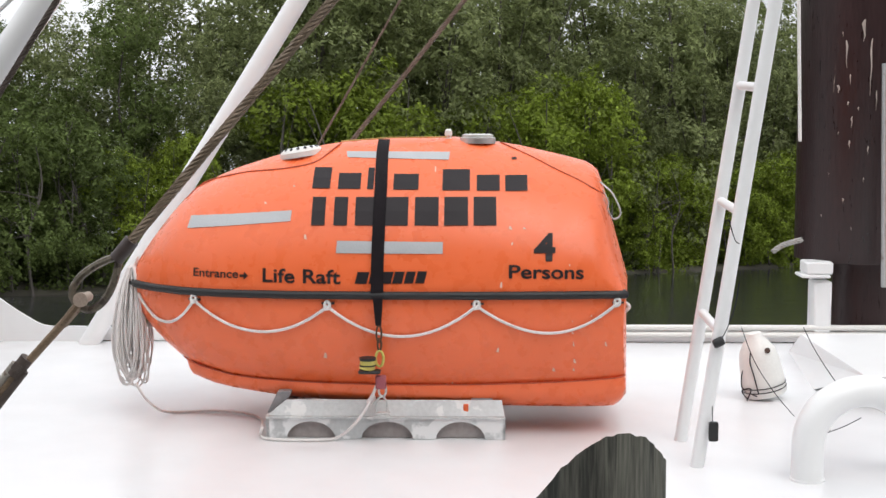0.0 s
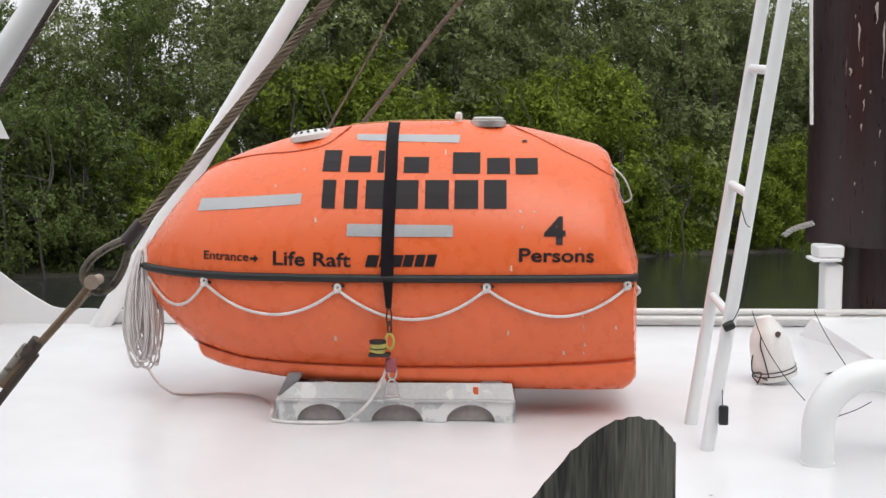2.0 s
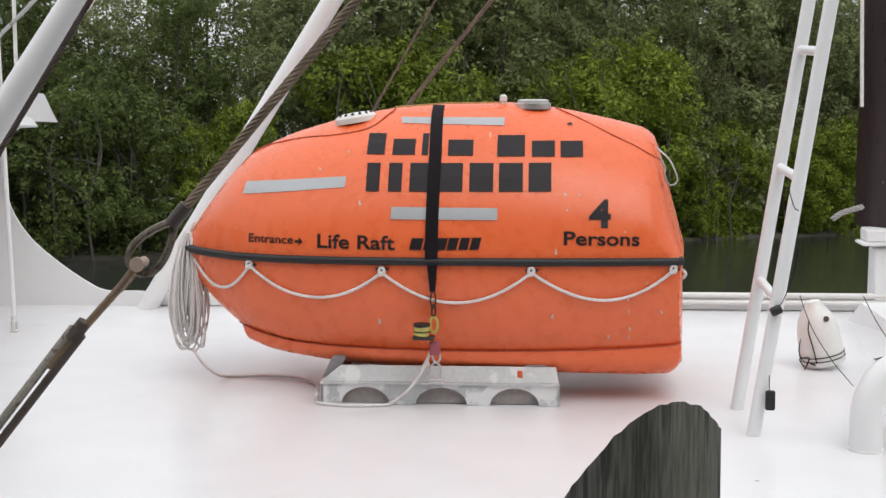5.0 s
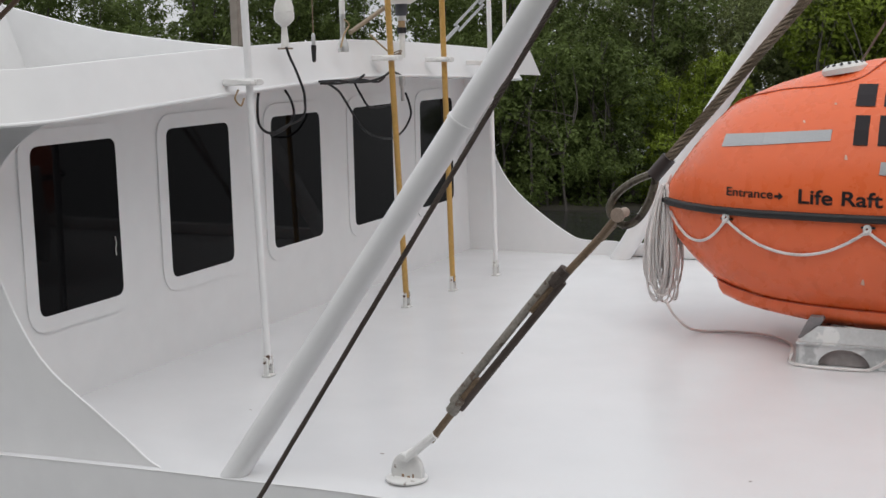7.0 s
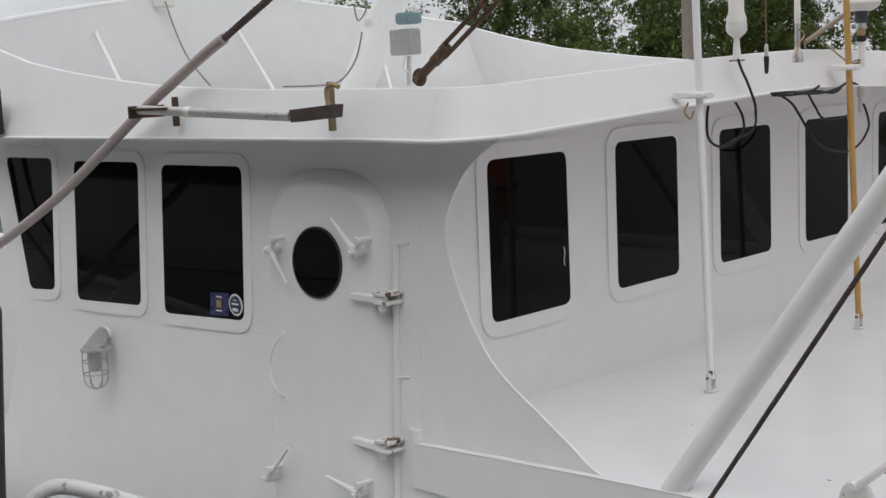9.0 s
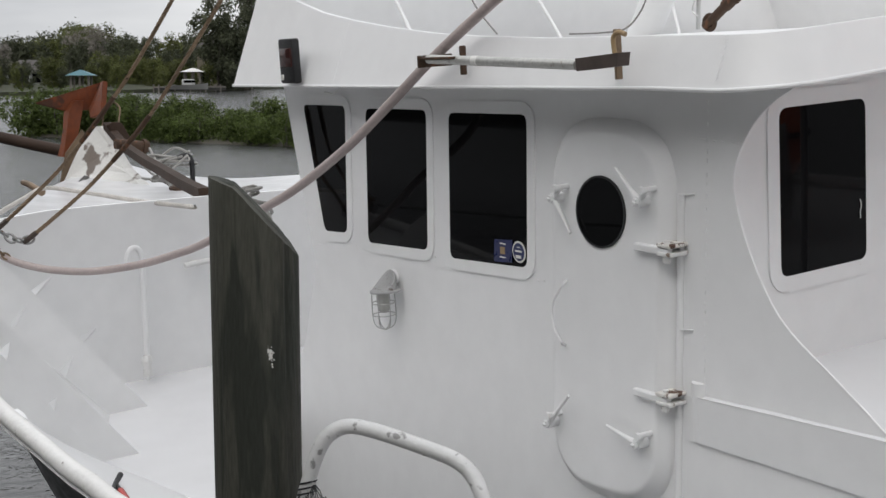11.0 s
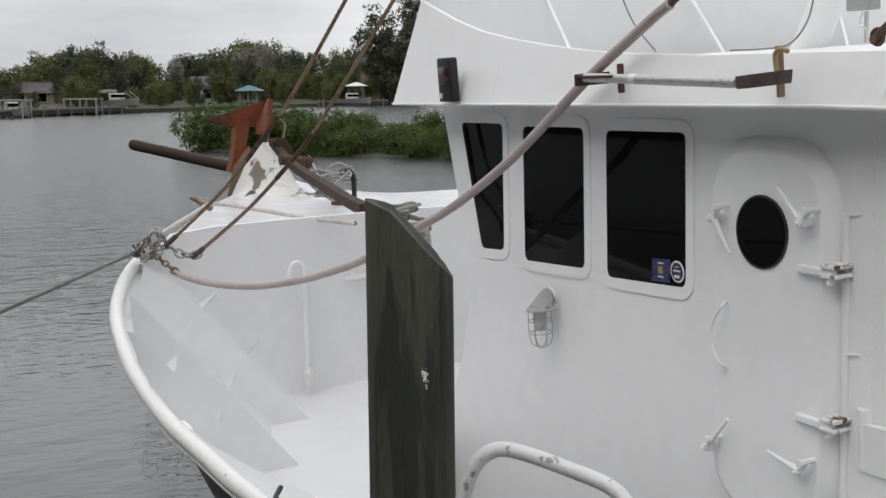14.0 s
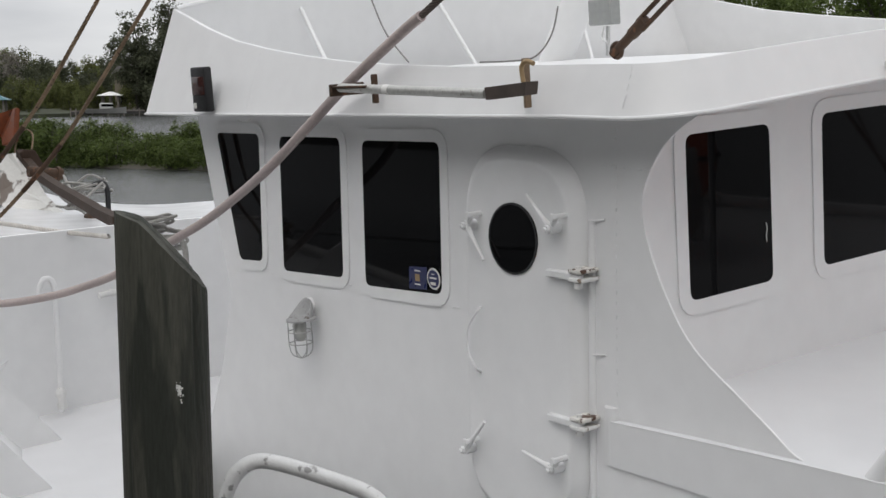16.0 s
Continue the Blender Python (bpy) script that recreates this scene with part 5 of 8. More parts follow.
for x in [-0.962, -0.955, -0.94, -0.92] + [x for x in XS if x > -0.91]:
    z0, z1 = lin(KEEL, x), lin(KEELB, x)
    w = (raft_half(x, z0) + 0.014) * min(1.0, 0.55 + (x + 0.962) * 9)
    o = stern_in(x) * min(w / 0.5, 1.1) ** 2
    ring = [Vector((x - o, RAFT_Y - w * max(1 - f ** 4, 0.0) ** 0.5, z0 + (z1 - z0) * f)) for f in fs]
    rings.append(ring + [Vector((p.x, 2 * RAFT_Y - p.y, p.z)) for p in ring[::-1]])
loft(bm, rings)
bmesh.ops.remove_doubles(bm, verts=bm.verts, dist=0.0004)
part("keel_band", bm, ORANGE, raft, "lower orange keel band with a stepped edge")
bm = bmesh.new()
tube(bm, [raft_point(x, SEAM_Z, 0.008) for x in XS] + [raft_point(x, SEAM_Z, 0.008, False) for x in XS[::-1]] + [raft_point(XS[0], SEAM_Z, 0.008)], 0.0175, 10)
part("fender", bm, BLACKR, raft, "black rubber rubbing strip round the seam")


def raft_line(pts, r, material, name, label="", n=6, off=0.002):
    """A thin line laid on the near side of the shell, through points (x, z)."""
    bm = bmesh.new()
    tube(bm, [raft_point(p.x, min(p.z, lin(TOPL, p.x) - 0.003), off) for p in curve([(a, 0, b) for a, b in pts], n)], r, 6)
    return part(name, bm, material, raft, label)


raft_line([(-0.946, 1.031), (-0.874, 1.102), (-0.670, 1.153), (-0.477, 1.173), (-0.336, 1.201), (-0.267, 1.250), (-0.230, 1.284)], 0.004, ORANGED, "hatch_seam")
raft_line([(0.506, 1.287), (0.625, 1.235), (0.758, 1.169), (0.866, 1.120), (0.981, 1.055)], 0.0035, ORANGED, "hatch_seam")
raft_line([(x, lin(KEEL, x) + 0.002) for x in (-0.94, -0.90, -0.84, -0.74, -0.62, -0.37, 0.0, 0.38, 0.75, 1.0, 1.09)], 0.0035, ORANGED, "keel_seam", off=0.012)


def raft_patch(name, pts, material, label="", off=0.0035, nx=10, nz=3, parent=None):
    """A thin sheet on the near side: corners (x, z): top left, top right, bottom right, bottom left."""
    tl, tr, br, bl = (Vector(p) for p in pts)
    bm = bmesh.new()
    grid = []
    for o in (off, 0.0005):
        g = []
        for j in range(nz + 1):
            row = []
            for i in range(nx + 1):
                q = tl.lerp(tr, i / nx).lerp(bl.lerp(br, i / nx), j / nz)
                row.append(bm.verts.new(raft_point(q.x, q.y, o)))
            g.append(row)
        grid.append(g)
    a, b = grid
    for j in range(nz):
        for i in range(nx):
            bm.faces.new((a[j][i], a[j][i + 1], a[j + 1][i + 1], a[j + 1][i]))
    rim = lambda g: g[0] + [r[-1] for r in g[1:]] + g[-1][-2::-1] + [r[0] for r in g[-2:0:-1]]
    ra, rb = rim(a), rim(b)
    for i in range(len(ra)):
        bm.faces.new((ra[i], ra[(i + 1) % len(ra)], rb[(i + 1) % len(rb)], rb[i]))
    return part(name, bm, material, parent or raft, label, smooth=False)


tl = "silver reflective tape strip"
raft_patch("reflective_tape", ((-0.193, 1.250), (0.277, 1.248), (0.273, 1.214), (-0.183, 1.224)), TAPE, tl)
raft_patch("reflective_tape", ((-0.881, 0.967), (-0.407, 1.000), (-0.410, 0.955), (-0.891, 0.914)), TAPE, tl)
raft_patch("reflective_tape", ((-0.201, 0.875), (0.253, 0.871), (0.253, 0.822), (-0.205, 0.823)), TAPE, tl)


def raft_text(s, left, right_x, height, slant=0.0, bold=0.012, squeeze=None, name="lettering"):
    """Letters bent onto the near side: left is the baseline's start (x, z)."""
    cu = bpy.data.curves.new("text", 'FONT')
    cu.body, cu.size, cu.offset = s, 1.0, bold
    tmp = new("text", cu)
    dg = bpy.context.evaluated_depsgraph_get()
    me = bpy.data.meshes.new_from_object(tmp.evaluated_get(dg))
    bpy.data.objects.remove(tmp)
    bpy.data.curves.remove(cu)
    bm = bmesh.new()
    bm.from_mesh(me)
    bpy.data.meshes.remove(me)
    x0, x1 = min(v.co.x for v in bm.verts), max(v.co.x for v in bm.verts)
    z1 = max(v.co.y for v in bm.verts if True)
    (lx, lz), (rx, rz) = left, right_x
    for v in bm.verts:
        f = (v.co.x - x0) / (x1 - x0)
        h = v.co.y / 0.70 * height
        x = lx + (rx - lx) * f + slant * h
        z = lz + (rz - lz) * f + h
        v.co = raft_point(x, z, 0.003)
    return part(name, bm, LETTER, raft, "black lettering: " + s.replace("  ", " "), smooth=False)


def raft_bars(spans, z_of, height, slant=0.0, name="lettering_bar"):
    """Plain bars in place of characters."""
    for a, b in spans:
        z = z_of((a + b) / 2)
        raft_patch(name, ((a + slant * height, z + height), (b + slant * height, z + height), (b, z), (a, z)), LETTER, "black bar of lettering", nx=2, nz=2)


raft_text("Life Raft", (-0.524, 0.699), (-0.184, 0.694), 0.058, bold=0.018)
raft_text("Entrance", (-0.843, 0.713), (-0.633, 0.712), 0.036, bold=0.015)
raft_text("Persons", (0.536, 0.719), (0.891, 0.714), 0.056, bold=0.018)
raft_text("4", (0.650, 0.794), (0.752, 0.794), 0.108, bold=0.035)
ex, ez = (-0.610, 0.722)
raft_patch("arrow", ((ex - 0.016, ez + 0.005), (ex + 0.004, ez + 0.005), (ex + 0.004, ez - 0.005), (ex - 0.016, ez - 0.005)), LETTER, nx=2, nz=1)
raft_patch("arrow", ((ex + 0.002, ez + 0.016), (ex + 0.004, ez + 0.016), (ex + 0.020, ez), (ex + 0.002, ez - 0.016)), LETTER, nx=2, nz=2)
zl = lambda p, q: (lambda x: p[1] + (q[1] - p[1]) * (x - p[0]) / (q[0] - p[0]))
n0, n1 = (-0.341, 1.094), (0.630, 1.081)
k = (n1[0] - n0[0]) / 389
for a, b, hh in ((6, 38, 0.088), (52, 92, 0.066), (104, 115, 0.090), (127, 138, 0.090), (150, 194, 0.066), (236, 284, 0.088), (296, 336, 0.066), (346, 386, 0.066)):
    raft_bars([(n0[0] + k * a, n0[0] + k * b)], zl(n0, n1), hh)
n0, n1 = (-0.332, 0.939), (0.487, 0.940)
k = (n1[0] - n0[0]) / 336
raft_bars([(n0[0] + k * a, n0[0] + k * b) for a, b in ((6, 30), (46, 70), (84, 128), (134, 178), (190, 232), (242, 284), (294, 334))], zl(n0, n1), 0.118)
n0, n1 = (-0.123, 0.694), (0.174, 0.698)
raft_bars([(n0[0] + (n1[0] - n0[0]) * a, n0[0] + (n1[0] - n0[0]) * b) for a, b in ((0.0, 0.17), (0.2, 0.34), (0.38, 0.52), (0.54, 0.68), (0.71, 0.84), (0.87, 1.0))], zl(n0, n1), 0.050, slant=0.25, name="maker_mark_bar")

# pale scuffs on the shell
rnd = random.Random(31)
SCUFF = mat("pale_scuff", (0.82, 0.56, 0.46), 0.6, vary=0.2, scale=60)
for x, y in ((0.838, 0.530), (0.840, 0.479), (0.844, 0.428), (0.849, 0.349), (0.843, 0.308), (0.608, 0.926), (0.544, 0.928), (0.549, 0.863), (0.821, 0.772), (0.501, 0.690), (0.291, 0.242), (0.266, 0.236), (0.748, 0.309), (-0.339, 0.890), (-0.529, 1.029), (-0.611, 0.646), (0.488, 0.404), (-0.260, 0.373), (0.930, 0.553), (1.003, 0.426), (0.215, 1.174), (-0.409, 1.101)):
    w, h = rnd.uniform(0.002, 0.008), rnd.uniform(0.003, 0.014)
    s = rnd.uniform(-0.004, 0.004)
    raft_patch("scuff", ((x - w * 0.5 + s, y + h), (x + w * 0.4 + s, y + h * 0.9), (x + w, y - h), (x - w, y - h * 0.7)), SCUFF, off=0.0015, nx=1, nz=1)

ex, ez = (0.566, 1.219)
raft_patch("plug_hole", ((ex - 0.010, ez + 0.004), (ex + 0.008, ez + 0.006), (ex + 0.012, ez - 0.004), (ex - 0.012, ez - 0.004)), LETTER, "small dark plug hole", nx=2, nz=2)

# strap over the top, with ratchet, hooks and padlock
bm = bmesh.new()
sx = [((-0.029, 1.299)), ((-0.020, 1.103)), ((-0.023, 0.892)), ((-0.026, 0.750))]
path = []
for k in range(24):
    f = k / 23
    z = 1.300 - f * (1.300 - SEAM_Z)
    x = float(np.interp(-z, [-p[1] for p in sx], [p[0] for p in sx]))
    path.append((x, raft_point(x, min(z, lin(TOPL, x) - 0.002), 0.006 + (0.012 if z < SEAM_Z + 0.05 else 0)), 0.027))
e0, e1 = Vector((-0.022, -0.100, 0.634)), Vector((-0.020, -0.100, 0.520))
path += [(e0.x, e0, 0.021), (e1.x, e1, 0.012)]
top = [(path[0][1].x + 0.0, Vector((path[0][1].x, 2 * RAFT_Y - p.y, p.z)), w) for _, p, w in path[:24]][::-1]
rings = []
for _, p, w in top + path:
    o = Vector((0, -0.0025, 0.0015))
    rings.append([p + Vector((-w, 0, 0)) + o, p + Vector((w, 0, 0)) + o, p + Vector((w, 0, 0)) - o, p + Vector((-w, 0, 0)) - o])
loft(bm, rings)
strap = thing("tie_down_strap", "black webbing strap with ratchet, shackles and padlock over the raft", "strap")
part("webbing", bm, STRAP, strap)


def ring_link(bm, c, w, h, r, ax=Vector((1, 0, 0)), up=Vector((0, 0, 1))):
    tube(bm, [c + ax * (w * math.cos(a)) + up * (h * math.sin(a)) for a in (2 * math.pi * k / 16 for k in range(17))], r, 7, caps=False)


bm = bmesh.new()
ring_link(bm, Vector((-0.018, -0.100, 0.484)), 0.011, 0.036, 0.004)
ring_link(bm, Vector((-0.016, -0.100, 0.438)), 0.008, 0.026, 0.0045)
part("hook", bm, RUST, strap, "rusty steel hook")
bm = bmesh.new()
ring_link(bm, Vector((-0.016, -0.100, 0.377)), 0.017, 0.034, 0.006)
part("shackle", bm, YELLOW, strap, "yellow shackle")
bm = bmesh.new()
c = Vector((-0.065, -0.120, 0.358))
lathe(bm, [(0.030, -0.024), (0.034, -0.02), (0.034, 0.02), (0.030, 0.024)], 18, Matrix.Translation(c) @ Matrix.Rotation(radians(8), 4, 'Y'))
part("ratchet_spool", bm, YELLOW, strap, "yellow spool of the ratchet")
bm = bmesh.new()
box(bm, c.x - 0.04, c.x + 0.055, c.y - 0.03, c.y + 0.03, c.z - 0.04, c.z - 0.026, 0.005)
lathe(bm, [(0.036, 0.016), (0.036, 0.028)], 18, Matrix.Translation(c))
lathe(bm, [(0.0355, -0.008), (0.0355, -0.002)], 18, Matrix.Translation(c))
part("ratchet_handle", bm, BLACKR, strap, "black ratchet handle")
bm = bmesh.new()
c = Vector((-0.010, -0.100, 0.276))
box(bm, c.x - 0.024, c.x + 0.022, c.y - 0.015, c.y + 0.015, c.z - 0.03, c.z + 0.03, 0.006)
part("release_block", bm, mat("faded_red_block", (0.32, 0.08, 0.10), 0.6), strap, "faded red release block")
bm = bmesh.new()
ring_link(bm, Vector((-0.005, -0.100, 0.240)), 0.016, 0.026, 0.005)
part("shackle", bm, ALU, strap, "steel shackle")
bm = bmesh.new()
c = Vector((-0.012, -0.060, 0.132))
tube(bm, curve([c + Vector((-0.024, 0, 0.0)), c + Vector((-0.022, 0, 0.05)), c + Vector((0, 0, 0.072)), c + Vector((0.022, 0, 0.05)), c + Vector((0.024, 0, 0.0))], 5), 0.005, 8)
for z in (0.0, -0.012):
    box(bm, c.x - 0.036, c.x + 0.036, c.y - 0.012, c.y + 0.012, c.z + z - 0.006, c.z + z + 0.004, 0.002)
part("padlock", bm, ALU, strap, "small steel padlock on the cradle")

# grab line in loops along the shell
line = thing("grab_line", "white rope looped along the side of the raft", "rope")
KN = [(-1.152, 0.602), (-0.841, 0.608), (-0.241, 0.596), (0.398, 0.601), (1.061, 0.608)]
LOWP = [(-1.005, 0.492), (-0.554, 0.479), (0.063, 0.466), (0.712, 0.480)]
for a, b, lo in zip(KN, KN[1:], LOWP):
    bm = bmesh.new()
    dip = lo[1] - 0.5 * (a[1] + b[1])
    pts = []
    for k in range(17):
        f = k / 16
        x, z = a[0] + (b[0] - a[0]) * f, a[1] + (b[1] - a[1]) * f + dip * (1 - (2 * f - 1) ** 2)
        pts.append(raft_point(x, z, 0.010))
    tube(bm, pts, 0.0068, 8)
    part("loop", bm, ROPEW, line)
for a in KN[1:]:
    bm = bmesh.new()
    c = raft_point(a[0], a[1], 0.014)
    ring_link(bm, c + Vector((0, 0, 0.006)), 0.011, 0.016, 0.007)
    tube(bm, [c + Vector((-0.012, 0, -0.012)), c + Vector((0.012, -0.004, 0.004))], 0.008, 7)
    part("knot", bm, ROPEW, line)
    bm = bmesh.new()
    tube(bm, [raft_point(a[0] - 0.025, SEAM_Z - 0.035, 0.004), raft_point(a[0] + 0.03, SEAM_Z - 0.035, 0.004)], 0.005, 6)
    part("pad_eye", bm, BLACKR, raft, "dark pad eye under the seam")

# fittings on top and at the end
vent = thing("deck_vent", "white perforated vent cap on the raft top", "vent")
c = Vector((-0.413, 0.420, 1.251))
bm = bmesh.new()
mv = Matrix.Translation(c) @ Matrix.Rotation(radians(-9), 4, 'Y')
lathe(bm, [(0.098, -0.03), (0.098, -0.006), (0.085, 0.010), (0.06, 0.016), (0.0, 0.018)], 28, mv)
part("cap", bm, PLASTW, vent)
for k in range(16):
    a = 2 * math.pi * k / 16
    bm = bmesh.new()
    lathe(bm, [(0.008, 0), (0.008, 0.003)], 8, mv @ Matrix.Translation((0.083 * math.cos(a), 0.083 * math.sin(a), 0.0095)) @ Matrix.Rotation(a, 4, 'Z') @ Matrix.Rotation(radians(35), 4, 'Y'))
    part("hole", bm, BLACKR, vent)
port = thing("top_port", "clear round hatch port with a metal rim on the raft top", "port")
c = Vector((0.401, 0.450, 1.301))
bm = bmesh.new()
lathe(bm, [(0.082, -0.02), (0.082, 0.006), (0.07, 0.010)], 28, Matrix.Translation(c))
part("rim", bm, ALU, port)
bm = bmesh.new()
lathe(bm, [(0.072, 0.006), (0.072, 0.020), (0.06, 0.025)], 28, Matrix.Translation(c))
part("dome", bm, mat("cloudy_acrylic", (0.55, 0.55, 0.52), 0.15, vary=0.05), port, "cloudy plastic dome")
light = thing("top_light", "small white position light on the raft top", "lamp")
c = Vector((0.266, 0.450, 1.306))
bm = bmesh.new()
lathe(bm, [(0.014, -0.015), (0.014, 0.01), (0.018, 0.012), (0.016, 0.034), (0.008, 0.042)], 14, Matrix.Translation(c))
part("body", bm, PLASTW, light)
bm = bmesh.new()
tube(bm, [(-0.225, 0.400, 1.293), (0.002, 0.380, 1.310), (0.259, 0.420, 1.312)], 0.0035, 6)
part("cord", bm, GOLD, raft, "thin yellow cord along the top")
# wire handles at the stern end
handle = thing("end_handle", "bent steel wire handles at the end of the raft", "handle")
for pts in ([(0.938, 0.150, 1.119), (0.958, 0.150, 1.100), (0.996, 0.150, 1.062), (1.029, 0.150, 0.981), (0.997, 0.150, 0.956), (0.974, 0.150, 0.995)], [(0.958, 0.250, 1.079), (0.984, 0.250, 1.024), (0.974, 0.250, 0.988), (0.963, 0.250, 1.039)]):
    bm = bmesh.new()
    tube(bm, curve(pts, 4), 0.004, 6)
    part("bar", bm, ALU, handle)
bm = bmesh.new()
tube(bm, curve([(1.022, 0.050, 0.597), (1.046, 0.050, 0.597), (1.059, 0.050, 0.578), (1.042, 0.050, 0.560)], 4), 0.008, 7)
part("end_loop", bm, ROPEW, line)

# ---- cradle ----
cradle = thing("raft_cradle", "galvanised steel cradle with half-round cut-outs under the raft", "cradle")
CX0, CX1 = -0.524, 0.523
bm = bmesh.new()
holes = [((-0.327, 0.000, -0.002)[0], 0.107), ((0.007, 0.000, 0.000)[0], 0.113), ((0.328, 0.000, 0.002)[0], 0.107)]
poly = [(CX0, 0.0)]
for hx, r in holes:
    poly += [(hx + r * math.cos(a), max(0.0, 0.078 * math.sin(a))) for a in (math.pi * (1 - k / 14) for k in range(15))]
poly += [(CX1, 0.0), (CX1, 0.09), (CX0, 0.09)]
prism(bm, [(a, 0.0, b + 0.002) for a, b in poly], (0, 0.012, 0))
part("front_plate", bm, CRADLEF, cradle, "galvanised plate with white overspray", smooth=False)
bm = bmesh.new()
prism(bm, [(a, 0.85, b + 0.002) for a, b in poly], (0, 0.012, 0))
part("back_plate", bm, CRADLE, cradle, smooth=False)
# backs the cut-outs; its brown holds the deck's shade and the raft's orange reflection
bm = bmesh.new()
box(bm, CX0 + 0.02, CX1 - 0.02, 0.030, 0.040, 0.002, 0.09, 0.002)
part("hole_backing", bm, mat("shaded_deck_brown", (0.36, 0.32, 0.31), 0.6, 0.1, vary=0.2, scale=8), cradle, "plate behind the cut-outs in the brown of the shaded deck")
bm = bmesh.new()
prism(bm, [(CX0, -0.012, 0.094), (CX0, -0.012, 0.103), (CX0, 0.02, 0.103), (CX0, 0.02, 0.094)], (CX1 - CX0, 0, 0))
part("ledge", bm, CRADLE, cradle)
bm = bmesh.new()
prism(bm, [(CX0 + 0.005, 0.006, 0.104), (CX0 + 0.085, 0.035, 0.168), (CX1 - 0.015, 0.035, 0.168), (CX1 - 0.003, 0.006, 0.104)], (0, 0.010, 0))
part("sloping_plate", bm, CRADLE, cradle, smooth=False)
for x in (CX0, CX1 - 0.012):
    bm = bmesh.new()
    prism(bm, [(x, 0.0, 0.002), (x, 0.862, 0.002), (x, 0.862, 0.10), (x, 0.50, 0.10), (x, 0.0, 0.104)], (0.012, 0, 0))
    part("end_plate", bm, CRADLE, cradle, smooth=False)
for x0 in (CX0 + 0.03, CX1 - 0.15):
    bm = bmesh.new()
    box(bm, x0, x0 + 0.075, 0.05, 0.85, 0.07, 0.135, 0.004)
    part("cross_bar", bm, CRADLE, cradle, "dull cross bar")
CHOCK = mat("dark_worn_chock", (0.24, 0.225, 0.23), 0.6, 0.2, vary=0.25, scale=20, bump=0.3)
bm = bmesh.new()
prism(bm, [(CX0 - 0.003, 0.05, 0.105), (CX0 + 0.05, 0.05, 0.105), (CX0 + 0.105, 0.05, 0.192), (CX0 + 0.10, 0.05, 0.204), (CX0 + 0.045, 0.05, 0.202)], (0, 0.05, 0))
bmesh.ops.bevel(bm, geom=list(bm.edges), offset=0.003, segments=1, affect='EDGES')
part("chock", bm, CHOCK, cradle, "dark slanted chock under the raft", smooth=False)
bm = bmesh.new()
box(bm, CX1 - 0.15, CX1 - 0.055, 0.05, 0.10, 0.10, 0.174, 0.004)
part("chock", bm, CHOCK, cradle, "dark chock under the raft")
bm = bmesh.new()
c = Vector((0.351, 0.000, 0.140))
for dx, w, h in ((0.0, 0.009, 0.016), (-0.006, 0.005, 0.012), (0.006, 0.005, 0.024)):
    box(bm, c.x + dx - w, c.x + dx + w, 0.014, 0.020, c.z - h, c.z + 0.016, 0.002)
part("paint_splash", bm, ORANGE, cradle, "orange paint splash")

# ---- coil of rope hung at the raft's bow, and its tail ----
coil = thing("rope_coil", "hanging coil of white rope with a trailing tail", "rope")
rnd = random.Random(3)
ctop = Vector((-1.193, 0.380, 0.719))
for k in range(34):
    bm = bmesh.new()
    w0, h = rnd.uniform(0.016, 0.045), rnd.uniform(0.44, 0.585)
    cx = rnd.uniform(-0.045, 0.012)
    yy = rnd.uniform(-0.05, 0.05)
    tilt = rnd.uniform(-0.04, 0.045)
    pts = []
    for j in range(25):
        a = 2 * math.pi * j / 24
        zz = -h * 0.5 * (1 - math.cos(a))
        ww = w0 * math.sin(a) * (1.0 + 0.9 * (-zz / h)) + tilt * (-zz / h) + cx * (0.3 - zz * 1.6)
        pts.append(ctop + Vector((ww, yy + 0.02 * math.cos(a * 2), zz + rnd.uniform(-0.004, 0.004))))
    tube(bm, pts, 0.0044, 6, caps=False)
    part("turn", bm, ROPEW, coil)
bm = bmesh.new()
for k in range(5):
    ring_link(bm, ctop + Vector((0.0, 0, -0.03 - 0.012 * k)), 0.035, 0.010, 0.006, Vector((1, 0, 0)), Vector((0, 1, 0.2)))
tube(bm, curve([ctop + Vector((0, 0, 0.0)), (-1.176, 0.400, 0.761), raft_point(-1.2, SEAM_Z + 0.03, 0.01)], 4), 0.006, 6)
part("wrap", bm, ROPEW, coil)
bm = bmesh.new()
tube(bm, curve([(-1.175, 0.300, 0.185), (-1.138, 0.300, 0.119), (-1.086, 0.340, 0.055), (-1.050, 0.472, 0.009), (-0.893, 0.501, 0.009), (-0.724, 0.470, 0.009), (-0.608, 0.345, 0.009), (-0.560, 0.100, 0.020), (-0.538, -0.020, 0.055), (-0.545, -0.022, 0.020), (-0.505, -0.030, 0.008), (-0.405, -0.050, 0.008), (-0.285, -0.045, 0.008), (-0.211, -0.030, 0.014), (-0.130, -0.080, 0.084), (-0.068, -0.080, 0.171), (-0.031, -0.090, 0.258)], 6), 0.0068, 7)
part("tail", bm, ROPEW, coil, "thin white line running under the cradle")
bm = bmesh.new()
kc = Vector((-0.061, -0.02, 0.178))
for k, (dx, dz) in enumerate(((-0.008, -0.010), (0.0, 0.0), (0.008, 0.011))):
    ring_link(bm, kc + Vector((dx, 0, dz)), 0.010, 0.013, 0.0055, Vector((0.8, 0.2 * k, -0.6)).normalized(), Vector((0.2, 1, 0.3 * k)).normalized())
tube(bm, [kc + Vector((-0.006, -0.008, 0.0)), kc + Vector((-0.018, -0.010, -0.028))], 0.0045, 6)
part("knot", bm, ROPEW, coil)




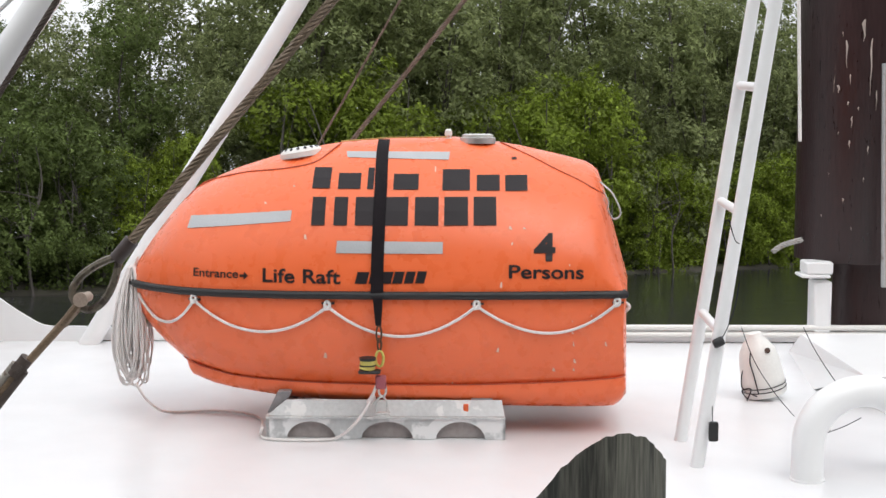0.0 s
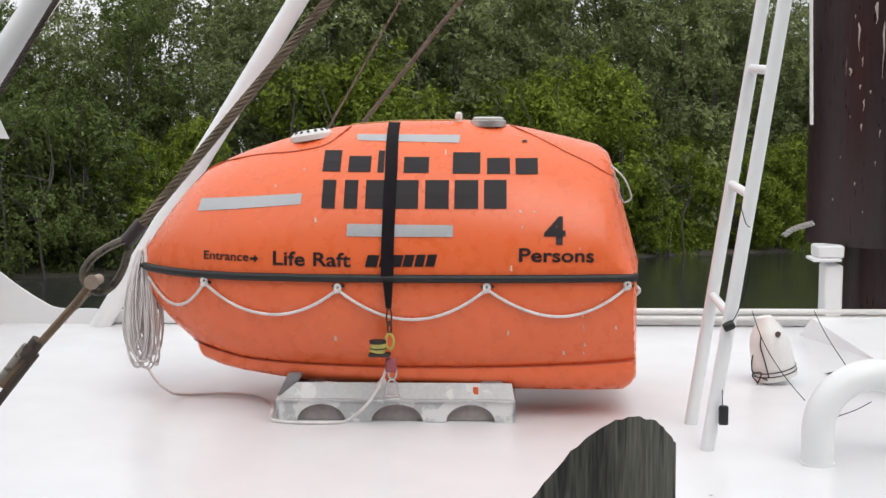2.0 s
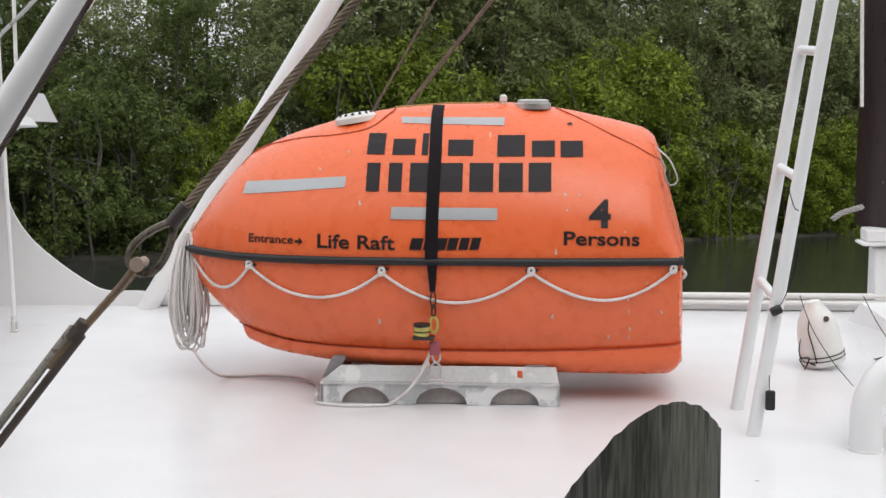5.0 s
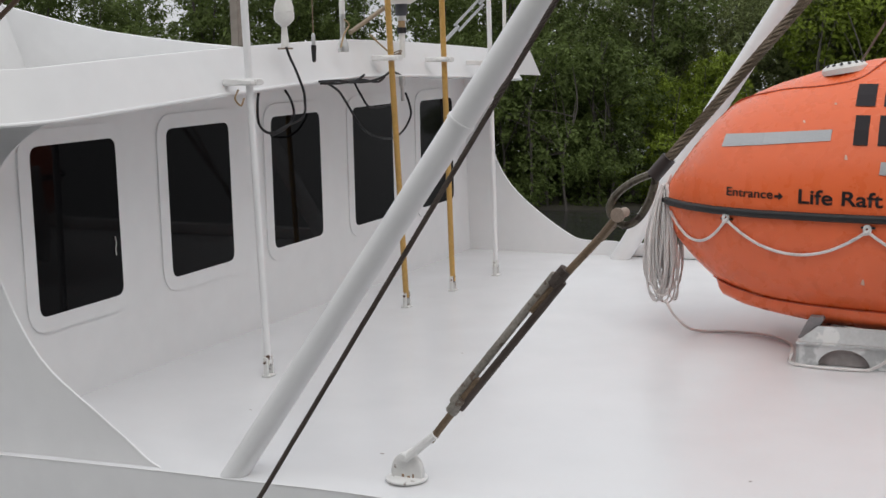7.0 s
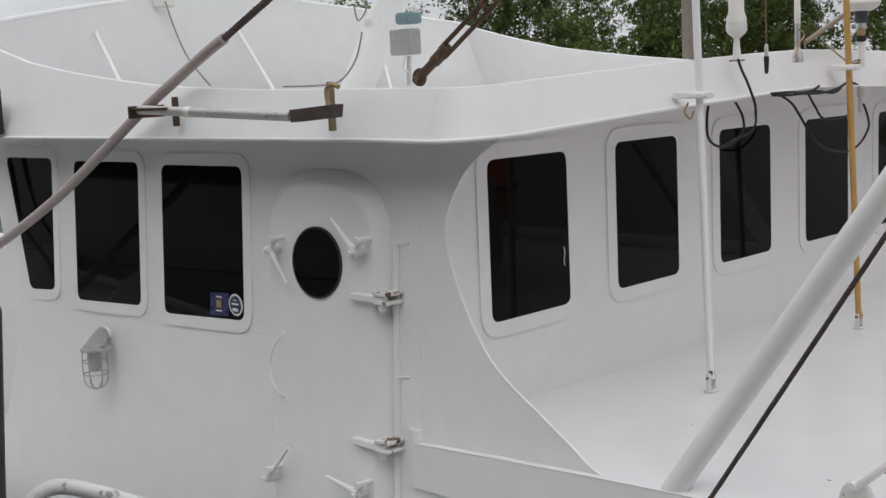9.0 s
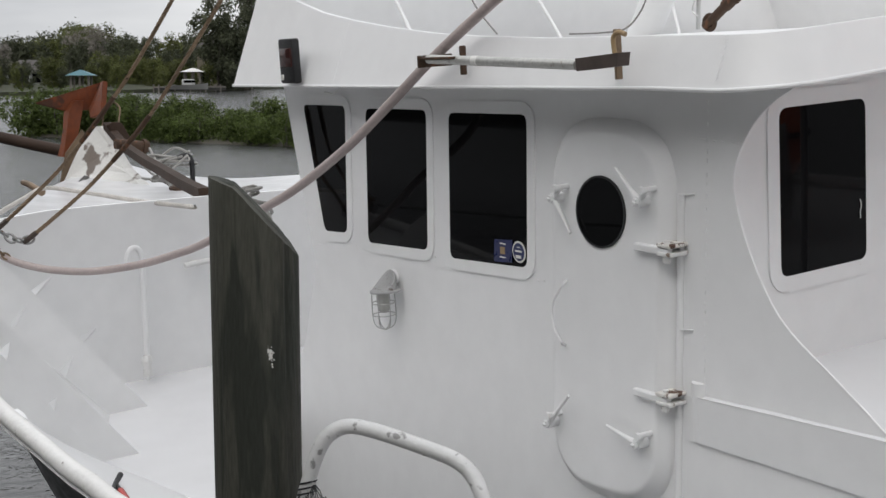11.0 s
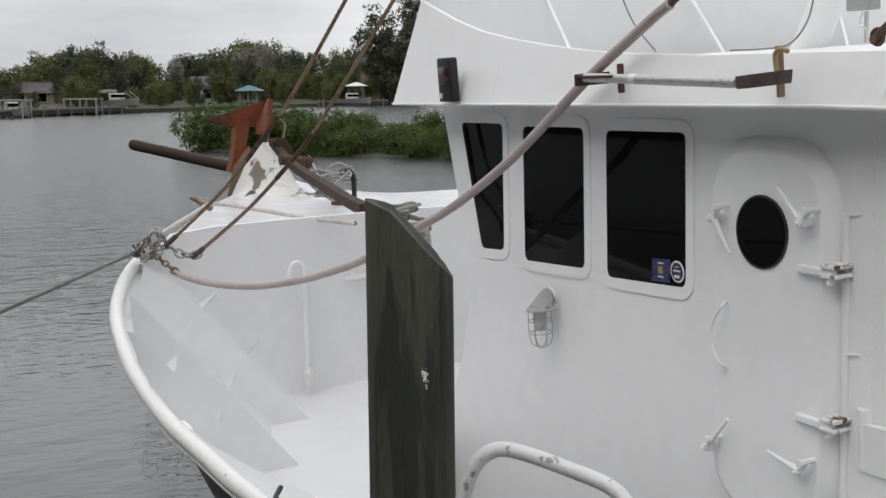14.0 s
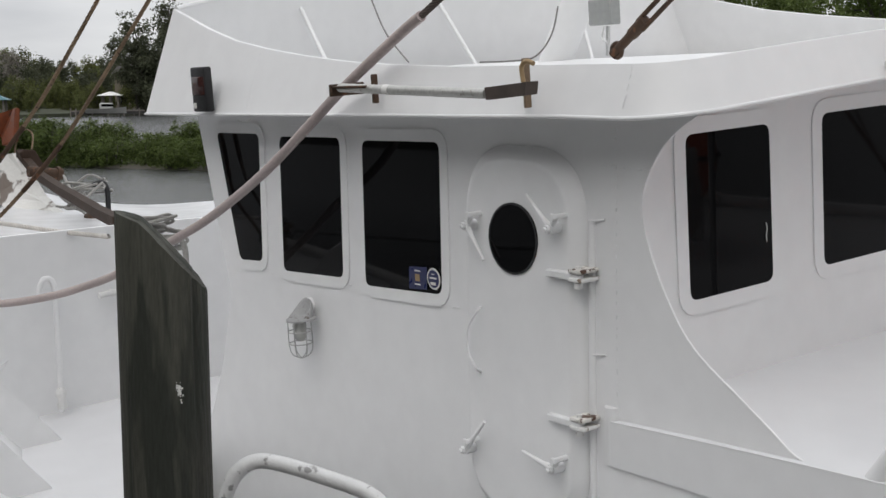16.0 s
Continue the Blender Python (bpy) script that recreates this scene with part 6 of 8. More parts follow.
# ---- rigging ----
def wire_rope(bm, p0, p1, R, pitch=0.11, strands=6):
    """A wire rope laid of twisted strands."""
    p0, p1 = Vector(p0), Vector(p1)
    d = p1 - p0
    n = max(int(d.length / pitch * 10), 4)
    u = d.normalized().orthogonal().normalized()
    v = d.normalized().cross(u)
    for s in range(strands):
        pts = []
        for k in range(n + 1):
            a = 2 * math.pi * (k / 10 + s / strands)
            pts.append(p0 + d * (k / n) + (u * math.cos(a) + v * math.sin(a)) * R * 0.62)
        tube(bm, pts, R * 0.38, 5, caps=False)
    return bm


def twisted(bm, pts, R, pitch=0.05, strands=3):
    """A laid rope along a smooth line."""
    pts = [Vector(p) for p in pts]
    L = [0.0]
    for a, b in zip(pts, pts[1:]):
        L.append(L[-1] + (b - a).length)
    n = int(L[-1] / pitch * 7)
    for s in range(strands):
        out = []
        for k in range(n + 1):
            t = L[-1] * k / n
            i = min(max(j for j in range(len(L)) if L[j] <= t + 1e-9), len(pts) - 2)
            f = (t - L[i]) / max(L[i + 1] - L[i], 1e-6)
            d = (pts[i + 1] - pts[i]).normalized()
            u = d.cross(Vector((0.3, 0.2, 1))).normalized()
            v = d.cross(u)
            a = 2 * math.pi * (k / 7 + s / strands)
            out.append(pts[i].lerp(pts[i + 1], f) + (u * math.cos(a) + v * math.sin(a)) * R * 0.58)
        tube(bm, out, R * 0.47, 6, caps=False)
    return bm


def mast_leg(p0, p1, r, label):
    root = thing("mast_leg", label, "mast leg")
    p0, p1 = Vector(p0), Vector(p1)
    d = (p1 - p0).normalized()
    bm = bmesh.new()
    tube(bm, [p0 - d * 0.15, p0 + d * 5.2], r, 28)
    part("pipe", bm, WHITE, root)
    for s in (1.44, 3.6):
        bm = bmesh.new()
        tube(bm, [p0 + d * (s - 0.006), p0 + d * s, p0 + d * (s + 0.006)], r + 0.003, 28)
        part("weld_ring", bm, WHITE, root)
    return root


mast_leg((-2.006, -2.030, -0.009), (-0.915, -2.030, 1.502), 0.041, "thick white painted steel pipe leaning aft from the deck edge")
mast_leg((-1.969, 2.400, 0.109), (-0.692, 2.400, 2.116), 0.060, "thick white painted steel pipe leaning aft behind the raft")

stay = thing("stay_turnbuckle", "rusty turnbuckle and shackle holding a thick wire stay to the deck", "turnbuckle")
A, B1, C1, D1, E1, G1 = (Vector(p) for p in ((-1.422, -1.920, 0.038), (-1.245, -1.920, 0.264), (-0.901, -1.920, 0.690), (-0.709, -1.920, 0.890), (-0.601, -1.920, 1.017), (0.008, -1.920, 1.723)))
dd = (D1 - A).normalized()
nn = dd.cross(Vector((0, 1, 0))).normalized()
bm = bmesh.new()
lathe(bm, [(0.068, 0.0), (0.068, 0.006), (0.06, 0.010)], 24, Matrix.Translation((A.x - 0.005, A.y, 0.001)))
part("deck_pad", bm, WORN, stay, "white round doubler plate")
bm = bmesh.new()
prism(bm, [(A.x - 0.055 * math.cos(math.pi * k / 14), A.y - 0.012, 0.03 + 0.062 * math.sin(math.pi * k / 14)) for k in range(15)] + [(A.x + 0.055, A.y - 0.012, 0.004), (A.x - 0.055, A.y - 0.012, 0.004)], (0, 0.024, 0))
bmesh.ops.bevel(bm, geom=list(bm.edges), offset=0.004, segments=1, affect='EDGES')
part("pad_eye", bm, WORN, stay)
for dx, dz, w, h in ((-0.012, 0.009, 0.004, 0.006), (0.008, 0.007, 0.005, 0.004), (0.024, 0.012, 0.002, 0.008)):
    bm = bmesh.new()
    box(bm, A.x + dx - w, A.x + dx + w, A.y - 0.0145, A.y - 0.011, 0.004 + dz - h, 0.004 + dz + h, 0.001)
    part("rust_chip", bm, mat("orange_rust", (0.24, 0.13, 0.055), 0.8, vary=0.3, scale=60), stay, "rust showing through the paint")
bm = bmesh.new()
for o in (-0.022, 0.022):
    tube(bm, [A + Vector((0.0, o, 0.035)), A + dd * 0.16 + Vector((0, o * 0.5, 0))], 0.013, 8)
tube(bm, [A + Vector((0, -0.04, 0.045)), A + Vector((0, 0.04, 0.045))], 0.012, 8)
part("lower_jaw", bm, WORN, stay)
bm = bmesh.new()
tube(bm, [A + dd * 0.13, B1 + dd * 0.12], 0.012, 10)
part("lower_screw", bm, STEELB, stay)
# the lower bar and the upper nut take the darker steel colour
bm = bmesh.new()
tube(bm, [B1 - nn * 0.0165, C1 - nn * 0.0165], 0.0125, 12)
part("body_bar", bm, WIRE, stay, "dark turnbuckle bar on the underside")
bm = bmesh.new()
tube(bm, [B1 + nn * 0.0165, C1 + nn * 0.0165], 0.0130, 12)
part("body_bar", bm, BODYS, stay, "worn galvanised turnbuckle bar")
for p in (B1, C1):
    bm = bmesh.new()
    tube(bm, [p - dd * 0.03, p + dd * 0.035], 0.0205, 12)
    tube(bm, [p - dd * 0.012, p + dd * 0.012], 0.0235, 6)
    part("end_nut", bm, WIRE if p is C1 else BODYS, stay)
bm = bmesh.new()
tube(bm, [C1 - dd * 0.14, D1 - dd * 0.05], 0.012, 10)
part("upper_screw", bm, STEELB, stay)
bm = bmesh.new()
for o in (-0.018, 0.018):
    tube(bm, [D1 - dd * 0.10 + Vector((0, o * 0.4, 0)), D1 - dd * 0.05 + Vector((0, o, 0)), D1 + Vector((0, o, 0))], 0.012, 8)
part("upper_jaw", bm, STEELB, stay)
bm = bmesh.new()
tube(bm, [D1 + Vector((0, -0.034, 0)), D1 + Vector((0, 0.034, 0))], 0.015, 14)
lathe(bm, [(0.021, -0.005), (0.021, 0.005)], 16, Matrix.Translation(D1 + Vector((0, -0.036, 0))) @ Matrix.Rotation(radians(90), 4, 'X'))
part("clevis_pin", bm, mat("pale_bolt", (0.42, 0.33, 0.27), 0.6, 0.3, vary=0.25, scale=30), stay, "pale rusty clevis pin")
up = (E1 - D1).normalized()
side = up.cross(Vector((0, 1, 0))).normalized()
bm = bmesh.new()
th = [D1 + up * (-0.03 + 0.0)] + [D1 + up * h + side * w for h, w in ((-0.015, 0.035), (0.03, 0.047), (0.09, 0.035), (0.15, 0.006))]
th2 = [D1 + up * h - side * w for h, w in ((0.15, 0.006), (0.09, 0.035), (0.03, 0.047), (-0.015, 0.035))]
tube(bm, curve([*th, *th2, th[0]], 5), 0.0115, 8, caps=False)
part("thimble", bm, THIMB, stay, "dark wire eye round a thimble")
bm = bmesh.new()
tube(bm, [D1 + up * 0.145, D1 + up * 0.215], 0.0215, 14)
part("ferrule", bm, mat("brown_ferrule", (0.055, 0.040, 0.037), 0.5, vary=0.2), stay, "dark brown ferrule sleeve")
wdir = (G1 - (D1 + up * 0.205)).normalized()
bm = bmesh.new()
wire_rope(bm, D1 + up * 0.205, D1 + up * 0.205 + wdir * 3.4, 0.0152, 0.13)
part("wire", bm, WIREB, stay, "twisted dark steel wire rope")


def thin_wire(pts, r, label, material=WIRE):
    root = thing("wire_stay", label, "wire")
    bm = bmesh.new()
    p, q = Vector(pts[0]), Vector(pts[1])
    wire_rope(bm, p, q, r, r * 9, 5)
    part("wire", bm, material, root)
    return root


w0, w1 = Vector((-1.575, -2.550, 0.131)), Vector((-0.677, -2.550, 1.483))
thin_wire((w0 + (w0 - w1) * 0.62, w1 + (w1 - w0) * 1.3), 0.0075, "dark steel wire stay running up outside the deck edge")
w0, w1 = Vector((-0.582, 2.510, 1.259)), Vector((-0.080, 2.510, 2.123))
thin_wire((w0 + (w0 - w1) * ((w0.z - 0.07) / (w1.z - w0.z)), w1 + (w1 - w0) * 0.8), 0.008, "thin brown wire stay behind the raft", STAYB)
w0, w1 = Vector((-0.370, 2.510, 1.280)), Vector((0.315, 2.510, 2.121))
thin_wire((w0 + (w0 - w1) * ((w0.z - 0.07) / (w1.z - w0.z)), w1 + (w1 - w0) * 0.8), 0.0155, "brown wire stay behind the raft", STAYB)

# ---- antenna poles on the aft side of the wheelhouse ----
def pole(foot, top, material, r, label, bracket_z, stretch=2.2):
    root = thing("antenna_pole", label, "pole", group="poles at the wheelhouse")
    foot, top = Vector(foot), Vector(top)
    d = top - foot
    bm = bmesh.new()
    tube(bm, [foot + d * 0.03, foot + d * stretch], r, 12)
    part("shaft", bm, material, root)
    bm = bmesh.new()
    for o in (-0.021, 0.021):
        box(bm, -0.011, 0.011, -0.004, 0.004, 0.0, 0.085, 0.002, Matrix.Translation((foot.x, foot.y + o, 0.001)))
    box(bm, -0.022, 0.022, -0.026, 0.026, 0.0, 0.008, 0.002, Matrix.Translation((foot.x, foot.y, 0.001)))
    part("foot_socket", bm, WORN, root, "white clevis socket on the deck")
    bm = bmesh.new()
    tube(bm, [(foot.x, foot.y - 0.032, 0.065), (foot.x, foot.y + 0.032, 0.065)], 0.007, 8)
    box(bm, -0.013, 0.013, -0.016, 0.016, 0.05, 0.095, 0.003, Matrix.Translation((foot.x, foot.y, 0.001)))
    part("foot_pin", bm, LUG, root, "rusty pin and pole end")
    if bracket_z:
        p = foot + d * (bracket_z / d.z)
        bm = bmesh.new()
        box(bm, AFX - 0.01, p.x + 0.05, p.y - 0.022, p.y + 0.022, p.z - 0.012, p.z + 0.016, 0.004)
        box(bm, p.x - 0.03, p.x + 0.04, p.y - 0.05, p.y + 0.05, p.z - 0.008, p.z + 0.010, 0.003)
        part("clamp", bm, WORN, root, "white clamp on the roof edge")
    return root


pole((-2.563, -0.952, 0.010), (-2.600, -0.960, 1.580), WHITE, 0.016, "slim white painted pole standing on the deck", 1.235)
pole((-2.651, 0.553, 0.010), (-2.600, 0.324, 1.608), GOLD, 0.0155, "slim yellow varnished pole standing on the deck", 1.31)
pole((-2.608, 1.057, 0.010), (-2.600, 0.968, 1.622), GOLD, 0.0155, "slim yellow varnished pole standing on the deck", 1.29)
pole((-2.563, 1.587, 0.010), (-2.560, 1.530, 1.633), WHITE, 0.014, "slim white painted pole standing on the deck", 1.26)
bm = bmesh.new()
tube(bm, [(-2.750, 2.233, 1.378), (-2.750, 2.253, 2.213)], 0.012, 10)
solid("antenna_pole", bm, PLASTW, "short white pole on the roof edge", "pole")
bm = bmesh.new()
p, q = Vector((-2.800, -0.720, 1.395)), Vector((-2.800, -0.670, 2.070))
box(bm, -0.02, 0.02, -0.02, 0.02, 0.0, (q - p).length, 0.003, Matrix.Translation(p))
solid("roof_post", bm, mat("grey_weathered_post", (0.25, 0.22, 0.19), 0.8, vary=0.2), "grey weathered square post on the roof edge", "post")


def antenna(px_base, parts, label):
    root = thing("antenna", label, "antenna", Matrix.Translation(px_base), group="antennas")
    for name, prof, mt in parts:
        bm = bmesh.new()
        lathe(bm, prof, 16)
        part(name, bm, mt, root)
    return root


antenna((-2.680, -0.525, 1.390), (("base", [(0.022, -0.008), (0.019, 0.0), (0.0125, 0.085)], PLASTW), ("mast", [(0.044, 0.150), (0.044, 0.172), (0.034, 0.20), (0.029, 1.4)], PLASTW), ("collar", [(0.013, 0.085), (0.040, 0.108), (0.046, 0.120), (0.046, 0.149)], PLASTW), ("clamp", [(0.0, -0.014), (0.034, -0.014), (0.034, -0.007), (0.0, -0.007)], STEELB)), "white whip antenna with a thick moulded base")
antenna((-2.680, -0.277, 1.342), (("base", [(0.005, -0.028), (0.009, -0.02), (0.012, 0.03), (0.012, 0.05)], BLACKR), ("ferrule", [(0.009, 0.05), (0.009, 0.095), (0.005, 0.105)], ALU), ("whip", [(0.003, 0.105), (0.002, 1.3)], STEELB)), "thin black whip antenna")
antenna((-2.680, 0.003, 1.377), (("base", [(0.025, -0.02), (0.025, 0.02), (0.012, 0.05)], ALU), ("mast", [(0.013, 0.05), (0.013, 0.16)], ALU), ("tube", [(0.014, 0.16), (0.014, 1.2)], PLASTW)), "white tube antenna on a ratchet mount")
antenna((-2.660, 0.595, 1.379), (("stem", [(0.016, -0.06), (0.016, 0.065)], PLASTW), ("joint", [(0.022, 0.065), (0.024, 0.07), (0.024, 0.095)], BLACKR), ("band", [(0.019, 0.095), (0.019, 0.13)], BROWNT), ("clip", [(0.024, 0.13), (0.024, 0.155)], ALU), ("plug", [(0.026, 0.155), (0.032, 0.165), (0.032, 0.215)], mat("slate_grey_plastic", (0.05, 0.055, 0.065), 0.5, vary=0.15)), ("dome", [(0.05, 0.215), (0.085, 0.235), (0.095, 0.255), (0.085, 0.285), (0.04, 0.30)], PLASTW)), "white mushroom satellite antenna on a jointed stem")
bm = bmesh.new()
c = Vector((-2.610, 0.415, 1.332))
for k in range(3):
    ring_link(bm, c + Vector((0.0, 0.004 * k, 0.006 * k)), 0.026, 0.026 + 0.006 * k, 0.0035, Vector((1, 0, 0.2)).normalized(), Vector((0, 1, 0.15 * k)).normalized())
solid("cord_lashing", bm, STEELB, "dark cord lashed round the varnished pole", "cord")
bm = bmesh.new()
tube(bm, [(-2.720, 0.148, 1.450), (-2.720, 0.583, 1.595)], 0.012, 8)
solid("mount_arm", bm, mat("dull_bronze", (0.28, 0.22, 0.15), 0.5, 0.3), "dull tube arm of the antenna mount", "bracket")
bm = bmesh.new()
p = Vector((-2.670, 0.606, 1.224))
tube(bm, [p, p - Vector((0, 0, 0.05))], 0.017, 10)
tube(bm, [p - Vector((0, 0, 0.05)), p - Vector((0, 0, 0.13))], 0.011, 10)
solid("coax_connector", bm, ALU, "coaxial connector hanging at the roof edge", "connector")
CABLE = mat("black_cable", (0.012, 0.012, 0.014), 0.5, vary=0.2, spec=0.25)
for ps in ([(-2.645, -0.573, 1.385), (-2.645, -0.544, 1.338), (-2.645, -0.508, 1.295), (-2.645, -0.469, 1.239), (-2.645, -0.438, 1.187), (-2.645, -0.432, 1.142)] + [(-2.720, -0.310, 1.089), (-2.720, -0.353, 1.055), (-2.720, -0.463, 1.036), (-2.720, -0.608, 1.010), (-2.720, -0.697, 1.051), (-2.720, -0.708, 1.130), (-2.720, -0.695, 1.191)],
           [(-2.740, -0.577, 0.998), (-2.740, -0.456, 1.020), (-2.740, -0.378, 1.074), (-2.740, -0.393, 1.140), (-2.740, -0.443, 1.193)],
           [(-2.700, -0.190, 1.214), (-2.700, -0.017, 1.208), (-2.700, 0.213, 1.217), (-2.700, 0.394, 1.202), (-2.700, 0.536, 1.247), (-2.700, 0.666, 1.222)],
           [(-2.720, -0.118, 1.217), (-2.720, 0.047, 1.222), (-2.720, 0.311, 1.231), (-2.720, 0.561, 1.235)],
           [(-2.690, -0.222, 1.223), (-2.690, -0.034, 1.222), (-2.690, 0.106, 1.209), (-2.690, 0.225, 1.241)],
           [(-2.680, 0.031, 1.212), (-2.680, 0.234, 1.207), (-2.680, 0.388, 1.222), (-2.680, 0.484, 1.248)],
           [(-2.780, 0.013, 1.208), (-2.780, 0.122, 1.165), (-2.780, 0.204, 1.097), (-2.780, 0.345, 0.975), (-2.780, 0.497, 0.914), (-2.780, 0.691, 0.891), (-2.780, 0.830, 0.927), (-2.780, 0.918, 0.999), (-2.780, 0.907, 1.062), (-2.780, 0.862, 1.125)],
           [(-2.850, 0.416, 1.194), (-2.850, 0.485, 1.127), (-2.850, 0.575, 1.063), (-2.850, 0.771, 1.059), (-2.850, 0.875, 1.085)]):
    bm = bmesh.new()
    tube(bm, curve(ps, 6), 0.0060, 6)
    solid("antenna_cable", bm, CABLE, "black antenna cable looped under the roof edge", "cable")
for ps in ([(-2.660, 0.241, 1.438), (-2.660, 0.389, 1.372), (-2.660, 0.513, 1.328), (-2.660, 0.593, 1.341)], [(-2.660, -0.940, 1.214), (-2.660, -0.966, 1.178), (-2.660, -0.925, 1.148), (-2.660, -0.899, 1.179)], [(-2.660, -0.060, 1.377), (-2.660, -0.017, 1.444), (-2.660, 0.030, 1.484), (-2.660, -0.013, 1.510)]):
    bm = bmesh.new()
    tube(bm, curve(ps, 6), 0.004, 6)
    solid("thin_cable", bm, BROWNT, "thin weathered cable at the roof edge", "cable")

# ---- things on the roof ----
tb = thing("roof_turnbuckle", "rusty turnbuckle of a wire stay on the roof", "turnbuckle")
a, b = Vector((-3.593, -1.600, 1.352)), Vector((-3.140, -1.600, 1.660))
d = (b - a).normalized()
s = d.cross(Vector((0, 1, 0))).normalized()
bm = bmesh.new()
tube(bm, [a, a + d * 0.15], 0.02, 10)
ring_link(bm, a + d * 0.03, 0.03, 0.03, 0.010)
part("jaw", bm, RUST, tb)
bm = bmesh.new()
for o in (-0.022, 0.022):
    tube(bm, [a + d * 0.2 + s * o, a + d * 0.75 + s * o], 0.011, 8)
part("body", bm, RUST, tb)
bm = bmesh.new()
tube(bm, [a + d * 0.14, a + d * 0.24], 0.026, 10)
tube(bm, [a + d * 0.72, a + d * 0.80], 0.026, 10)
tube(bm, [a + d * 0.8, a + d * 2.5], 0.012, 8)
part("screw", bm, RUST, tb)
tb2 = thing("roof_turnbuckle", "galvanised turnbuckle of a wire stay beyond the roof", "turnbuckle")
a, b = Vector((-3.126, 2.200, 1.429)), Vector((-2.876, 2.200, 1.658))
d = (b - a).normalized()
s = d.cross(Vector((0, 1, 0))).normalized()
bm = bmesh.new()
for o in (-0.022, 0.022):
    tube(bm, [a + d * 0.08 + s * o, a + d * 0.32 + s * o], 0.009, 8)
tube(bm, [a - d * 0.1, a + d * 0.1], 0.012, 8)
tube(bm, [a + d * 0.3, a + d * 2.6], 0.012, 8)
part("body", bm, GALV, tb2)
mast = thing("foremast", "thick white mast raking aft on the roof", "mast")
a, b = Vector((-5.955, 0.200, 1.326)), Vector((-5.608, 0.200, 1.847))
bm = bmesh.new()
tube(bm, [a - (b - a) * 0.5, a + (b - a) * 5], 0.105, 24)
part("pipe", bm, WHITE, mast)
flood = thing("flood_light", "grey square box with a teal lamp head on the roof", "flood light")
a, b = Vector((-4.772, -0.600, 1.486)), Vector((-4.600, -0.600, 1.624))
bm = bmesh.new()
box(bm, a.x, b.x, a.y - 0.03, a.y + 0.05, a.z, b.z, 0.008)
part("box", bm, mat("grey_box_paint", (0.33, 0.34, 0.33), 0.5, vary=0.12), flood)
a, b = Vector((-4.700, -0.600, 1.648)), Vector((-4.585, -0.600, 1.712))
bm = bmesh.new()
box(bm, a.x, b.x, a.y - 0.05, a.y + 0.05, a.z, b.z, 0.015, seg=2)
part("lamp_head", bm, mat("teal_lamp", (0.16, 0.25, 0.27), 0.35, vary=0.1), flood, "teal lamp head")
bm = bmesh.new()
tube(bm, [(-4.672, -0.580, 1.481), (-4.683, -0.580, 1.324)], 0.012, 8)
tube(bm, curve([(-4.657, -0.620, 1.481), (-4.679, -0.620, 1.422), (-4.637, -0.620, 1.390)], 4), 0.005, 6)
part("post", bm, ALU, flood)
for ps in ([(-4.833, -2.000, 1.773), (-4.778, -2.000, 1.653), (-4.683, -2.000, 1.506), (-4.522, -2.000, 1.372)], [(-4.118, -1.900, 1.354), (-3.890, -1.900, 1.353), (-3.743, -1.900, 1.368), (-3.637, -1.900, 1.451), (-3.588, -1.900, 1.563)], [(-4.405, -1.200, 1.724), (-4.382, -1.200, 1.654), (-4.326, -1.200, 1.692), (-4.310, -1.200, 1.744)]):
    bm = bmesh.new()
    tube(bm, curve(ps, 6), 0.0038, 6)
    solid("roof_cable", bm, mat("grey_cable", (0.22, 0.21, 0.2), 0.5), "grey cable lying along the roof", "cable")
bm = bmesh.new()
c = Vector((-4.293, -1.200, 1.641))
lathe(bm, [(0.02, -0.03), (0.028, 0), (0.02, 0.03)], 14, Matrix.Translation(c) @ Matrix.Rotation(radians(70), 4, 'Y'))
solid("cable_gland", bm, PLASTW, "white round cable fitting on the mast", "fitting")
bm = bmesh.new()
c = Vector((-7.386, -0.300, 1.945))
box(bm, c.x - 0.09, c.x + 0.09, c.y - 0.05, c.y + 0.05, c.z - 0.03, c.z + 0.05, 0.015)
solid("deck_light", bm, PLASTW, "white flood light head behind the visor", "flood light")

# bracket with a steel tube on the fascia
br = thing("outrigger_bracket", "steel tube bracket with rusty end plates on the roof fascia", "bracket")
fa = lambda t: Vector(t)
bm = bmesh.new()
tube(bm, [(-4.553, -2.360, 1.281), (-3.507, -2.360, 1.245)], 0.0205, 14)
part("tube", bm, PIPEG, br)
bm = bmesh.new()
tube(bm, [(-4.200, -2.360, 1.270), (-4.160, -2.360, 1.267)], 0.0222, 14)
part("band", bm, PLASTW, br, "white band")
bm = bmesh.new()
a, b = Vector((-4.599, -2.360, 1.244)), Vector((-4.315, -2.330, 1.298))
box(bm, a.x, a.x + 0.015, a.y - 0.035, -2.21, a.z, b.z, 0.004)
box(bm, a.x, b.x, -2.385, -2.33, b.z - 0.02, b.z - 0.008, 0.003)
a = Vector((-4.487, -2.230, 1.201))
box(bm, a.x - 0.009, a.x + 0.009, -2.235, -2.205, a.z, a.z + 0.13, 0.004)
part("end_plate", bm, RUST, br, "rusty end plate")
bm = bmesh.new()
prism(bm, [(-3.489, -2.385, 1.270), (-3.243, -2.385, 1.287), (-3.253, -2.385, 1.238), (-3.483, -2.385, 1.222)], (0, 0.06, 0))
part("sleeve", bm, WIRE, br, "rusty square sleeve", smooth=False)
bm = bmesh.new()
a = Vector((-3.432, -2.270, 1.180))
box(bm, a.x - 0.007, a.x + 0.007, -2.238, -2.205, a.z, a.z + 0.19, 0.003)
part("hanger", bm, STEELB, br, "rusty hanger plate")
bm = bmesh.new()
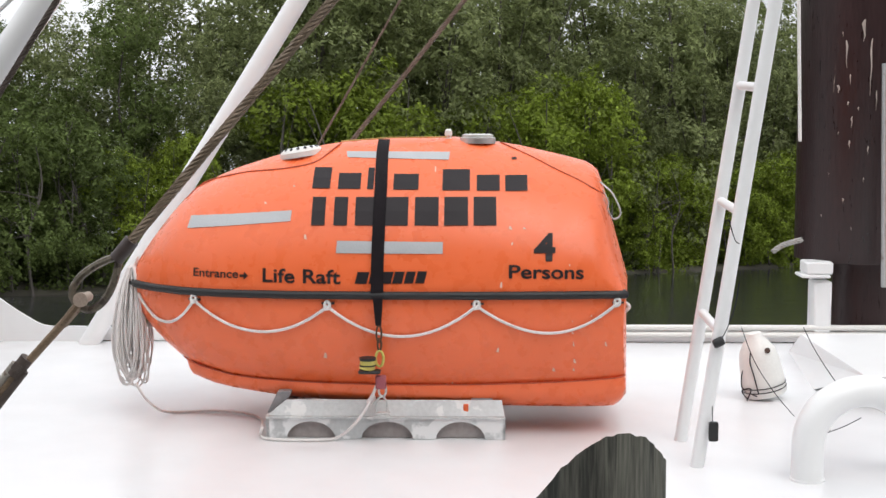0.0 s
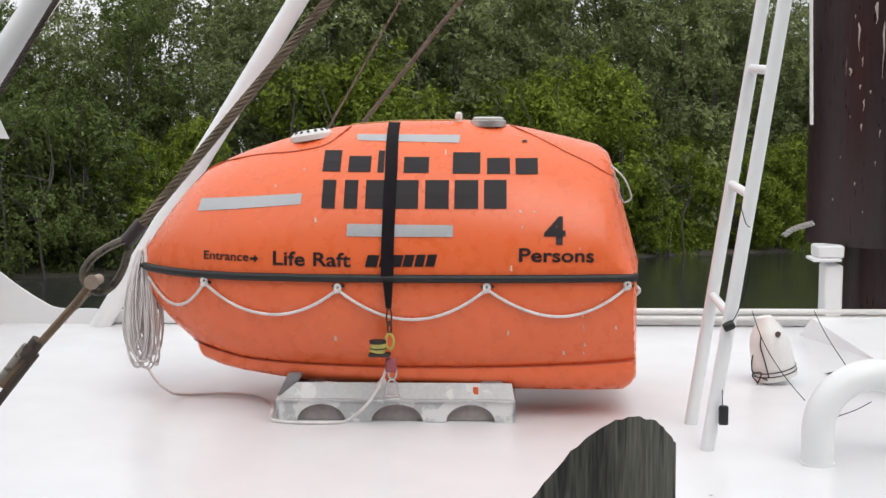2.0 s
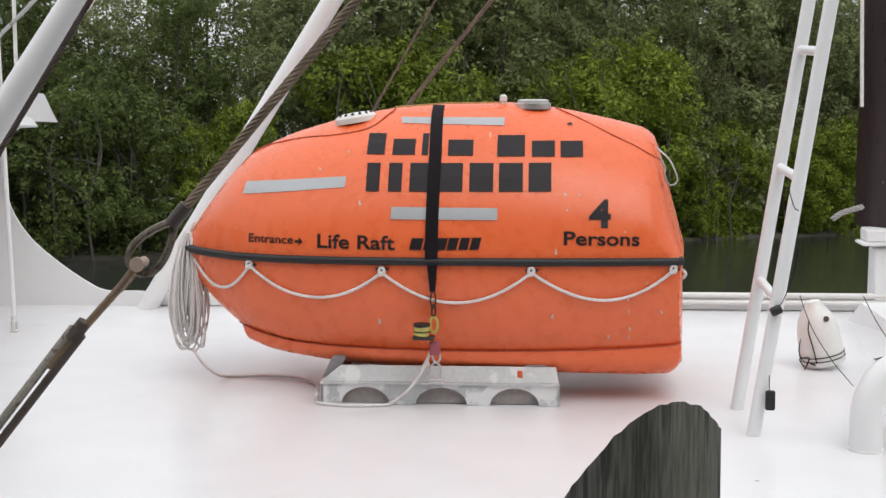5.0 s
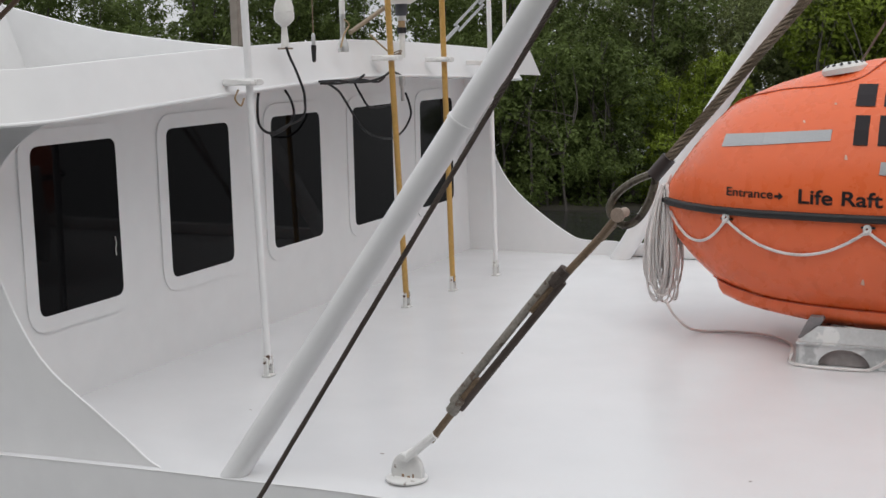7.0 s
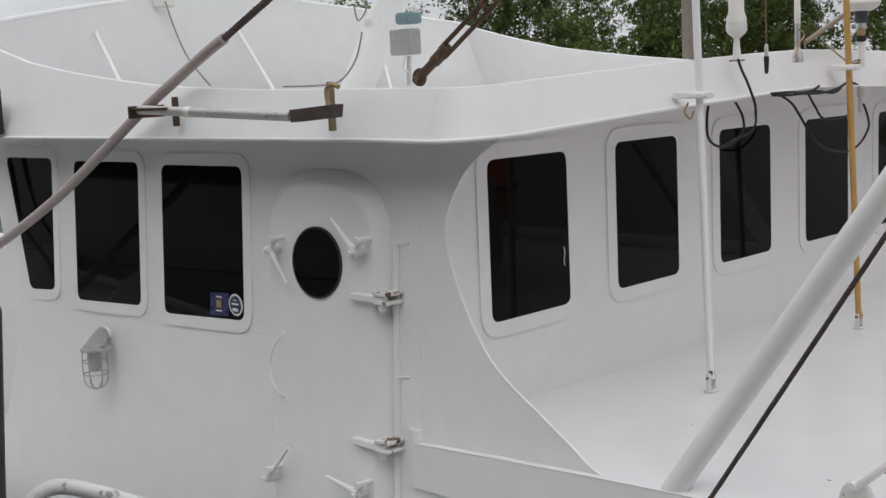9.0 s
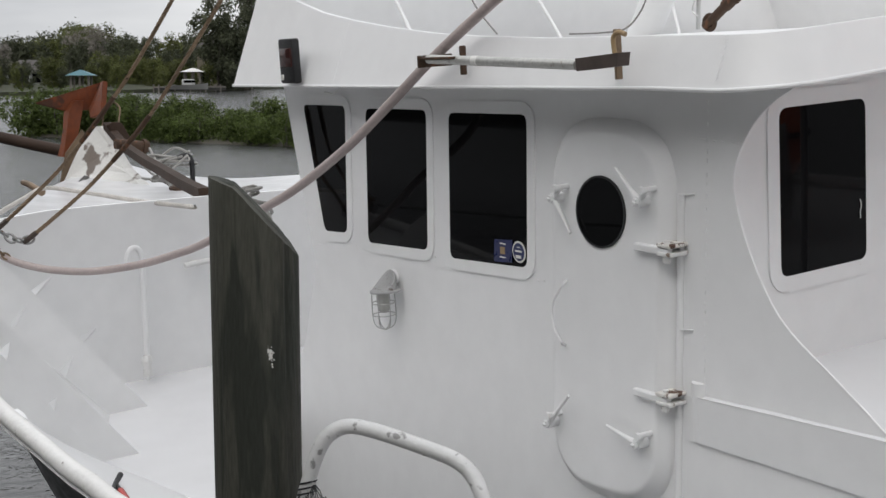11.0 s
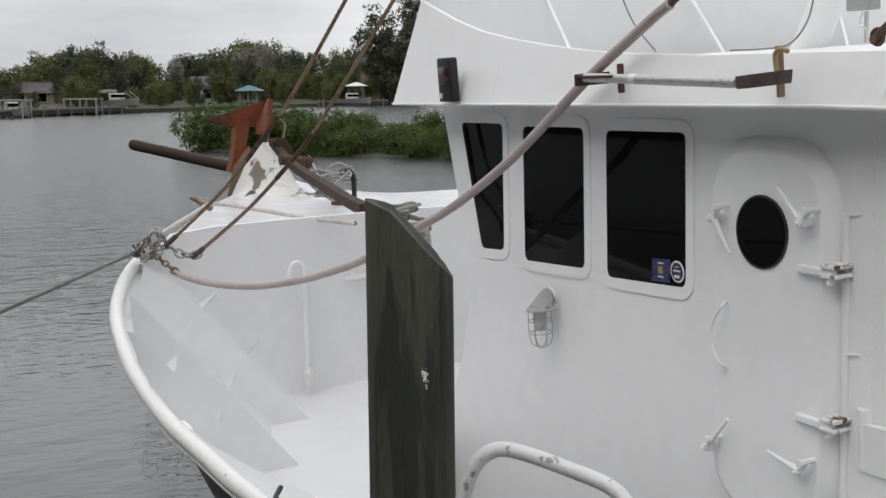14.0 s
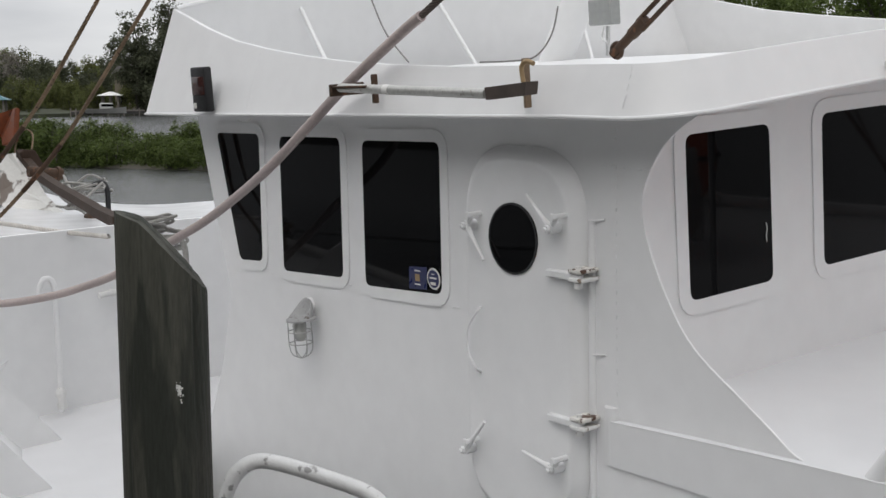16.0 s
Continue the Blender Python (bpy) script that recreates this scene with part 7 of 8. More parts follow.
tube(bm, curve([(-3.417, -2.250, 1.280), (-3.422, -2.250, 1.338), (-3.391, -2.250, 1.358), (-3.353, -2.250, 1.349)], 5), 0.0095, 10)
part("hook", bm, BROWNT, br, "tan hook over the roof edge")
nav = thing("navigation_light", "dark red side light in a black case on the roof corner", "navigation light")
a, b = Vector((-6.281, -2.240, 1.161)), Vector((-6.107, -2.240, 1.408))
bm = bmesh.new()
box(bm, a.x, b.x, -2.255, -2.205, a.z, b.z, 0.012, seg=2)
part("case", bm, BLACKR, nav)
bm = bmesh.new()
box(bm, a.x + 0.015, b.x - 0.01, -2.262, -2.24, a.z + 0.09, b.z - 0.05, 0.01, seg=2)
part("lens", bm, mat("dark_red_lens", (0.04, 0.013, 0.011), 0.15), nav, "dark red lens")
bm = bmesh.new()
box(bm, a.x + 0.02, a.x + 0.05, -2.259, -2.24, a.z + 0.02, a.z + 0.05, 0.002)
part("plate", bm, PLASTW, nav, "small white plate")
bm = bmesh.new()
tube(bm, curve([(-6.204, -2.020, 1.096), (-6.102, -2.020, 1.087), (-6.013, -2.018, 1.122)], 5), 0.006, 6)
solid("eave_hook", bm, WORN, "small bent rod under the eave", "hook")

# ---- ladder, vent pipe, jug and stack aft of the raft ----
lad = thing("ladder", "white painted pipe ladder leaning from the deck", "ladder")
N0, N1 = Vector((1.287, -0.410, 0.004)), Vector((1.549, -0.410, 1.791))
F0, F1 = Vector((1.286, 0.014, 0.004)), Vector((1.552, 0.014, 1.824))
for p, q in ((N0, N1), (F0, F1)):
    bm = bmesh.new()
    tube(bm, [p - (q - p) * 0.01, p + (q - p) * 1.7], 0.0275, 18)
    part("rail", bm, WHITE, lad)
for z in (0.541, 1.020, 1.508, 1.99, 2.47):
    f = z / (N1.z - N0.z)
    bm = bmesh.new()
    tube(bm, [N0 + (N1 - N0) * f, F0 + (F1 - F0) * (z + 0.02) / (F1.z - F0.z)], 0.019, 12)
    part("rung", bm, WHITE, lad)
bm = bmesh.new()
tube(bm, curve([(1.385, -0.460, 0.998), (1.409, -0.460, 0.921), (1.427, -0.460, 0.905)], 5), 0.002, 5)
tube(bm, curve([(1.430, -0.460, 0.754), (1.414, -0.460, 0.653), (1.383, -0.460, 0.563), (1.355, -0.460, 0.514)], 5), 0.002, 5)
tube(bm, curve([(1.333, -0.460, 0.257), (1.336, -0.460, 0.189)], 5), 0.002, 5)
cord = part("cord", bm, CABLE, lad, "thin black cord with rubber clips")
bm = bmesh.new()
c = Vector((1.353, -0.460, 0.514))
lathe(bm, [(0.015, -0.022), (0.019, -0.015), (0.019, 0.015), (0.015, 0.022)], 12, Matrix.Translation(c) @ Matrix.Rotation(radians(65), 4, 'Y'))
part("clip", bm, BLACKR, cord)
bm = bmesh.new()
c = Vector((1.339, -0.460, 0.155))
box(bm, c.x - 0.018, c.x + 0.02, c.y - 0.012, c.y + 0.012, c.z - 0.04, c.z + 0.04, 0.008, seg=2)
part("weight", bm, BLACKR, cord)
for ps in ([(1.576, 0.200, 0.467), (1.636, 0.200, 0.315), (1.727, 0.200, 0.174), (1.820, 0.200, 0.064)], [(1.850, 0.200, 0.468), (1.910, 0.200, 0.354), (1.996, 0.200, 0.226)], [(1.850, -0.200, 0.086), (1.931, -0.200, 0.117), (1.997, -0.200, 0.153)]):
    bm = bmesh.new()
    tube(bm, curve(ps, 5), 0.002, 5)
    solid("thin_line", bm, CABLE, "thin black line strung across the deck", "line")
goose = thing("gooseneck_vent", "large white bent vent pipe on the deck", "vent pipe")
bm = bmesh.new()
b0 = Vector((1.679, -0.596, 0.000))
w = 0.215
pts = [b0 + Vector((0, 0, -0.01)), b0 + Vector((0, 0, 0.05)), b0 + Vector((0, 0, 0.14))]
pts += [b0 + Vector((w - w * math.cos(a), 0.10 * (1 - math.cos(a)) / 2, 0.14 + 0.20 * math.sin(a))) for a in (math.pi * k / 14 for k in range(1, 14))]
pts += [b0 + Vector((2 * w, 0.10, 0.12))]
tube(bm, pts, 0.062, 22)
part("pipe", bm, WHITE, goose)
bm = bmesh.new()
tube(bm, [b0 + Vector((0, 0, -0.004)), b0 + Vector((0, 0, 0.008))], 0.067, 22)
part("weld_ring", bm, WHITE, goose)
jug = thing("cut_jug", "white plastic jug upside down on the deck, tied with cord", "jug")
c = Vector((1.844, 0.878, 0.000))
bm = bmesh.new()
mj = Matrix.Translation(c + Vector((-0.004, 0, 0.022))) @ Matrix.Rotation(radians(-12), 4, 'Y')
lathe(bm, [(0.102, 0.0), (0.108, 0.012), (0.106, 0.09), (0.100, 0.17), (0.088, 0.225), (0.066, 0.265), (0.042, 0.295), (0.036, 0.315), (0.02, 0.32)], 28, mj)
part("body", bm, PLASTW, jug)
bm = bmesh.new()
for z in (0.035, 0.055):
    tube(bm, [mj @ Vector((0.1095 * math.cos(a), 0.1095 * math.sin(a), z + 0.006 * math.sin(a))) for a in (2 * math.pi * k / 24 for k in range(25))], 0.0025, 5, caps=False)
tube(bm, curve([mj @ Vector(p) for p in ((-0.05, -0.098, 0.03), (-0.055, -0.094, 0.12), (-0.06, -0.085, 0.19), (-0.045, -0.07, 0.235))], 4), 0.003, 5)
tube(bm, curve([mj @ Vector(p) for p in ((-0.045, -0.07, 0.235), (-0.10, -0.03, 0.13), (-0.108, -0.02, 0.05), (-0.06, -0.1, 0.02))], 4), 0.003, 5)
tube(bm, curve([mj @ Vector(p) for p in ((-0.10, -0.06, 0.004), (-0.12, -0.05, 0.05), (-0.08, -0.09, 0.06), (-0.11, -0.08, 0.004))], 4), 0.003, 5)
part("tie_cord", bm, CABLE, jug, "dark cord")
bm = bmesh.new()
h = mj @ Vector((0.035, -0.083, 0.232))
lathe(bm, [(0.014, -0.004), (0.014, 0.004)], 12, Matrix.Translation(h) @ Matrix.Rotation(radians(60), 4, 'X'))
part("cut_hole", bm, mat("dark_hole_rim", (0.07, 0.04, 0.03), 0.8), jug, "dark round hole")

hatch = thing("hatch_box", "low white steel hatch box with sloping sides", "hatch")
bm = bmesh.new()
t0, t1 = Vector((2.237, 1.794, 0.170)), Vector((2.249, 0.569, 0.170))
b_0, b_1 = Vector((2.265, 2.192, 0.000)), Vector((2.132, 1.086, 0.000))
loft(bm, [[(b_0.x, b_0.y, 0.0), (b_1.x, b_1.y, 0.0), (b_1.x + 1.6, b_1.y - 0.3, 0.0), (b_0.x + 1.9, b_0.y + 0.1, 0.0)], [(t0.x, t0.y, 0.17), (t1.x, t1.y, 0.17), (t1.x + 1.3, t1.y - 0.05, 0.17), (t0.x + 1.6, t0.y + 0.1, 0.17)]])
part("body", bm, WHITE, hatch, smooth=False)
stack = thing("exhaust_stack", "dark brown exhaust stack with pale streaks on a white base", "exhaust stack")
SX, SY = 2.86, 2.80
bm = bmesh.new()
lathe(bm, [(0.415, 0.50), (0.42, 0.51), (0.42, 3.2)], 40, Matrix.Translation((SX, SY, 0)))
part("outer_pipe", bm, STACK, stack)
bm = bmesh.new()
lathe(bm, [(0.205, 0.0), (0.20, 0.02), (0.20, 0.52)], 32, Matrix.Translation((SX + 0.02, SY, 0)))
part("inner_pipe", bm, STACK, stack)
rnd = random.Random(9)
STREAK = mat("pale_streak", (0.40, 0.34, 0.30), 0.7, vary=0.35, scale=40)
for k, (x, z, hh, ww) in enumerate(((2.632, 1.78, 0.17, 0.007), (2.595, 1.57, 0.05, 0.009), (2.669, 1.37, 0.07, 0.005), (2.721, 1.92, 0.13, 0.011), (2.657, 1.234, 0.05, 0.006), (2.76, 1.20, 0.05, 0.004), (2.635, 0.89, 0.03, 0.005), (2.529, 0.79, 0.02, 0.004), (2.765, 1.70, 0.34, 0.006), (2.655, 1.63, 0.06, 0.004), (2.70, 1.45, 0.02, 0.005), (2.60, 1.30, 0.02, 0.003), (2.74, 1.02, 0.03, 0.003), (2.68, 0.72, 0.02, 0.003), (2.80, 1.5, 0.12, 0.004), (2.56, 1.05, 0.015, 0.003), (2.61, 1.90, 0.03, 0.004), (2.645, 1.48, 0.03, 0.006))):
    a = -math.acos((x - SX) / 0.42)
    bm = bmesh.new()
    lathe(bm, [(0.12, -0.5), (0.3, -0.25), (0.55, 0.0), (1.0, 0.28), (0.6, 0.45), (0.15, 0.5)], 8)
    for v in bm.verts:
        u, t, zz = v.co
        u += 0.5 * math.sin(9 * zz + k) + 0.3 * math.sin(23 * zz + 2 * k)
        aa = a + u * ww / 0.42
        v.co = Vector((SX + (0.4205 + 0.002 * max(-t, 0)) * math.cos(aa), SY + (0.4205 + 0.002 * max(-t, 0)) * math.sin(aa), z + zz * hh))
    part("pale_streak", bm, STREAK, stack, "pale paint streak")
bm = bmesh.new()
p0, p1 = (2.477, 2.450, 0.067), (2.586, 2.450, 0.392)
box(bm, p0[0], p1[0], 2.45, 2.62, p0[2], p1[2], 0.012)
part("post", bm, WHITE, stack)
bm = bmesh.new()
p0, p1 = (2.388, 2.420, 0.416), (2.582, 2.420, 0.514)
box(bm, p0[0] + 0.03, p1[0], 2.42, 2.60, p0[2] + 0.02, p1[2], 0.01)
box(bm, p0[0], p1[0] - 0.02, 2.40, 2.60, p0[2], p0[2] + 0.02, 0.006)
part("clamp", bm, WHITE, stack)
bm = bmesh.new()
tube(bm, [(2.340, 2.350, 1.255), (2.299, 2.350, 2.492)], 0.011, 10)
part("conduit", bm, PLASTW, stack, "thin white pipe beside the stack")
bm = bmesh.new()
p = Vector((2.785, 2.200, 1.713))
tube(bm, [(2.805, 2.200, 1.713), (2.840, 2.200, 0.390)], 0.035, 14)
part("side_pipe", bm, GALV, stack, "rough grey pipe beside the stack")
rope = thing("rope_end", "frayed end of pale rope beside the stack", "rope")
bm = bmesh.new()
twisted(bm, curve([(2.376, 2.380, 0.657), (2.301, 2.380, 0.637), (2.247, 2.380, 0.616), (2.199, 2.380, 0.581)], 4), 0.018, 0.06)
part("strand", bm, ROPEO, rope)

# ---- foredeck, bow and lines ----
pipe = thing("vent_pipe", "slim white hooked vent pipe on the forecastle bulkhead", "vent pipe")
bm = bmesh.new()
tube(bm, curve([(-8.340, -2.489, -0.926), (-8.340, -2.463, -0.551), (-8.340, -2.446, -0.219), (-8.340, -2.441, -0.046), (-8.340, -2.465, 0.019), (-8.340, -2.512, 0.022), (-8.340, -2.543, -0.031), (-8.340, -2.553, -0.087)], 5), 0.020, 12)
part("pipe", bm, WHITE, pipe)
bm = bmesh.new()
c = Vector((-8.320, -2.485, -0.817))
lathe(bm, [(0.034, -0.08), (0.034, -0.05), (0.026, -0.01), (0.040, 0.02), (0.040, 0.04), (0.024, 0.07)], 8, Matrix.Translation(c))
part("valve", bm, WORN, pipe, "corroded valve at the foot")
cleat = thing("bulkhead_cleat", "small chipped white cleat on the bulkhead", "cleat")
c = Vector((-8.380, -2.014, -0.161))
bm = bmesh.new()
tube(bm, [c + Vector((0, -0.10, 0)), c + Vector((0, 0.10, 0.01))], 0.022, 8)
tube(bm, [c, c + Vector((-0.06, 0, 0))], 0.025, 8)
part("horn", bm, WORN, cleat)

hammer = thing("hammer", "claw hammer with a red handle lying on the rail", "hammer")
h0, h1 = Vector((-4.856, -3.878, -0.415)), Vector((-4.496, -3.921, -0.430))
d = (h1 - h0).normalized()
bm = bmesh.new()
tube(bm, [h0 + d * 0.08, h1], 0.015, 10)
part("handle", bm, RED, hammer, "red rubber handle")
bm = bmesh.new()
tube(bm, [h0 - d * 0.02, h0 + d * 0.09], 0.010, 8)
n = d.cross(Vector((0, 0, 1))).normalized()
tube(bm, curve([(-4.954, -3.825, -0.410), (-4.883, -3.866, -0.410), (-4.799, -3.908, -0.410), (-4.705, -3.943, -0.410)], 4), 0.013, 8, r2=0.010)
part("head", bm, BLACKR, hammer, "dark steel head")


def chain(pts, size, material, parent):
    """Links laid along a line, every second one turned."""
    pts = [Vector(p) for p in pts]
    L = [0.0]
    for a, b in zip(pts, pts[1:]):
        L.append(L[-1] + (b - a).length)
    step, t, k = size * 1.5, 0.0, 0
    while t < L[-1]:
        i = min(max(j for j in range(len(L)) if L[j] <= t + 1e-9), len(pts) - 2)
        c = pts[i].lerp(pts[i + 1], (t - L[i]) / max(L[i + 1] - L[i], 1e-6))
        d = (pts[i + 1] - pts[i]).normalized()
        u = d.cross(Vector((0.2, 1, 0.3))).normalized()
        v = d.cross(u)
        bm = bmesh.new()
        ring_link(bm, c, size, size * 0.62, size * 0.21, d, u if k % 2 else v)
        part("link", bm, material, parent)
        t += step
        k += 1


ch = thing("bow_chain", "galvanised chain and shackles bunched at the bow rail", "chain")
chain(curve([(-8.319, -3.481, 0.213), (-8.256, -3.455, 0.178), (-8.215, -3.430, 0.148), (-8.181, -3.396, 0.116)], 3), 0.030, STEELB, ch)
chain([(-8.317, -3.426, 0.291), (-8.302, -3.379, 0.263), (-8.266, -3.338, 0.222), (-8.216, -3.276, 0.203), (-8.203, -3.224, 0.208)], 0.040, CHAING, ch)
chain(curve([(-8.454, -3.591, 0.261), (-8.388, -3.557, 0.217), (-8.324, -3.494, 0.230), (-8.315, -3.439, 0.254)], 3), 0.034, CHAING, ch)
chain(curve([(-8.446, -3.572, 0.236), (-8.396, -3.528, 0.321), (-8.389, -3.459, 0.390), (-8.327, -3.432, 0.354), (-8.320, -3.451, 0.271)], 3), 0.036, CHAING, ch)
rnd = random.Random(41)
heap = [Vector(p) for p in [(-8.398, -3.563, 0.279), (-8.388, -3.501, 0.303), (-8.325, -3.474, 0.266), (-8.336, -3.536, 0.243), (-8.329, -3.458, 0.326)]]
for k in range(12):
    ax = Vector((rnd.uniform(-1, 1), rnd.uniform(-1, 1), rnd.uniform(-1, 1))).normalized()
    bm = bmesh.new()
    ring_link(bm, rnd.choice(heap) + Vector((rnd.uniform(-0.03, 0.03), rnd.uniform(-0.03, 0.03), rnd.uniform(-0.03, 0.02))), 0.036, 0.022, 0.009, ax, ax.orthogonal().normalized())
    part("link", bm, CHAING if k % 3 else STEELB, ch)
bm = bmesh.new()
tube(bm, [(-8.473, -3.601, 0.233), (-8.425, -3.560, 0.248)], 0.028, 10)
part("shackle", bm, mat("blue_green_shackle", (0.05, 0.13, 0.14), 0.5, 0.2, vary=0.3), ch, "blue-green painted shackle")
# both stays sag a little towards the bow
for stay in ([(-8.314, -3.421, 0.279), (-8.182, -3.208, 0.476), (-8.042, -3.002, 0.690), (-7.781, -2.761, 1.050), (-7.577, -2.602, 1.330), (-7.223, -2.395, 1.797)],
             [(-8.213, -3.270, 0.191), (-8.079, -3.078, 0.356), (-7.932, -2.853, 0.565), (-7.613, -2.604, 0.916), (-7.397, -2.416, 1.244), (-7.016, -2.163, 1.770)]):
    root = thing("bow_wire", "weathered wire stay rising from the bow chain", "wire")
    line = curve(stay, 5)
    far_end = line[-1] + (line[-1] - line[-2]).normalized() * 2.4
    bm = bmesh.new()
    twisted(bm, line + [far_end], 0.0135, 0.15, 4)
    part("wire", bm, STEELB, root)
    bm = bmesh.new()
    tube(bm, [line[0], line[0] + (line[1] - line[0]).normalized() * 0.11], 0.018, 12)
    part("socket", bm, WIRE, root, "steel end socket")
    bm = bmesh.new()
    tube(bm, line[12:17], 0.0165, 10)
    part("rusted_length", bm, RUST, root)
moor = thing("mooring_rope", "grey laid mooring rope running out from the bow", "rope")
bm = bmesh.new()
twisted(bm, [(-8.453, -3.596, 0.247), (-7.085, -4.682, 0.200), (-5.405, -5.675, 0.257)], 0.0135, 0.085)
part("rope", bm, ROPEG, moor)
moor2 = thing("mooring_rope", "pale laid rope lying across the forecastle", "rope")
bm = bmesh.new()
twisted(bm, curve([(-8.474, -3.404, 0.344), (-8.983, -3.152, 0.346), (-9.537, -2.882, 0.339), (-9.804, -2.705, 0.360), (-9.778, -2.608, 0.368), (-9.535, -2.501, 0.349), (-9.188, -2.408, 0.332), (-8.611, -2.279, 0.309), (-7.925, -2.173, 0.311)], 4), 0.018, 0.11)
part("rope", bm, ROPEP, moor2)
hose = thing("hose_covered_wire", "wire in a pinkish grey hose sagging from the bow", "hose")
bm = bmesh.new()
tube(bm, curve([(-8.237, -3.412, 0.119), (-8.107, -3.336, 0.073), (-7.909, -3.203, 0.036), (-7.642, -3.017, 0.030), (-7.273, -2.833, 0.090), (-7.021, -2.696, 0.161), (-6.732, -2.611, 0.252), (-6.223, -2.499, 0.461), (-5.869, -2.412, 0.614), (-5.361, -2.358, 0.855), (-4.997, -2.291, 1.088), (-4.687, -2.249, 1.282), (-4.335, -2.168, 1.499)] + [(-4.162, -2.170, 1.569)], 6), 0.024, 12)
part("sleeve", bm, HOSE, hose)
bm = bmesh.new()
a, b = (Vector(p) for p in [(-4.162, -2.170, 1.569), (-3.948, -2.100, 1.711)])
wire_rope(bm, a, a + (b - a) * 4, 0.017, 0.13)
part("wire", bm, WIRE, hose, "dark wire rope")

# ---- bow: anchor on its roller ----
anchor = thing("anchor", "red-brown plough anchor stowed on the bow roller", "anchor")
# plough of two plates that meet in a ridge, on a tapered shank
for poly in ([(-15.95, -0.969, 0.807), (-15.55, -0.19, 1.020), (-15.75, -0.33, 0.680), (-15.85, -0.60, 0.676)], [(-15.55, -0.19, 1.020), (-15.05, -0.34, 1.035), (-15.05, -0.40, 0.640), (-15.30, -0.47, 0.590), (-15.75, -0.33, 0.680)]):
    bm = bmesh.new()
    prism(bm, poly, (0.03, 0.05, -0.012))
    bmesh.ops.bevel(bm, geom=list(bm.edges), offset=0.012, segments=2, affect='EDGES')
    part("fluke", bm, REDRUST, anchor)
bm = bmesh.new()
loft(bm, [[Vector(c) + Vector((dx * w, dy * w, 0)) for dx, dy in ((-0.4, -0.55), (0.4, -0.45), (0.4, 0.45), (-0.4, 0.55))] for c, w in (((-15.72, -0.46, 0.80), 0.13), ((-15.80, -0.50, 0.66), 0.19), ((-15.80, -0.55, 0.45), 0.17), ((-15.80, -0.60, 0.28), 0.16), ((-15.80, -0.63, 0.12), 0.20))])
bmesh.ops.bevel(bm, geom=[e for e in bm.edges if e.calc_face_angle(0) > 0.8], offset=0.02, segments=2, affect='EDGES')
part("shank", bm, REDRUST, anchor)
bm = bmesh.new()
tube(bm, [(-17.770, -1.474, 0.488), (-15.756, -0.588, 0.151)], 0.075, 14)
part("stock", bm, DARKB, anchor, "dark rusty pipe stock")
bpost = thing("bow_post", "white chipped steel bow post with roller chute", "bow post")
bm = bmesh.new()
prism(bm, [(-15.481, -0.811, -0.156), (-15.454, -0.619, 0.183), (-15.309, -0.425, 0.483), (-15.193, -0.389, 0.489), (-14.950, -0.351, 0.225), (-14.611, -0.347, -0.003), (-14.063, -0.353, -0.173), (-14.773, -0.571, -0.181)], (0.07, 0.09, 0))
part("plate", bm, BOWP, bpost, smooth=False)
bm = bmesh.new()
tube(bm, [(-15.071, -0.340, 0.495), (-14.147, -0.466, 0.286), (-12.751, -0.747, 0.230), (-11.370, -1.065, 0.228), (-10.182, -1.339, 0.221), (-9.197, -1.578, 0.240)], 0.062, 4)
part("roller_chute", bm, DARKB, bpost, "dark rusty chute beam")
bm = bmesh.new()
tube(bm, curve([(-15.183, -0.365, 0.466), (-15.178, -0.316, 0.659), (-15.148, -0.212, 0.763), (-15.026, -0.172, 0.697), (-14.933, -0.237, 0.530)], 4), 0.010, 8)
part("hoop", bm, STEELB, bpost, "thin rusty bent hoop")
bm = bmesh.new()
tube(bm, curve([(-13.189, -0.212, 0.178), (-13.158, -0.126, 0.201), (-13.131, -0.076, 0.127), (-13.111, -0.095, -0.126)], 4), 0.03, 8)
part("hoop", bm, BLACKR, bpost, "black bent hoop")
bm = bmesh.new()
tube(bm, [(-14.1, -0.59, 0.333), (-14.1, -0.56, 0.330), (-14.1, -0.40, 0.300), (-14.1, -0.23, 0.266), (-14.1, -0.20, 0.262)], 0.062, 14)
tube(bm, [(-14.1, -0.27, 0.274), (-14.1, -0.23, 0.268)], 0.085, 14)
part("roller", bm, RUST, bpost, "rusty roller")
bm = bmesh.new()
box(bm, -0.12, 0.12, -0.1, 0.1, -0.1, 0.1, 0.02, Matrix.Translation((-12.778, -0.365, -0.183)))
part("stopper", bm, RUST, bpost, "rusty chain stopper")
bm = bmesh.new()
prism(bm, [(-15.5, -0.866, -0.191), (-15.5, -0.754, 0.171), (-15.5, -0.516, 0.448), (-15.5, -0.44, 0.30), (-15.5, -0.53, -0.19)], (-0.10, 0.03, 0))
part("side_plate", bm, STEELB, bpost, "bare rusty plate where the paint has gone", smooth=False)
bm = bmesh.new()
prism(bm, [(-14.72, -0.47, 0.518), (-14.72, -0.42, 0.552), (-14.72, -0.30, 0.533), (-14.72, -0.20, 0.317), (-14.72, -0.25, 0.192), (-14.72, -0.40, 0.326)], (0.04, 0.02, 0))
bmesh.ops.bevel(bm, geom=list(bm.edges), offset=0.008, segments=1, affect='EDGES')
part("roller_cheek", bm, DARKB, bpost, "dark rusty roller cheek", smooth=False)
lash = thing("rope_lashing", "tangle of pale rope lashed at the bow", "rope")
rnd = random.Random(12)
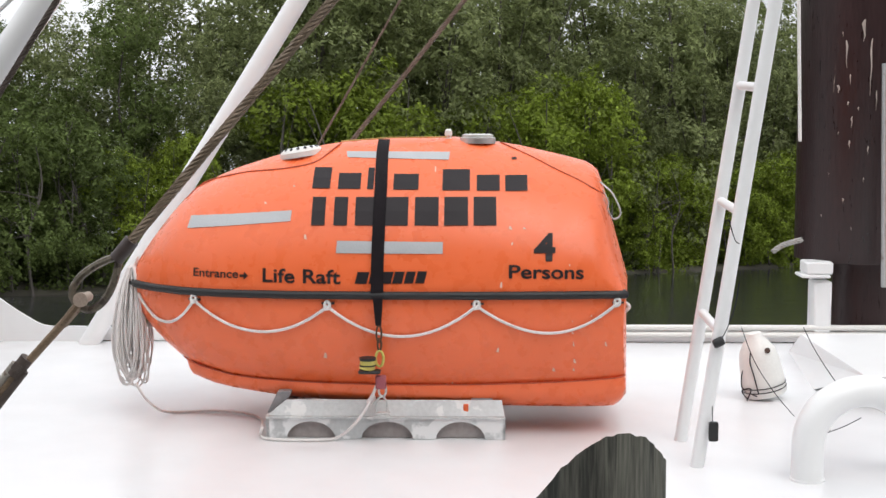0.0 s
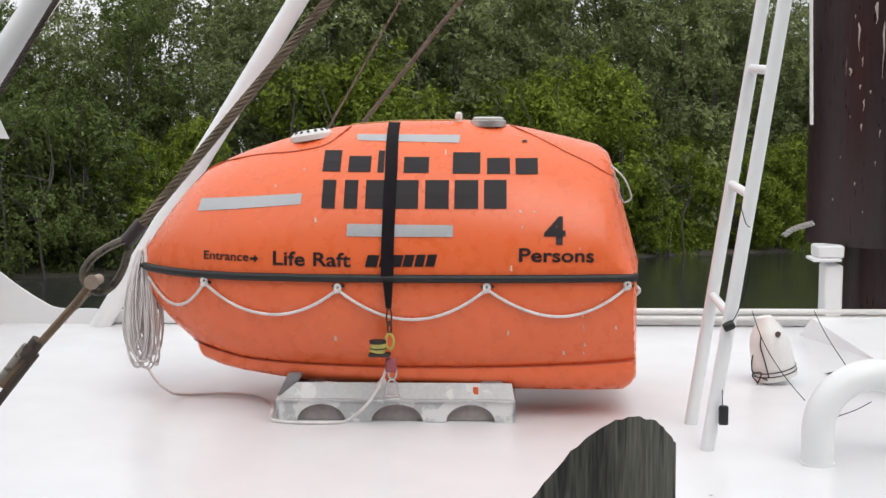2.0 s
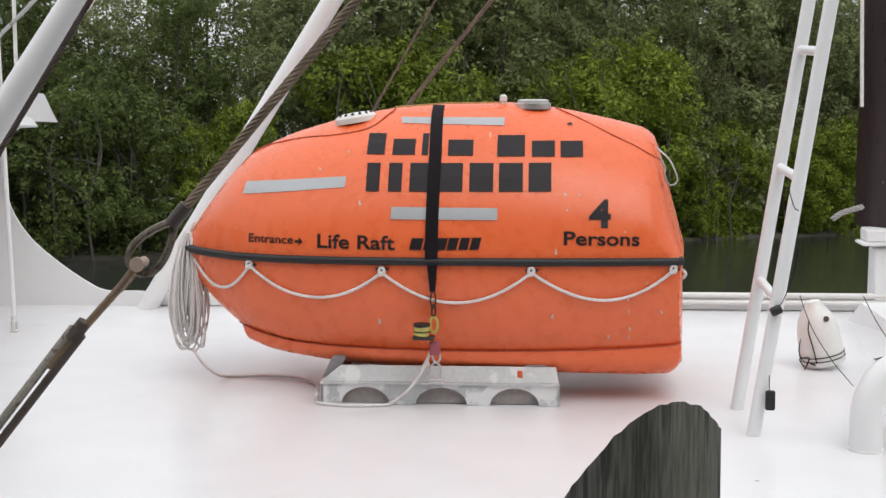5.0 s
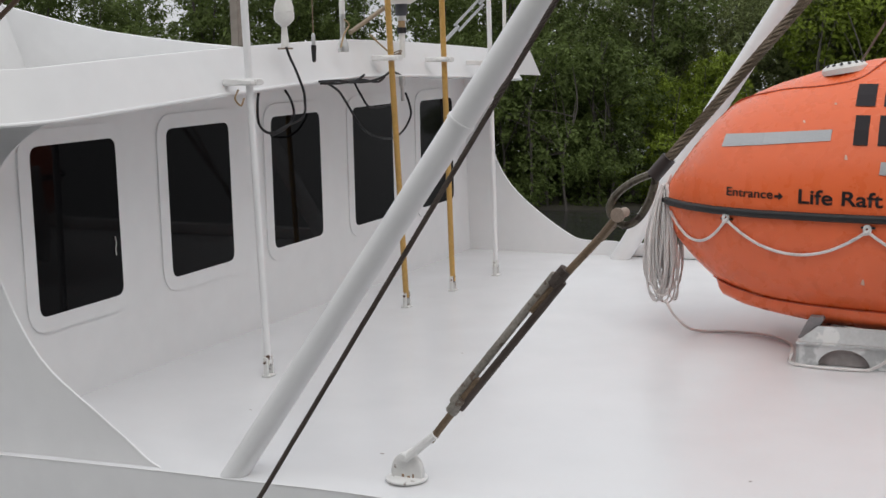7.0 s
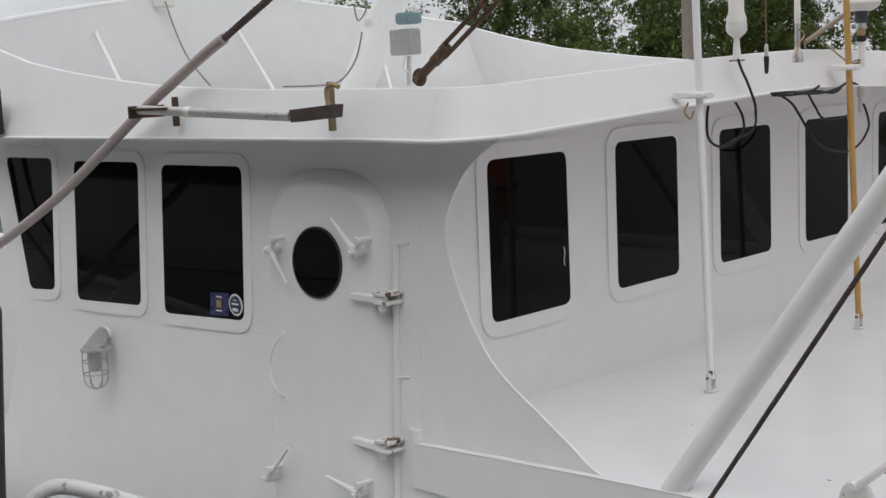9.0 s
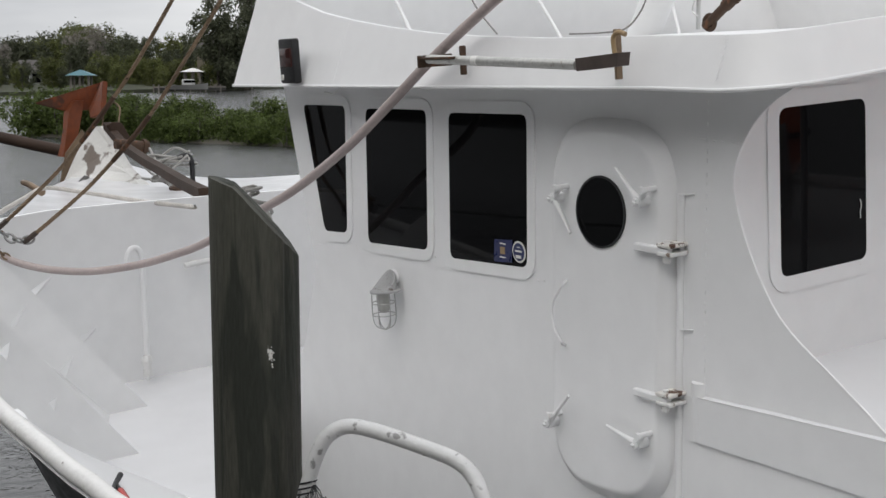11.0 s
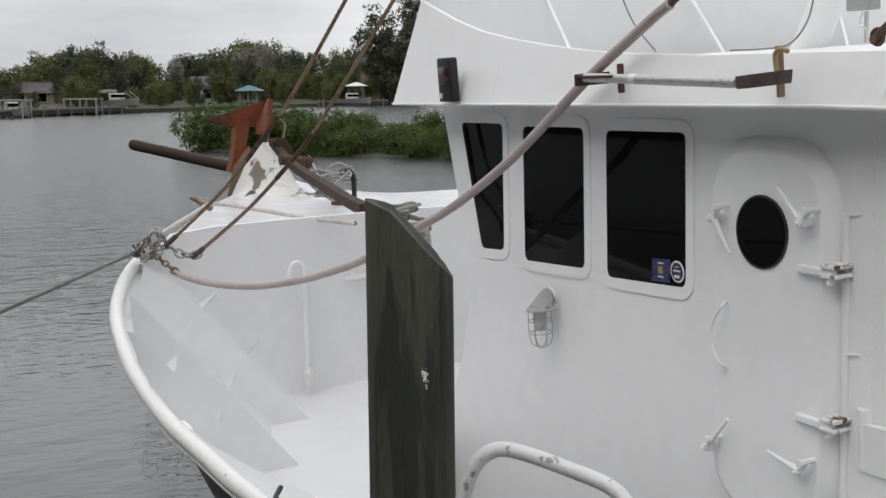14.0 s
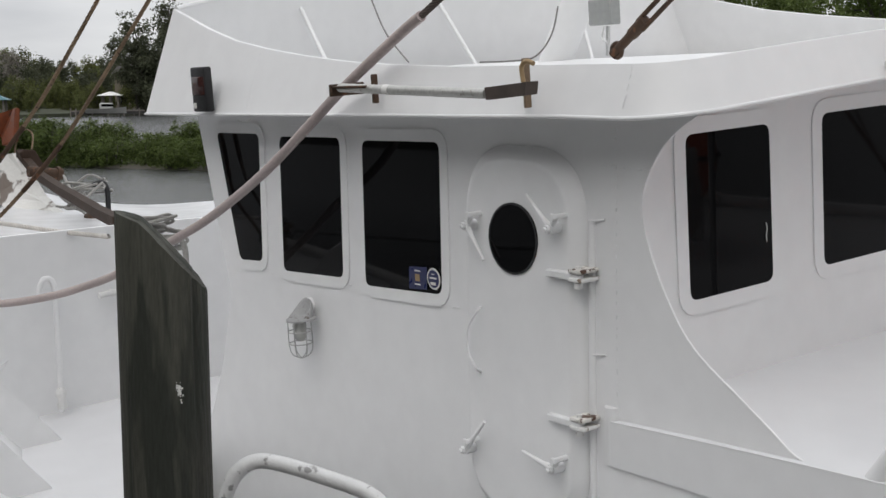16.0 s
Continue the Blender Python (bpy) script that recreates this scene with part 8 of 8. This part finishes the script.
base = [Vector(p) for p in [(-13.709, -0.438, 0.256), (-13.439, -0.308, 0.157), (-13.150, -0.111, 0.181), (-13.102, -0.323, -0.047), (-13.476, -0.447, 0.009)]]
for k in range(9):
    bm = bmesh.new()
    ps = [rnd.choice(base) + Vector((rnd.uniform(-0.15, 0.15), rnd.uniform(-0.15, 0.15), rnd.uniform(-0.10, 0.12))) for _ in range(4)]
    tube(bm, curve(ps, 5), 0.014, 6)
    part("turn", bm, ROPEO, lash)
coil2 = thing("rope_coil", "coil of pale rope on the forecastle edge", "rope")
c = Vector((-7.780, -1.885, 0.300))
for k in range(16):
    bm = bmesh.new()
    r = rnd.uniform(0.06, 0.135)
    ring_link(bm, c + Vector((rnd.uniform(-0.05, 0.05), rnd.uniform(-0.09, 0.07), 0.014 * k - 0.10)), r * 1.1, r * 0.7, 0.011, Vector((0.2, 1, rnd.uniform(-0.4, 0.4))).normalized(), Vector((1, -0.2, rnd.uniform(-0.2, 0.9))).normalized())
    part("turn", bm, ROPEO, coil2)
bm = bmesh.new()
tube(bm, curve([(-7.663, -1.824, 0.284), (-7.586, -1.792, 0.235), (-7.566, -1.796, 0.100), (-7.557, -1.820, -0.013)], 4), 0.02, 8)
part("tail", bm, ROPEO, coil2)
knob = thing("bow_chock", "weathered brown chock on the bow edge", "chock")
bm = bmesh.new()
tube(bm, curve([(-11.762, -2.294, 0.241), (-11.651, -2.271, 0.230), (-11.539, -2.251, 0.197), (-11.423, -2.223, 0.165)], 3), 0.026, 8, r2=0.036)
part("body", bm, STEELB, knob)

# ---- dock side: boarding hoop with net, pilings ----
hoop = thing("boarding_hoop", "chipped white pipe hoop with black netting tied to it", "rail hoop")
bm = bmesh.new()
hp = curve([(-2.920, -4.011, -0.158), (-2.918, -3.954, 0.025), (-2.902, -3.922, 0.137), (-2.878, -3.893, 0.232), (-2.857, -3.863, 0.279), (-2.822, -3.820, 0.301), (-2.750, -3.768, 0.291), (-2.631, -3.696, 0.259), (-2.539, -3.645, 0.231), (-2.485, -3.624, 0.195), (-2.434, -3.625, 0.137), (-2.393, -3.626, 0.052), (-2.330, -3.641, -0.084)], 6)
tube(bm, hp, 0.0225, 14)
part("pipe", bm, HOOPW, hoop)
NET = mat("black_netting", (0.015, 0.016, 0.018), 0.7, vary=0.2)
bm = bmesh.new()
corner = [Vector(p) for p in [(-2.905, -3.924, 0.159), (-2.901, -4.106, -0.189), (-2.582, -3.795, -0.156)]]
rnd = random.Random(21)
rows = []
for i in range(19):
    f = i / 18
    a, b = corner[0].lerp(corner[1], f), corner[0].lerp(corner[2], f ** 1.15)
    rows.append([a.lerp(b, j / 14) + Vector((rnd.uniform(-1, 1), rnd.uniform(-1, 1), rnd.uniform(-1, 1))) * 0.004 * (0.3 + f) for j in range(15)])
for i in range(18):
    for j in range(15):
        if i % 2 == 0 and j < 14:
            tube(bm, [rows[i][j], rows[i + 1][min(j + 1, 14)]], 0.0015, 4)
        tube(bm, [rows[i][j], rows[i + 1][max(j - (i % 2), 0)]], 0.0015, 4)
for j in range(14):
    tube(bm, [rows[18][j], rows[18][j + 1]], 0.0015, 4)
part("net", bm, NET, hoop, "black knotted netting")
bm = bmesh.new()
for k in range(3):
    q = hp[10 + k]
    ring_link(bm, q, 0.0245, 0.0245, 0.003, Vector((1, 0, 0.3)).normalized(), Vector((0, 1, 0)))
part("lashing", bm, CABLE, hoop, "dark cord lashing")


def piling(center, r, cut, label, seed, fall=0.0, wood=WOODP):
    """A round timber pile with split grain and a slanting sawn top. cut: the way across it and the top's height there, from -1 to 1. fall: how steeply the top drops away from the dock."""
    root = thing("piling", label, "piling", boat=False)
    rnd = random.Random(seed)
    cx, cy = center
    seg = 72
    groove = [0.0] * seg
    for k in range(22):
        i = rnd.randrange(seg)
        groove[i] = max(groove[i], rnd.uniform(0.002, 0.008))
    wob = [0.004 * math.sin(3 * 2 * math.pi * k / seg + 1) + rnd.uniform(-0.0012, 0.0012) for k in range(seg)]
    ex, ey = cut[0]
    bm = bmesh.new()
    rings = []
    nz = 26
    for j in range(nz + 1):
        f = j / nz
        ring = []
        for k in range(seg):
            a = 2 * math.pi * k / seg
            u = math.cos(a) * ex + math.sin(a) * ey
            v = math.cos(a) * -ey + math.sin(a) * ex
            zt = cut[1](u) - fall * (v + 1) * r
            z = -2.5 + (zt + 2.5) * f ** 0.6
            rad = r * (1 + 0.02 * (1 - f)) + wob[k] - groove[k] * (0.6 + 0.4 * math.sin(5 * z + k))
            ring.append((cx + rad * math.cos(a), cy + rad * math.sin(a), z))
        rings.append(ring)
    vs = [[bm.verts.new(p) for p in q] for q in rings]
    for a, b in zip(vs, vs[1:]):
        for k in range(seg):
            bm.faces.new((a[k], a[(k + 1) % seg], b[(k + 1) % seg], b[k]))
    part("timber", bm, wood, root)
    bm = bmesh.new()
    prev = [bm.verts.new(p) for p in rings[-1]]
    for s in (0.75, 0.45, 0.12):
        cur = []
        for k in range(seg):
            a = 2 * math.pi * k / seg
            x, y = r * s * math.cos(a), r * s * math.sin(a)
            u = (x * ex + y * ey) / r
            cur.append(bm.verts.new((cx + x, cy + y, cut[1](u) - fall * ((-x * ey + y * ex) / r + 1) * r + rnd.uniform(-0.002, 0.002))))
        for k in range(seg):
            bm.faces.new((prev[k], prev[(k + 1) % seg], cur[(k + 1) % seg], cur[k]))
        prev = cur
    bm.faces.new(prev)
    part("sawn_top", bm, wood, root)
    return root


g = Vector((-3.441, 1.581, 2.211))
dirx = Vector((-3.384, 1.699, 2.208)) - g
rr1 = dirx.length
du = dirx.normalized()
away = Vector((du.y, -du.x, 0)) * -1
P1 = (g.x + away.x * rr1 * 0.9, g.y + away.y * rr1 * 0.9)
zz = [(-3.591, 1.509, 2.619)[2], (-3.561, 1.573, 2.591)[2], (-3.523, 1.638, 2.513)[2], (-3.455, 1.737, 2.377)[2]]
pil = piling(P1, rr1, ((du.x, du.y), lambda u: float(np.interp(u, [-1, -0.46, 0.1, 1], zz))), "weathered dark wooden piling with a slanting cut top", 4)
bm = bmesh.new()
c = Vector((-3.404, 1.607, 2.106))
rnd = random.Random(2)
for k in range(46):
    w = rnd.gauss(0, 0.42)
    o = Vector((du.x, du.y, 0)) * (0.005 * rnd.gauss(0, 1) - 0.004 * w) + Vector((0, 0, 0.024 * w))
    q = rnd.uniform(0.2, 0.5)
    lathe(bm, [(0.003 * q, -0.010 * q), (0.006 * q, -0.004 * q), (0.005 * q, 0.003 * q), (0.001 * q, 0.011 * q)], 6, Matrix.Translation(c + o + away * 0.013) @ Matrix.Rotation(rnd.uniform(-0.9, 0.9), 4, 'Y'))
part("barnacle", bm, PLASTW, pil, "cluster of white barnacles")
g = Vector((0.155, 2.0, 2.45))
rr2 = 0.132
du2 = Vector((0.994, -0.107, 0))
aw2 = Vector((-du2.y, du2.x, 0))
P2 = (g.x + aw2.x * rr2 * 0.9, g.y + aw2.y * rr2 * 0.9)
CUT2 = [(-1.2, 2.35), (-0.90, 2.393), (-0.66, 2.428), (-0.50, 2.452), (-0.20, 2.500), (0.13, 2.536), (0.35, 2.549), (0.55, 2.554), (0.84, 2.549), (0.96, 2.533), (1.0, 2.525), (1.3, 2.46)]
piling(P2, rr2, ((du2.x, du2.y), lambda u: float(np.mean(np.interp(u + np.linspace(-0.08, 0.08, 9), [c[0] for c in CUT2], [c[1] for c in CUT2]))) + 0.004 + 0.0025 * math.sin(31 * u) * math.sin(7 * u)), "weathered grey wooden piling with a rounded cut top", 8, 0.28, WOODG)
